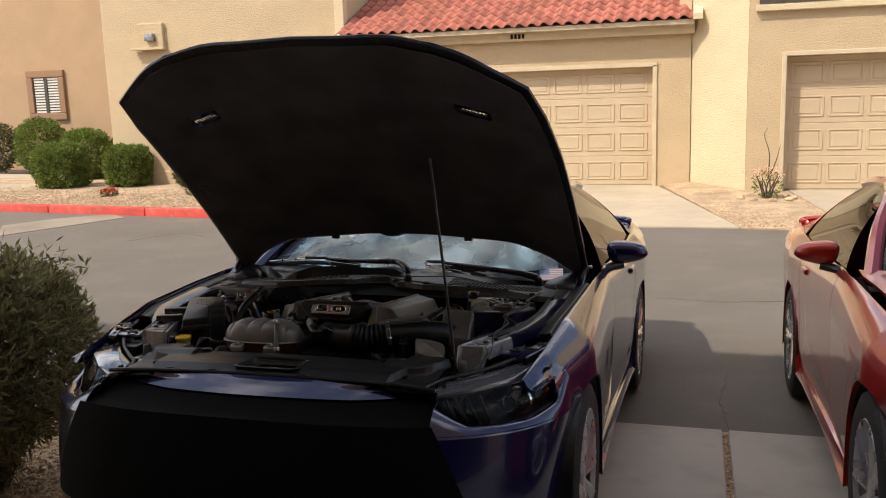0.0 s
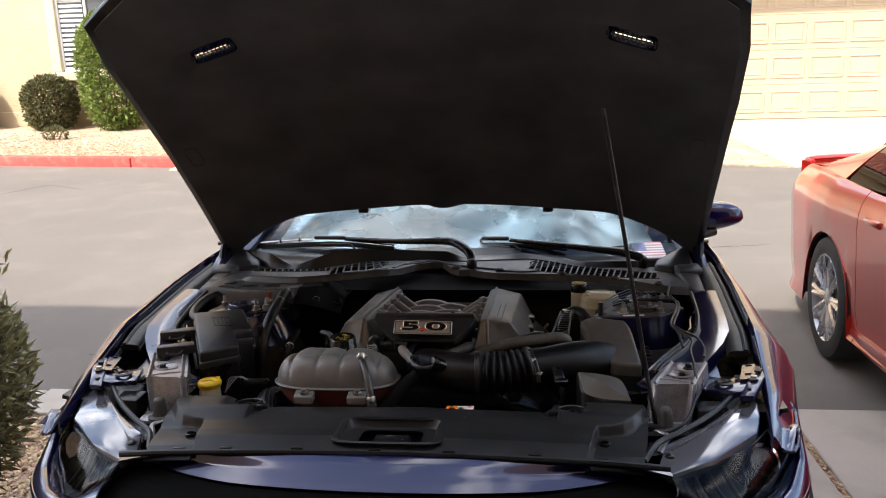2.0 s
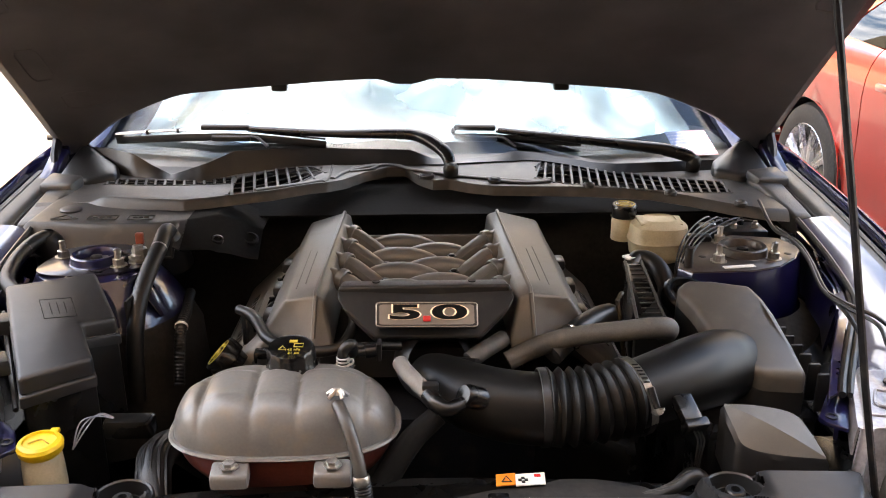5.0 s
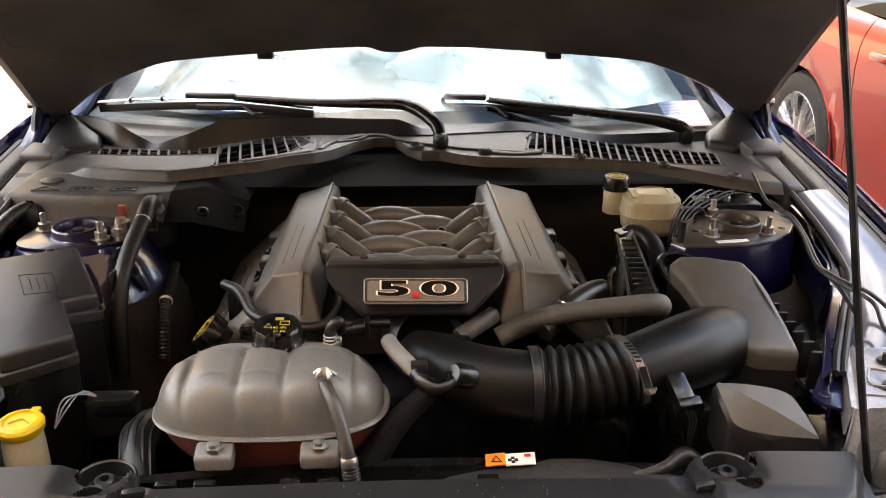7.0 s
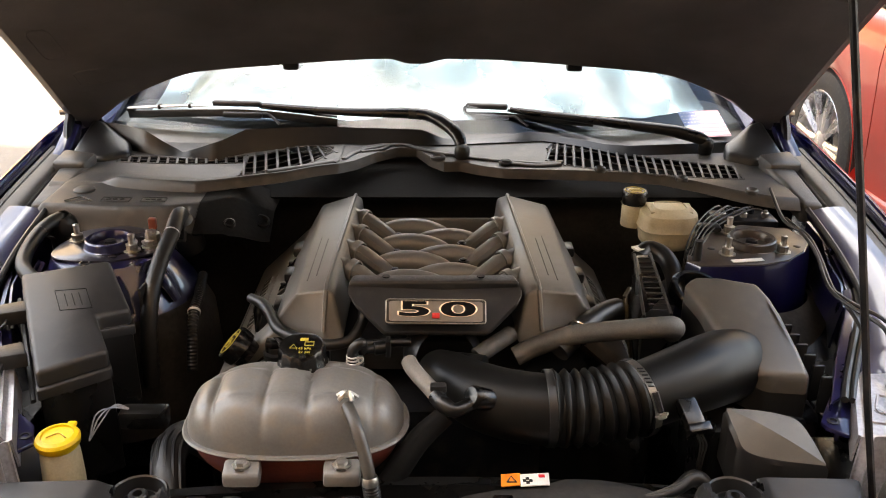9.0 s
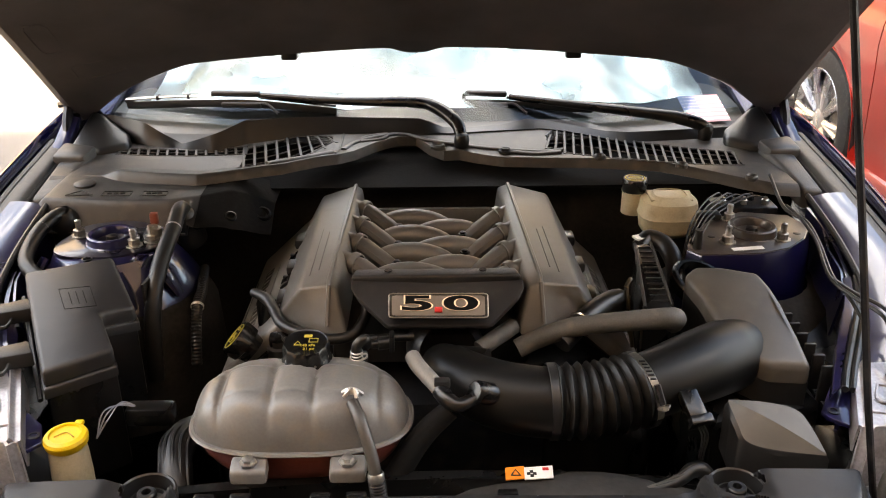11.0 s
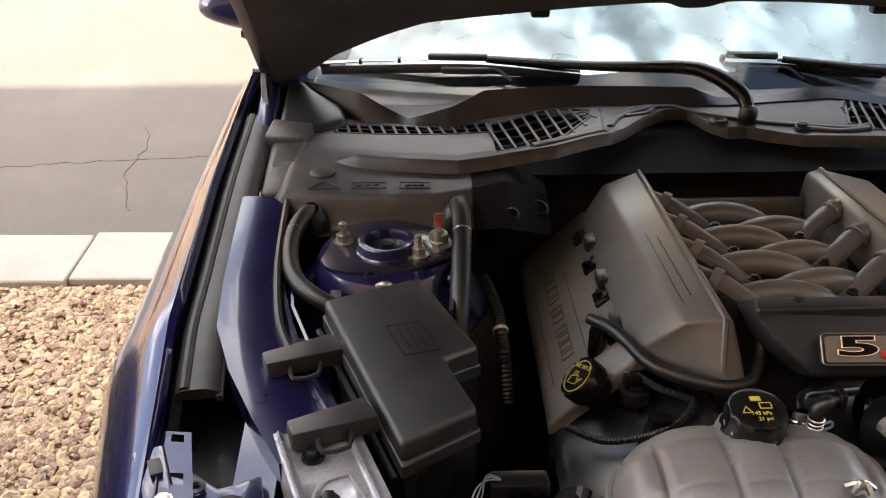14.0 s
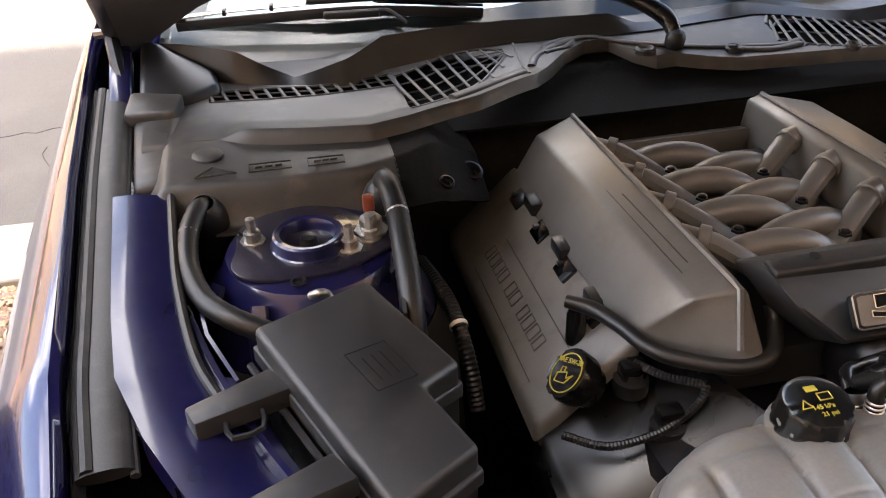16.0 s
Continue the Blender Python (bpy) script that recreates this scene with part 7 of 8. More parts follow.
seam = [Vector((-.180 + .147 * tank_r(2 * math.pi * i / 60) * math.cos(2 * math.pi * i / 60), .622 + .086 * tank_r(2 * math.pi * i / 60) * math.sin(2 * math.pi * i / 60), SEAM_Z)) for i in range(61)]
rod("tank_seam", seam, .0045, TANK, tank, n=6, smooth=0, flat=.7)
TC = Vector((-.175, .668, .902))
bm = shape()
lathe(bm, [(.044, -.020), (.039, -.008), (.0375, .004), (.032, .008), (.031, .020)], TC, (0, -.12, 1), 24, close=False)
part("tank_neck", bm, TANK, tank)
bm = shape()
NB = 40
capp = [(.031, .006), (.0345, .010), (.0345, .014), (.0325, .017), (.0325, .034), (.0298, .039), (.027, .0370), (.0005, .0370)]
lathe(bm, capp, TC, (0, -.12, 1), NB, close=False)
for v in bm.verts:
    d = v.co - TC
    if d.xy.length > .0295 and d.z > .010:
        if int((math.atan2(d.y, d.x) + math.pi) / (2 * math.pi) * NB) % 3 == 0:
            v.co.x, v.co.y = TC.x + d.x * .94, TC.y + d.y * .94
tcap = part("tank_cap", bm, PLASTIC_S, tank, "black ribbed cap with yellow print")
tm = Matrix.Translation(TC + Vector((0, -.0044, .0367))) @ Matrix.Rotation(radians(6.8), 4, "X")
words("print", "145 kPa", .0066, tm @ Matrix.Translation((.003, -.005, .0006)), YPRINT, tcap)
words("print", "21 psi", .0066, tm @ Matrix.Translation((.005, -.013, .0006)), YPRINT, tcap)
rod("print_triangle", [tm @ Vector(p) for p in ((-.016, -.004, .0006), (-.006, -.004, .0006), (-.011, .005, .0006), (-.016, -.004, .0006))], .0007, YPRINT, tcap, n=4, smooth=0)
rod("print_book", [tm @ Vector(p) for p in ((.004, .002, .0006), (.016, .002, .0006), (.016, .010, .0006), (.004, .010, .0006), (.004, .002, .0006))], .0008, YPRINT, tcap, n=4, smooth=0)
bm = shape()
box(bm, tm @ Vector((.002, .016, .0006)), (.011, .007, .0008))
part("print_block", bm, YPRINT, tcap, smooth=False)
for x in (-.238, -.112):
    bm = shape()
    prism(bm, [(x - .0235, .540, .848), (x + .0235, .540, .848), (x + .0235, .514, .839), (x - .0235, .514, .839)], .017, .005)
    lug = part("tank_lug", bm, TANK, tank, "moulded mounting lug")
    nut((x, .527, .8445), lug, .0078, .008)
# overflow spout, hose and spring clamp on the tank
rod("overflow_hose", [(-.106, .566, .908), (-.094, .540, .896), (-.082, .518, .868), (-.076, .506, .842), (-.072, .502, .80)], .0085, mat("aged overflow hose", (.055, .050, .044), .38, 0, 14, 300, .15, .1), tank, "rubber overflow hose", n=10)
rod("braided_sleeve", [(-.0757, .505, .842), (-.073, .502, .82), (-.070, .500, .79)], .0105, RUBBER, tank, "braided black sleeve", n=12, ribs=.0009, pitch=.004)
bm = shape()
lathe(bm, [(.0095, 0), (.0105, .002), (.0105, .010), (.0095, .012)], (-.0755, .503, .846), (0.1, -.2, -1), 12, close=False)
part("hose_clamp", bm, STEEL, tank)
bm = shape()
for a in range(5):
    an = a * 1.3
    tube(bm, [(-.106 + .014 * math.cos(an), .566 + .010 * math.sin(an), .920), (-.106 + .004 * math.cos(an + 1), .566, .928), (-.106 - .008 * math.sin(an), .562, .922)], .0028, n=5, smooth=3)
part("spring_clip", bm, STEEL, tank, "bright spring clip")
rod("vent_pipe", [(-.106, .706, .902), (-.102, .720, .906), (-.092, .730, .906), (-.064, .736, .904), (-.030, .745, .900)], .0065, PLASTIC_S, C, "black vent pipe", n=10)
bm = shape()
lathe(bm, [(.0115, -.020), (.0125, -.012), (.0125, .010), (.0105, .014)], (-.107, .695, .892), (.1, .5, 1), 14, close=False)
coup = part("pipe_coupler", bm, RUBBER, C, "small black pipe coupler with wire clips")
for k in (-.008, .004):
    rod("wire_clip", [Vector((-.107, .695, .892)) + Vector((.1, .5, 1)).normalized() * k + Vector((.0135 * math.cos(a), .0135 * math.sin(a), -.0135 * (.1 * math.cos(a) + .5 * math.sin(a)))) for a in [i * .52 for i in range(11)]], .0012, CHROME, coup, n=5, smooth=0)

# ---- air intake ----
INTAKE_P = mat("matt black intake plastic", (0.0060, 0.0059, 0.0057), 0.38, 0, 12, 700, 0.2, 0.15, depth=0.0006, spec=0.22)


def duct(name, pts, r, material, label, parent, **kw):
    return rod(name, pts, r, material, parent, label, **kw)


intake = duct("intake_tube", [(.012, .745, .850), (.028, .705, .862), (.070, .660, .862), (.120, .637, .860), (.185, .625, .860)], [.034, .040, .047, .049, .049], INTAKE_P, "smooth black air intake tube", C, n=24)
duct("bellows", [(.158, .626, .864), (.220, .629, .864), (.284, .645, .870)], .0455, INTAKE_P, "ribbed rubber bellows", intake, n=24, ribs=.0085, pitch=.0150)
for p, d, r in (((.282, .643, .869), (.9, .35, .12), .0535), ((.160, .626, .864), (1, .02, .02), .0515)):
    bm = shape()
    lathe(bm, [(r, -.006), (r + .0015, -.005), (r + .0015, .005), (r, .006)], p, d, 26, close=False)
    cl = part("hose_clamp", bm, DARKMETAL if r > .053 else PLASTIC, intake, "dark band clamp with a bright spring" if r > .053 else "")
    if r > .053:
        cd = Vector(d).normalized()
        side_v = cd.cross(Vector((0, 0, 1))).normalized()
        up_v = side_v.cross(cd)
        bm = shape()
        arc = [Vector(p) + (side_v * math.cos(a) + up_v * math.sin(a)) * (r + .0022) for a in [radians(-15 + 7.5 * i) for i in range(17)]]
        vs = [[bm.verts.new(q + cd * w) for w in (-.0055, .0055)] for q in arc]
        for a, b in zip(vs, vs[1:]):
            bm.faces.new((a[0], b[0], b[1], a[1]))
        bmesh.ops.solidify(bm, geom=bm.faces[:], thickness=.0012)
        part("clamp_band", bm, STEEL, cl, "bright steel band")
        q = Vector(p) + (side_v * math.cos(radians(28)) + up_v * math.sin(radians(28))) * (r + .006)
        tan = -side_v * math.sin(radians(28)) + up_v * math.cos(radians(28))
        bm = shape()
        tube(bm, [q - tan * .016, q + tan * .012], .0042, n=8, smooth=0, ribs=.0004, pitch=.003)
        part("worm_housing", bm, DARKMETAL, cl)
        nut(q - tan * .018, cl, .0062, .006, -tan)
        for k in range(6):
            bm = shape()
            a = radians(48 + 6 * k)
            box(bm, Vector(p) + (side_v * math.cos(a) + up_v * math.sin(a)) * (r + .0030), (.008, .0022, .0012))
            part("band_slot", bm, GREYPRINT, cl, smooth=False)
bm = shape()
lathe(bm, [(.016, -.01), (.016, .022), (.013, .026), (.0005, .027)], (.072, .614, .886), (-.75, -.45, .45), 18, close=False)
part("resonator_boss", bm, PLASTIC_S, intake)
rod("resonator", [(0.020, 0.600, 0.871), (-0.017, 0.585, 0.840), (-0.056, 0.560, 0.789), (-0.103, 0.530, 0.728)], [.014, .016, .017, .017], PAD_B, C, "black lower radiator hose", n=14)
# breather with grey hose near the throttle
rod("grey_hose", [(-.030, .676, .908), (-.022, .655, .906), (.000, .622, .898), (.010, .608, .893)], .0110, mat("pale grey hose", (.20, .187, .168), .55, 0, 16, 400, .15, .15), C, "pale grey short hose", n=12)
rod("quick_coupler", [(.008, .612, .894), (.018, .596, .889), (.032, .588, .886), (.052, .600, .888)], [.0125, .0115, .0095, .009], PLASTIC_S, C, "black quick coupler", n=12)
bm = shape()
box(bm, (.010, .614, .904), (.022, .014, .012), .003)
part("coupler_clip", bm, PLASTIC, C)
# heater hose across to the air box
rod("heater_hose", [(.130, .790, .850), (.160, .795, .864), (.215, .788, .888), (.300, .775, .905), (.345, .768, .912), (.366, .780, .905), (.370, .800, .885)], [.0150, .0155, .0155, .0155, .0165, .0165, .015], HOSE_G, C, "dusty grey heater hose", n=14)
rod("black_hose", [(.195, .785, .862), (.218, .806, .874), (.267, .862, .880), (.305, .898, .876), (.318, .915, .85)], .0185, RUBBER, C, "black bent hose", n=14)
bm = shape()
for p in ((.214, .802, .873), (.224, .813, .8745), (.234, .825, .876)):
    lathe(bm, [(.021, -.002), (.022, .0), (.021, .002)], p, (.6, .7, .4), 14, close=False)
part("spring_clamp", bm, CHROME, C)
for k in range(6):
    bm = shape()
    f = .35 + .055 * k
    q = Vector((.218, .806, .874)).lerp(Vector((.305, .898, .876)), f)
    box(bm, q + Vector((-.009, -.004, .0155)), (.0035, .010 - .003 * (k % 2), .0010), 0, Matrix.Rotation(radians(-42), 3, "Z") @ Matrix.Rotation(radians(-30), 3, "Y"))
    part("hose_print", bm, WHITE, C, smooth=False)
rod("coolant_pipe", [(.070, .770, .862), (.092, .785, .870), (.125, .815, .876)], .0135, HOSE_G, C, n=12)
rod("throttle_hose", [(.000, .770, .850), (.045, .755, .858), (.080, .740, .862)], .017, PLASTIC_S, C, n=12)
bm = shape()
lathe(bm, [(.058, -.05), (.060, .0), (.052, .02), (.045, .03)], (.02, .79, .850), (.1, -.8, .3), 24, close=False)
part("throttle_body", bm, DARKMETAL, C, "dark throttle body")
# dipstick
rod("dipstick", [(.330, .875, .80), (.318, .885, .880), (.318, .900, .900), (.322, .895, .915), (.312, .885, .905)], .0035, mat("dull yellow handle", (.04, .03, .012), .5), C, "dull yellow dipstick handle", n=6)

# air box: tall lid that falls to the front, sky sheen in its paler colour; dark body, ribs
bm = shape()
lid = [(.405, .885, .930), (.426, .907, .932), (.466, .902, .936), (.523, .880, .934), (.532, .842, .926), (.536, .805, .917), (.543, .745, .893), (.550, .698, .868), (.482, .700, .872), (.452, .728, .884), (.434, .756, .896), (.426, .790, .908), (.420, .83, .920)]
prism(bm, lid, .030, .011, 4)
abox = part("air_box", bm, SHEEN_P, C, "satin black plastic air box, lid coloured paler for sky sheen, with its outlet duct", sharp=60)
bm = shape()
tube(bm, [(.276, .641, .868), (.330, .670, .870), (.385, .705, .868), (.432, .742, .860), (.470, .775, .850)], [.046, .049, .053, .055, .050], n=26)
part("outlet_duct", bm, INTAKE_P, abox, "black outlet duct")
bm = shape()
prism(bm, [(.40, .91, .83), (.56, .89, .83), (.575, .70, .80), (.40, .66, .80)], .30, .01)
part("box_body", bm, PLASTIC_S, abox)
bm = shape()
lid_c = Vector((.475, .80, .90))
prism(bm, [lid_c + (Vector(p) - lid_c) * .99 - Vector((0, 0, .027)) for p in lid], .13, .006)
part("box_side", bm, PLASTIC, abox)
for i in range(6):
    bm = shape()
    y = .70 + .032 * i
    box(bm, (.572, y, .838), (.018, .006, .06), .002)
    part("body_rib", bm, PLASTIC, abox)


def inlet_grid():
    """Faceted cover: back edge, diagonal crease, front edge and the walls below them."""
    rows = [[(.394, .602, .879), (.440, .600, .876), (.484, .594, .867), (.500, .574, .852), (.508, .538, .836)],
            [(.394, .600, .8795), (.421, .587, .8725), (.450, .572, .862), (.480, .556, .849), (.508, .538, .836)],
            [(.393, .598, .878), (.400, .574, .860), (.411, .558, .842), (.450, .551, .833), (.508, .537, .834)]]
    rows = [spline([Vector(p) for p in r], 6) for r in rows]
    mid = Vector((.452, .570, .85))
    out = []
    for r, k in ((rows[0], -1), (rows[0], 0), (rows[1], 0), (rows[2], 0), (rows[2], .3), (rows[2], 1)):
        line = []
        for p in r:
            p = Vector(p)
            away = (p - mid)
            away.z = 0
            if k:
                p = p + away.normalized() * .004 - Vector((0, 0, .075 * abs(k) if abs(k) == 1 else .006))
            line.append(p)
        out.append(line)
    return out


# bleed hose at the back of the tank and its quick connector
a, b, c = Vector((-0.107, 0.672, 0.914)), Vector((-0.097, 0.711, 0.906)), Vector((-0.060, 0.719, 0.907))
bleed = rod("bleed_hose", [a - Vector((0, 0, .018)), a, a + Vector((.001, .003, .014)), a + Vector((.012, .006, .022)), b], .0075, RUBBER, C, "short black bleed hose with a wire clamp", n=10)
rod("quick_connector", [b, b.lerp(c, .45), b.lerp(c, .46), c], [.0065, .0065, .0095, .0095], PLASTIC_S, bleed, n=12, smooth=0)
bm = shape()
box(bm, c, (.007, .022, .026), .002)
part("connector_flange", bm, PLASTIC_S, bleed)
for k in range(3):
    bm = shape()
    lathe(bm, [(.0082, 0), (.0092, .0008), (.0092, .0022), (.0082, .003)], a + Vector((0, 0, -.006 + .005 * k)), (0, 0, 1), 14, close=False)
    part("clamp_wire", bm, STEEL, bleed)
rod("clamp_ear", [a + Vector((.006, -.008, -.004)), a + Vector((.014, -.008, .001)), a + Vector((.013, -.007, .006)), a + Vector((.006, -.008, .005))], .0015, STEEL, bleed, n=6)
grid_rows = inlet_grid()
# inlet top is coloured paler than its walls for the sky it reflects
for nm, lo, hi, material in (("air_inlet", 3, 5, PLASTIC), ("inlet_top", 1, 3, SHEEN_P), ("inlet_back", 0, 1, PLASTIC)):
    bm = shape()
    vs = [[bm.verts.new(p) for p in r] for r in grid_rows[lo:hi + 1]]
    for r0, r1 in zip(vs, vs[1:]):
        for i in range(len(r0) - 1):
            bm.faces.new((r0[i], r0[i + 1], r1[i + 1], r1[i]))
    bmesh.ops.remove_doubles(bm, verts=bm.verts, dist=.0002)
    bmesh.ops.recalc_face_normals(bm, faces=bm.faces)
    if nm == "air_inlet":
        snork = part(nm, bm, material, C, "faceted black air inlet cover, dusty top coloured paler for sky sheen", sharp=30)
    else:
        part(nm, bm, material, snork, "faceted top with sky sheen in its colour" if nm == "inlet_top" else "", sharp=16)
tilt = Matrix.Rotation(radians(14), 3, "Z") @ Matrix.Rotation(radians(28), 3, "X")
bm = shape()
box(bm, (.347, .606, .868), (.026, .040, .018), .003, tilt)
maf = part("airflow_sensor", bm, PLASTIC_S, C, "black airflow sensor with a cable")
bm = shape()
box(bm, (.353, .584, .857), (.032, .013, .022), .002, tilt)
part("sensor_plug", bm, PLASTIC_S, maf)
bm = shape()
prism(bm, [(.335, .645, .874), (.358, .650, .876), (.366, .636, .873), (.340, .632, .872)], .003, .001)
part("sensor_tab", bm, HOSE_G, maf)
nut((.328, .624, .868), maf, .0055, .006, (-.3, -.6, .7))
for k in range(3):
    rod("lead", [(.350 + .004 * k, .578, .853), (.354 + .004 * k, .570, .842), (.352 + .003 * k, .566, .820), (.350 + .002 * k, .565, .77)], .0015, PAD_B, maf, n=5)
# upright module and hoses behind the air box
bm = shape()
prism(bm, [(.358, 1.030, .916), (.386, 1.038, .916), (.374, .828, .900), (.330, .822, .900)], .11, .004)
modu = part("control_module", bm, PLASTIC_S, C, "slim black ribbed control module")
for i in range(11):
    bm = shape()
    f = (i + .5) / 11
    box(bm, (.372 - .012 * f, 1.025 - .190 * f, .9165 - .0158 * f), (.020 + .012 * f, .0035, .003), .0008)
    part("module_fin", bm, PLASTIC, modu)
rod("module_edge", [(.387, 1.036, .917), (.375, .830, .901)], .0028, COVER_P, modu, n=6, smooth=0)
rod("module_edge", [(.358, 1.030, .917), (.331, .824, .901)], .0028, COVER_P, modu, n=6, smooth=0)
rod("bypass_hose", [(.375, 1.06, .895), (.395, 1.08, .905), (.42, 1.06, .90), (.43, 1.02, .88), (.425, .98, .85)], .0165, RUBBER, C, "black rubber bypass hose", n=12)
bm = shape()
box(bm, (.378, 1.070, .912), (.026, .020, .004), .001, Matrix.Rotation(radians(25), 3, "Z"))
part("hose_label", bm, WHITE, C, "small white printed label", smooth=False)
bm = shape()
lathe(bm, [(.048, -.02), (.050, .0), (.046, .004), (.040, .004), (.036, -.01)], (.455, .95, .885), (.2, -.3, .9), 24, close=False)
part("purge_valve", bm, PLASTIC_S, C)

# brake fluid reservoir
bm = shape()
sheet(bm, lambda u, v: (.478 + .058 * ip(v, [0, .12, .45, .5, .55, .85, 1], [.7, .93, 1, 1.04, 1, .95, .55]) * math.copysign(abs(math.cos(2 * math.pi * u)) ** .7, math.cos(2 * math.pi * u)),
                        1.262 + .050 * ip(v, [0, .12, .45, .5, .55, .85, 1], [.7, .93, 1, 1.04, 1, .95, .55]) * math.copysign(abs(math.sin(2 * math.pi * u)) ** .7, math.sin(2 * math.pi * u)), .838 + .085 * v), 36, 14, .002)
brake = part("brake_reservoir", bm, CREAM, C, "cream plastic brake fluid reservoir")
bm = shape()
prism(bm, [(.435, 1.235, .919), (.520, 1.235, .919), (.525, 1.285, .921), (.435, 1.290, .921)], .006, .003)
part("reservoir_top", bm, CREAM, brake)
bm = shape()
lathe(bm, [(.024, -.05), (.024, -.004), (.027, -.002)], (.416, 1.302, .917), n=22, close=False)
part("filler_neck", bm, CREAM, brake)
bm = shape()
lathe(bm, [(.024, -.004), (.0255, .0), (.0255, .020), (.0235, .024), (.0005, .024)], (.416, 1.302, .917), n=26, close=False)
bcap = part("reservoir_cap", bm, PLASTIC_S, brake, "black cap with a yellow warning ring")
part("print_ring", ring_of(Matrix.Translation((.416, 1.302, .941)), .0195, .0010), YPRINT, bcap)
for k in range(3):
    bm = shape()
    box(bm, (.416, 1.294 + .008 * k, .9414), (.027 - .005 * abs(k - 1), .0028, .0008))
    part("print_bar", bm, YPRINT, bcap, smooth=False)

# valve block and brake pipes on the driver side
bm = shape()
box(bm, (.615, 1.232, .884), (.125, .065, .06), .006)
absb = part("valve_block", bm, DARKMETAL, C, "valve block with steel brake pipes")
for i in range(5):
    bm = shape()
    lathe(bm, [(.007, 0), (.007, .008), (.0045, .010), (.0045, .014), (.0005, .014)], (.572 + .021 * i, 1.222 + .022 * (i % 2), .914), n=8, close=False)
    part("pipe_nut", bm, DARKMETAL if i % 2 else STEEL, absb)
    rod("brake_pipe", [(.572 + .021 * i, 1.222 + .022 * (i % 2), .926), (.560 + .016 * i, 1.222, .937 - .002 * i), (.515 + .008 * i, 1.17, .932 - .004 * i), (.468 + .004 * i, 1.085 - .006 * i, .920), (.440, 1.01, .88)], .0017, DARKMETAL if i % 2 else RUBBER, absb, n=6)
bm = shape()
box(bm, (.530, 1.170, .908), (.045, .03, .022), .006)
part("block_connector", bm, PLASTIC_S, absb)
rod("tower_post", [(.468, 1.025, .885), (.468, 1.025, .945)], [.009, .007], RUBBER, C, n=10, smooth=0)
bm = shape()
box(bm, (.556, 1.020, .9100), (.058, .012, .001), 0, Matrix.Rotation(radians(8), 3, "Z"))
part("white_label", bm, WHITE, C, "blank white label strip", smooth=False)

# ---- fuse box ----
EMBOSS2 = mat("embossed lid plastic", (0.012, 0.012, 0.012), 0.95, 0, 10, 900, 0.1, 0.1, spec=0.1)
bm = shape()
ft = [(-.648, .892, .943), (-.526, .948, .943), (-.455, .818, .918), (-.497, .788, .924), (-.460, .722, .900), (-.546, .672, .893)]
prism(bm, ft, .024, .007, 3)
fuse = part("fuse_box", bm, COVER_P, C, "black plastic fuse box with an embossed lid", sharp=30)
bm = shape()
cen = Vector((-.54, .80, .90))
prism(bm, [cen + (Vector(p) - cen) * .985 - Vector((0, 0, .022)) for p in ft], .18, .004)
part("fuse_body", bm, PLASTIC_S, fuse)
bm = shape()
prism(bm, [cen + (Vector(p) - cen) * 1.035 - Vector((0, 0, .027)) for p in ft], .016, .003)
part("lid_skirt", bm, COVER_P, fuse)
rod("lid_flange", [Vector(p) + Vector((-.008, -.002, -.045)) for p in (ft[0], ft[5])], .004, PLASTIC, fuse, n=6, smooth=0)
lc = Vector((-.534, .806, .9405))
lx, ly = Vector((.88, .40, -.10)).normalized(), Vector((-.45, .87, .19)).normalized()
lm = [lc + lx * a + ly * b for a, b in ((-.022, -.026), (.022, -.026), (.022, .026), (-.022, .026), (-.022, -.026))]
rod("embossed_frame", lm, .0006, EMBOSS2, fuse, n=4, smooth=0)
for a in (-.010, .0, .010):
    rod("embossed_bar", [lc + lx * a + ly * -.016, lc + lx * a + ly * .016], .0006, EMBOSS2, fuse, n=4, smooth=0)
for x0, y0, z0 in ((-.636, .858, .908), (-.590, .735, .902)):
    bm = shape()
    prism(bm, [(x0, y0 + .010, z0 + .002), (x0 - .083, y0 - .028, z0), (x0 - .073, y0 - .054, z0), (x0 + .020, y0 - .026, z0 + .002)], .022, .004)
    ar = part("fuse_arm", bm, COVER_P, fuse)
    rod("arm_clip", [(x0 - .046, y0 - .046, z0 - .012), (x0 - .040, y0 - .066, z0 - .014), (x0 - .012, y0 - .058, z0 - .014), (x0 - .012, y0 - .036, z0 - .012)], .003, RUBBER, ar, n=6, smooth=2)
for i in range(3):
    bm = shape()
    box(bm, (-.520 + .022 * i, .692 + .012 * i, .862), (.009, .008, .010), .002)
    part("fuse_latch", bm, PLASTIC_S, fuse)

# hoses on the passenger side
def bundle(name, pts, r, label):
    h = rod(name, pts, r, RUBBER, C, label, n=14, ribs=.0008, pitch=.014)
    bm = shape()
    p = Vector(pts[3])
    d = (Vector(pts[4]) - Vector(pts[2])).normalized()
    lathe(bm, [(r + .0002, -.002), (r + .001, 0), (r + .0002, .002)], p, d, 12, close=False)
    part("tape", bm, SUPPORT, h)
    return h


bundle("taped_cable", [(-.470, 1.215, .885), (-.469, 1.185, .930), (-.467, 1.150, .940), (-.466, 1.10, .928), (-.470, 1.03, .905), (-.474, .975, .870), (-.476, .94, .81), (-.476, .92, .72)], .0140, "taped black cable with a pale tie")
bundle("taped_cable", [(-.690, 1.225, .875), (-.696, 1.200, .916), (-.706, 1.175, .923), (-.717, 1.133, .917), (-.717, 1.073, .908), (-.701, 1.012, .903), (-.672, .975, .898), (-.635, .955, .885), (-.60, .94, .86)], .0125, "taped black cable")
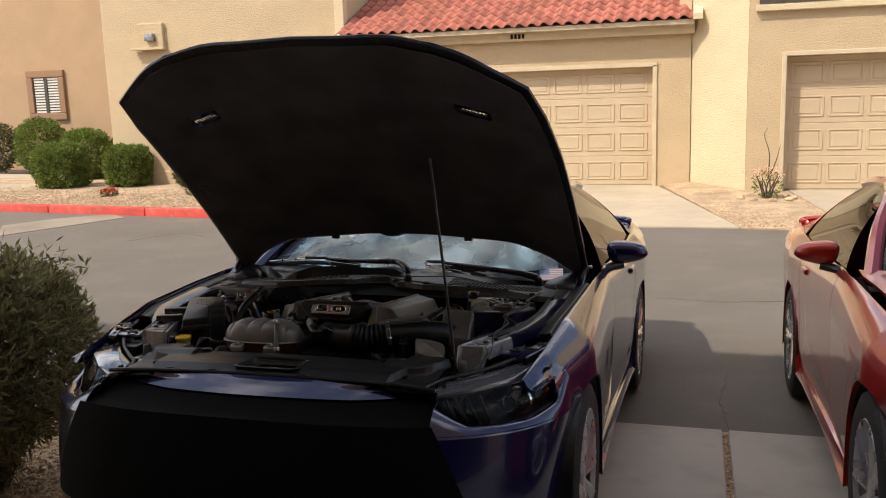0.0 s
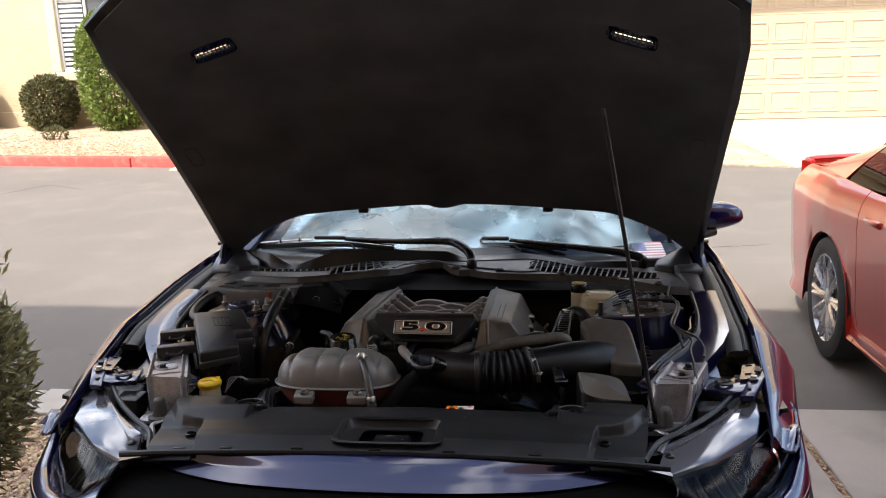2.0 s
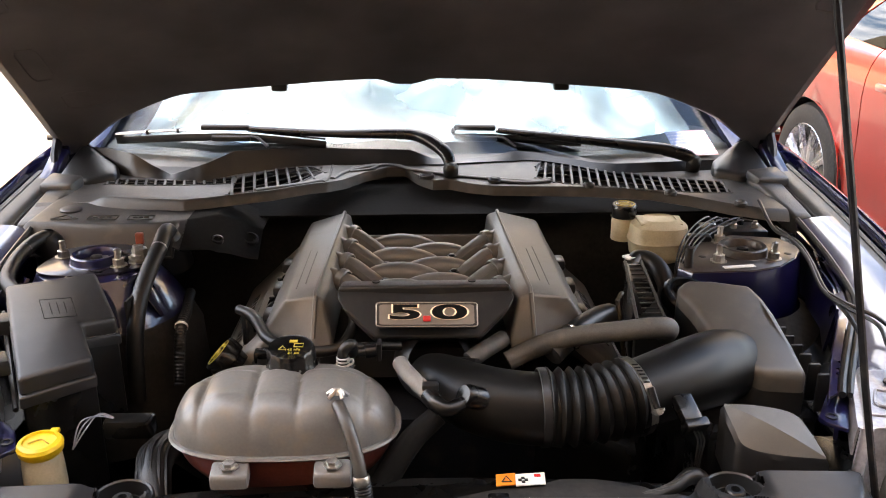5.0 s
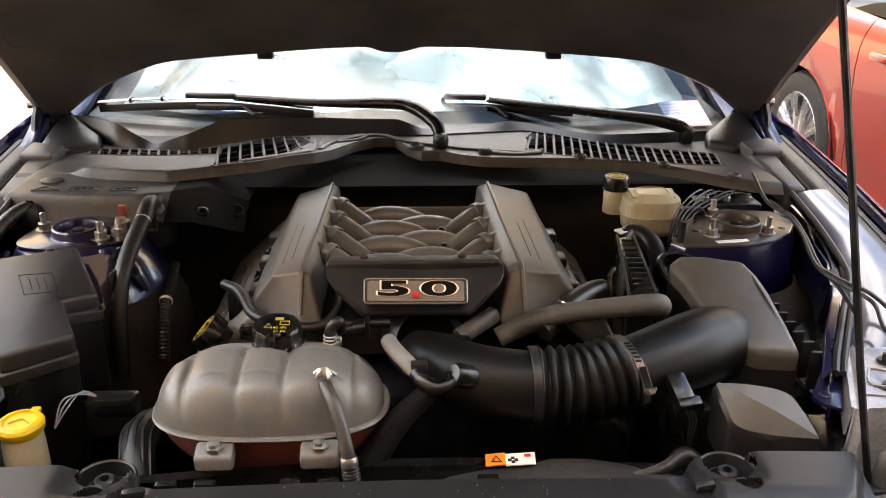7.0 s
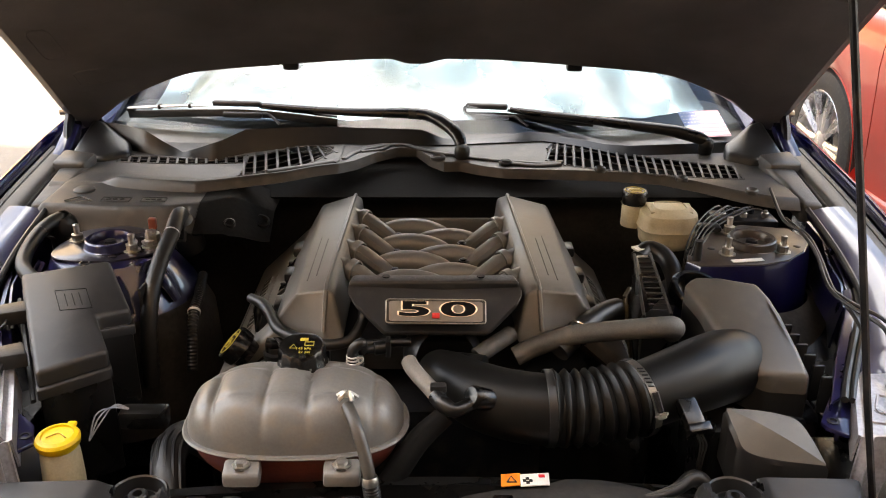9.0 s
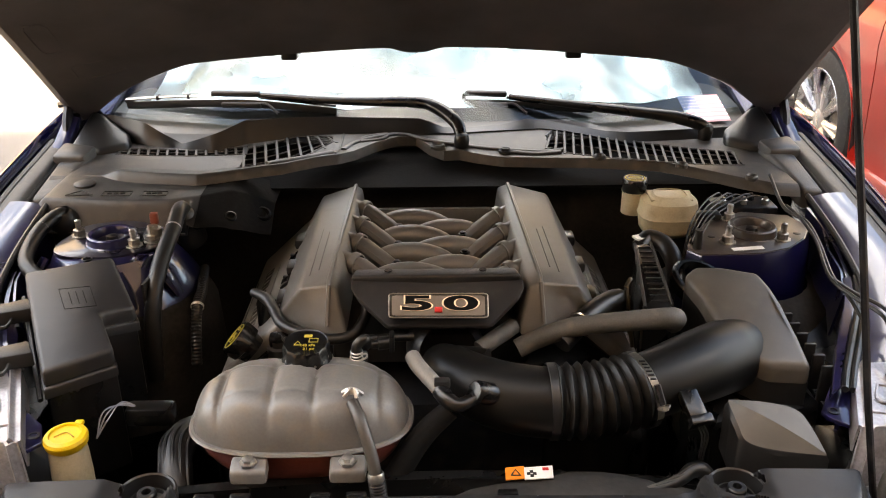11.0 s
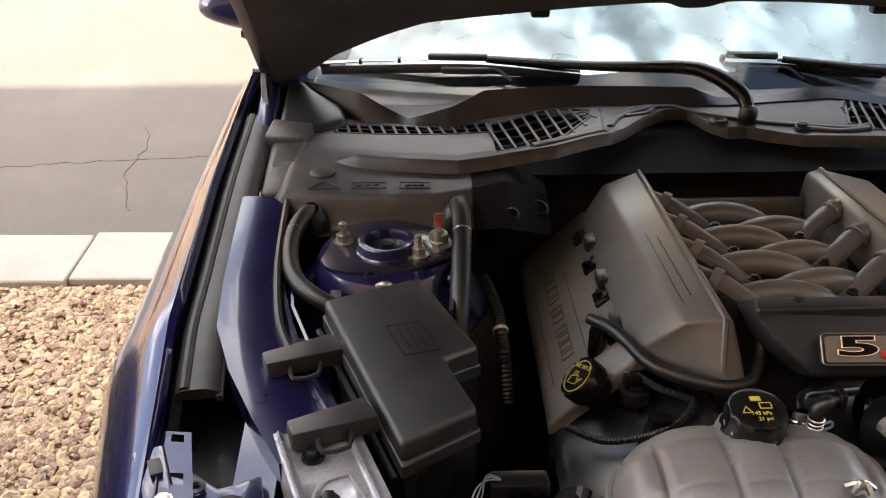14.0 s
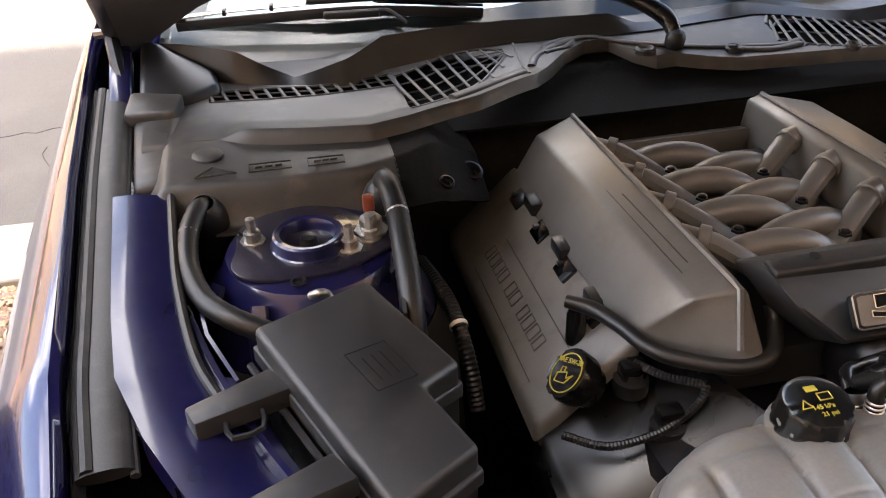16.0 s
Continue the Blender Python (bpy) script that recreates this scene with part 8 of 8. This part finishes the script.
for x, y in ((-.470, 1.188), (-.698, 1.192)):
    bm = shape()
    lathe(bm, [(.034, -.05), (.031, -.015), (.024, .010), (.0165, .024), (.0135, .026)], (x, y + .002, .906), (0, -.35, .9), 18, close=False)
    part("grommet", bm, RUBBER, C)
bm = shape()
box(bm, (-.500, 1.105, .945), (.014, .012, .022), .003)
part("connector", bm, COPPER, C, "orange brown connector")
nut((-.500, 1.095, .912), C, .014, .018, stud=.006)
loom = rod("corrugated_hose", [(-.432, 1.150, .822), (-.424, 1.100, .826), (-.416, 1.050, .824), (-.414, 1.003, .818), (-.410, .962, .788), (-.408, .935, .74)], .0085, RUBBER, C, "black corrugated loom tube", n=12, ribs=.0014, pitch=.006)
bm = shape()
lathe(bm, [(.0112, -.003), (.0118, -.002), (.0118, .002), (.0112, .003)], (-.414, 1.003, .818), (.05, -.9, -.3), 14, close=False)
part("tape", bm, WHITE, loom, "strip of white tape")
urh = rod("upper_radiator_hose", [(-.33, .76, .70), (-.352, .70, .77), (-.362, .64, .787), (-.355, .59, .775), (-.345, .545, .73)], .024, RUBBER, C, "thick black radiator hose with raised ridges", n=14)
for k in range(5):
    a = radians(40 + 26 * k)
    off = Vector((.024 * math.cos(a), 0, .024 * math.sin(a)))
    rod("hose_ridge", [Vector(p) + off for p in ((-.352, .70, .77), (-.362, .64, .787), (-.355, .59, .775), (-.345, .545, .73))], .0028, RUBBER, urh, n=6)
bm = shape()
box(bm, (-.415, .705, .80), (.07, .03, .03), .006)
part("wire_block", bm, PLASTIC_S, C)
for k in range(3):
    rod("thin_wire", [(-.475, .645, .80), (-.468 + .004 * k, .665, .830 - .004 * k), (-.452, .69 + .004 * k, .825), (-.43, .705, .81)], .0011, SUPPORT, C, n=5)
rod("black_cable", [(-.34, .70, .80), (-.36, .66, .77), (-.40, .62, .72), (-.42, .58, .66)], .010, RUBBER, C, n=8)
loom_line = [(.185, .512, .782), (.245, .522, .786), (.292, .534, .788), (.322, .545, .792), (.340, .557, .797), (.354, .562, .795), (.366, .560, .780), (.370, .556, .75)]
net = rod("braided_loom", loom_line, [.005, .006, .007, .0085, .0105, .012, .012, .012], RUBBER, C, "braided black loom beside the shroud", n=14)
for k in range(7):
    a = radians(10 + 26 * k)
    rod("braid", [Vector(p) + Vector((-.45 * math.cos(a + .5 * j), .6 * math.cos(a + .5 * j), math.sin(a + .5 * j))) * (.0058 + .0014 * j) for j, p in enumerate(loom_line[1:7])], .0009, HOSE_G, net, n=5)
# washer filler
bm = shape()
lathe(bm, [(.026, -.16), (.027, -.05), (.026, -.02), (.024, .0)], (-.490, .588, .838), (0, .03, 1), 20, close=False)
filler = part("washer_filler", bm, CREAM, C, "cream washer filler with a yellow cap")
bm = shape()
lathe(bm, [(.025, -.010), (.028, -.006), (.029, .002), (.0265, .006), (.021, .008), (.020, .005), (.0005, .005)], (-.490, .588, .843), (0, -.05, 1), 28, close=False)
box(bm, (-.482, .618, .846), (.012, .010, .006), .002)
ycap = part("washer_cap", bm, YELLOW, filler, "bright yellow flip cap")
rod("cap_print", [(-.503, .583, .8487), (-.490, .592, .8492), (-.477, .583, .8487)], .0012, mat("embossed yellow", (.55, .33, .01), .5), ycap, n=4)
# warning label on the shroud
for x0, x1, m_ in ((.089, .113, ORANGE), (.114, .151, WHITE)):
    bm = shape()
    prism(bm, [(x0 + .003, .557, .8075), (x1 + .004, .560, .8075), (x1 + .003, .538, .8055), (x0 + .002, .535, .8055)], .0015)
    lb = part("warning_label", bm, m_, C, "orange and white warning label", smooth=False)
    if m_ is ORANGE:
        rod("label_triangle", [(.099, .542, .8066), (.111, .542, .8066), (.105, .553, .8076), (.099, .542, .8066)], .0012, GREYPRINT, lb, n=4, smooth=0)
    else:
        for k in range(4):
            a = k * math.pi / 2
            bm = shape()
            box(bm, (.126 + .004 * math.cos(a), .545 + .004 * math.sin(a), .8068), (.0045, .0045, .001))
            part("label_fan", bm, GREYPRINT, lb, smooth=False)
        bm = shape()
        box(bm, (.145, .553, .8077), (.008, .005, .001))
        part("label_mark", bm, REDPRINT, lb, smooth=False)

# ---- small pieces: gravel and roof tiles ----
def pebbles(name, n, place, r0, r1, label, material):
    """Many small uneven stones in one mesh."""
    t = bmesh.new()
    bmesh.ops.create_icosphere(t, subdivisions=1, radius=1)
    t.verts.ensure_lookup_table()
    bv = np.array([v.co[:] for v in t.verts])
    bf = np.array([[v.index for v in f.verts] for f in t.faces])
    t.free()
    vs, fs = [], []
    for i in range(n):
        p = place()
        r = np.random.uniform(r0, r1)
        sc = np.random.uniform(.6, 1.25, 3) * (1, 1, .7)
        a = np.random.uniform(0, 6.28)
        rot = np.array(((math.cos(a), -math.sin(a), 0), (math.sin(a), math.cos(a), 0), (0, 0, 1)))
        v = (bv * np.random.uniform(.75, 1.2, (len(bv), 1)) * sc * r) @ rot.T + p
        vs.append(v)
        fs.append(bf + i * len(bv))
    me = bpy.data.meshes.new(name)
    me.from_pydata(np.concatenate(vs).tolist(), [], np.concatenate(fs).tolist())
    ob = finish(name, me, material, None, smooth=False)
    return tagged(ob, label, "gravel", kind="stuff")


def near_bed():
    x = -1.19 - abs(np.random.normal()) * .75
    y = np.random.uniform(-.4, 2.61)
    return np.array((x, y, ramp_z(y) - .012 + np.random.uniform(0, .008)))


def far_bed():
    f = np.random.uniform(.55, .995)
    a = KA.lerp(KB, f)
    y = a.y + .2 + abs(np.random.normal()) * 1.3
    return np.array((a.x, min(y, 14.9), .115))


def corner():
    u, v = np.random.uniform(0, 1, 2)
    y = 10.4 + 4.3 * v
    x0, x1 = 1.85 - .30 * (y - 10.3), 3.2 - .12 * (y - 10)
    return np.array((x0 + (x1 - x0) * u, y, .02 + .016 * (y - 10.2)))


def in_joint():
    y = np.random.uniform(-1.2, 2.9)
    return np.array((np.random.uniform(1.44, 1.466), y, ramp_z(y) - .008))


pebbles("gravel", 20000, near_bed, .007, .018, "tan and buff gravel beside the drive", STONE)
pebbles("gravel", 8000, far_bed, .008, .020, "tan gravel behind the red kerb", STONE_F)
pebbles("gravel", 3500, corner, .008, .022, "tan gravel between the far drives", STONE_F)
pebbles("joint_grit", 700, in_joint, .004, .010, "small pebbles in the drive joint", STONE)

SL = math.atan2(2.07, 5.02)
tm_ = bpy.data.meshes.new("tile")
tv, tf = [], []
for j, (yy, lift) in enumerate(((0, .030), (.42, .012))):
    for i in range(9):
        f = i / 8
        xx = -.115 + .23 * f
        zz = .045 * math.sin(math.pi * min(1, f / .62)) if f < .62 else -.016 * math.sin(math.pi * (f - .62) / .38)
        tv.append((xx, yy, zz + lift))
for i in range(8):
    tf.append((i, i + 1, 10 + i, 9 + i))
base_n = len(tv)
for i in range(9):
    tv.append((tv[i][0], 0.002, tv[i][2] - .016))
for i in range(8):
    tf.append((base_n + i, base_n + i + 1, i + 1, i))
tm_.from_pydata(tv, [], tf)
tm_.materials.append(TILE)
tm_.shade_smooth()
for r in range(9):
    for c in range(30):
        t = new("tile", tm_)
        t.parent = roof1
        d = r * .34
        jit = random.uniform(-.006, .006)
        t.matrix_basis = pose(-5.48 + .223 * c, GY - .40 + d * math.cos(SL) + jit, 3.035 + d * math.sin(SL), math.degrees(SL), 0, random.uniform(-1, 1))
bm = shape()
prism(bm, [(1.10, GY - .42, 3.02), (1.26, GY - .42, 3.02), (1.26, 19.5, 5.24), (1.10, 19.5, 5.24)], -.10)
part("barge", bm, STUCCO_P, h1, smooth=False)
for x, y, z in ((-4.55, 16.4, 3.85), (-3.0, 16.2, 3.78)):
    bm = shape()
    lathe(bm, [(.10, -.2), (.10, .22), (.12, .23), (.12, .26), (.0005, .26)], (x, y, z), n=14, close=False)
    part("roof_vent", bm, TRIM, h1)
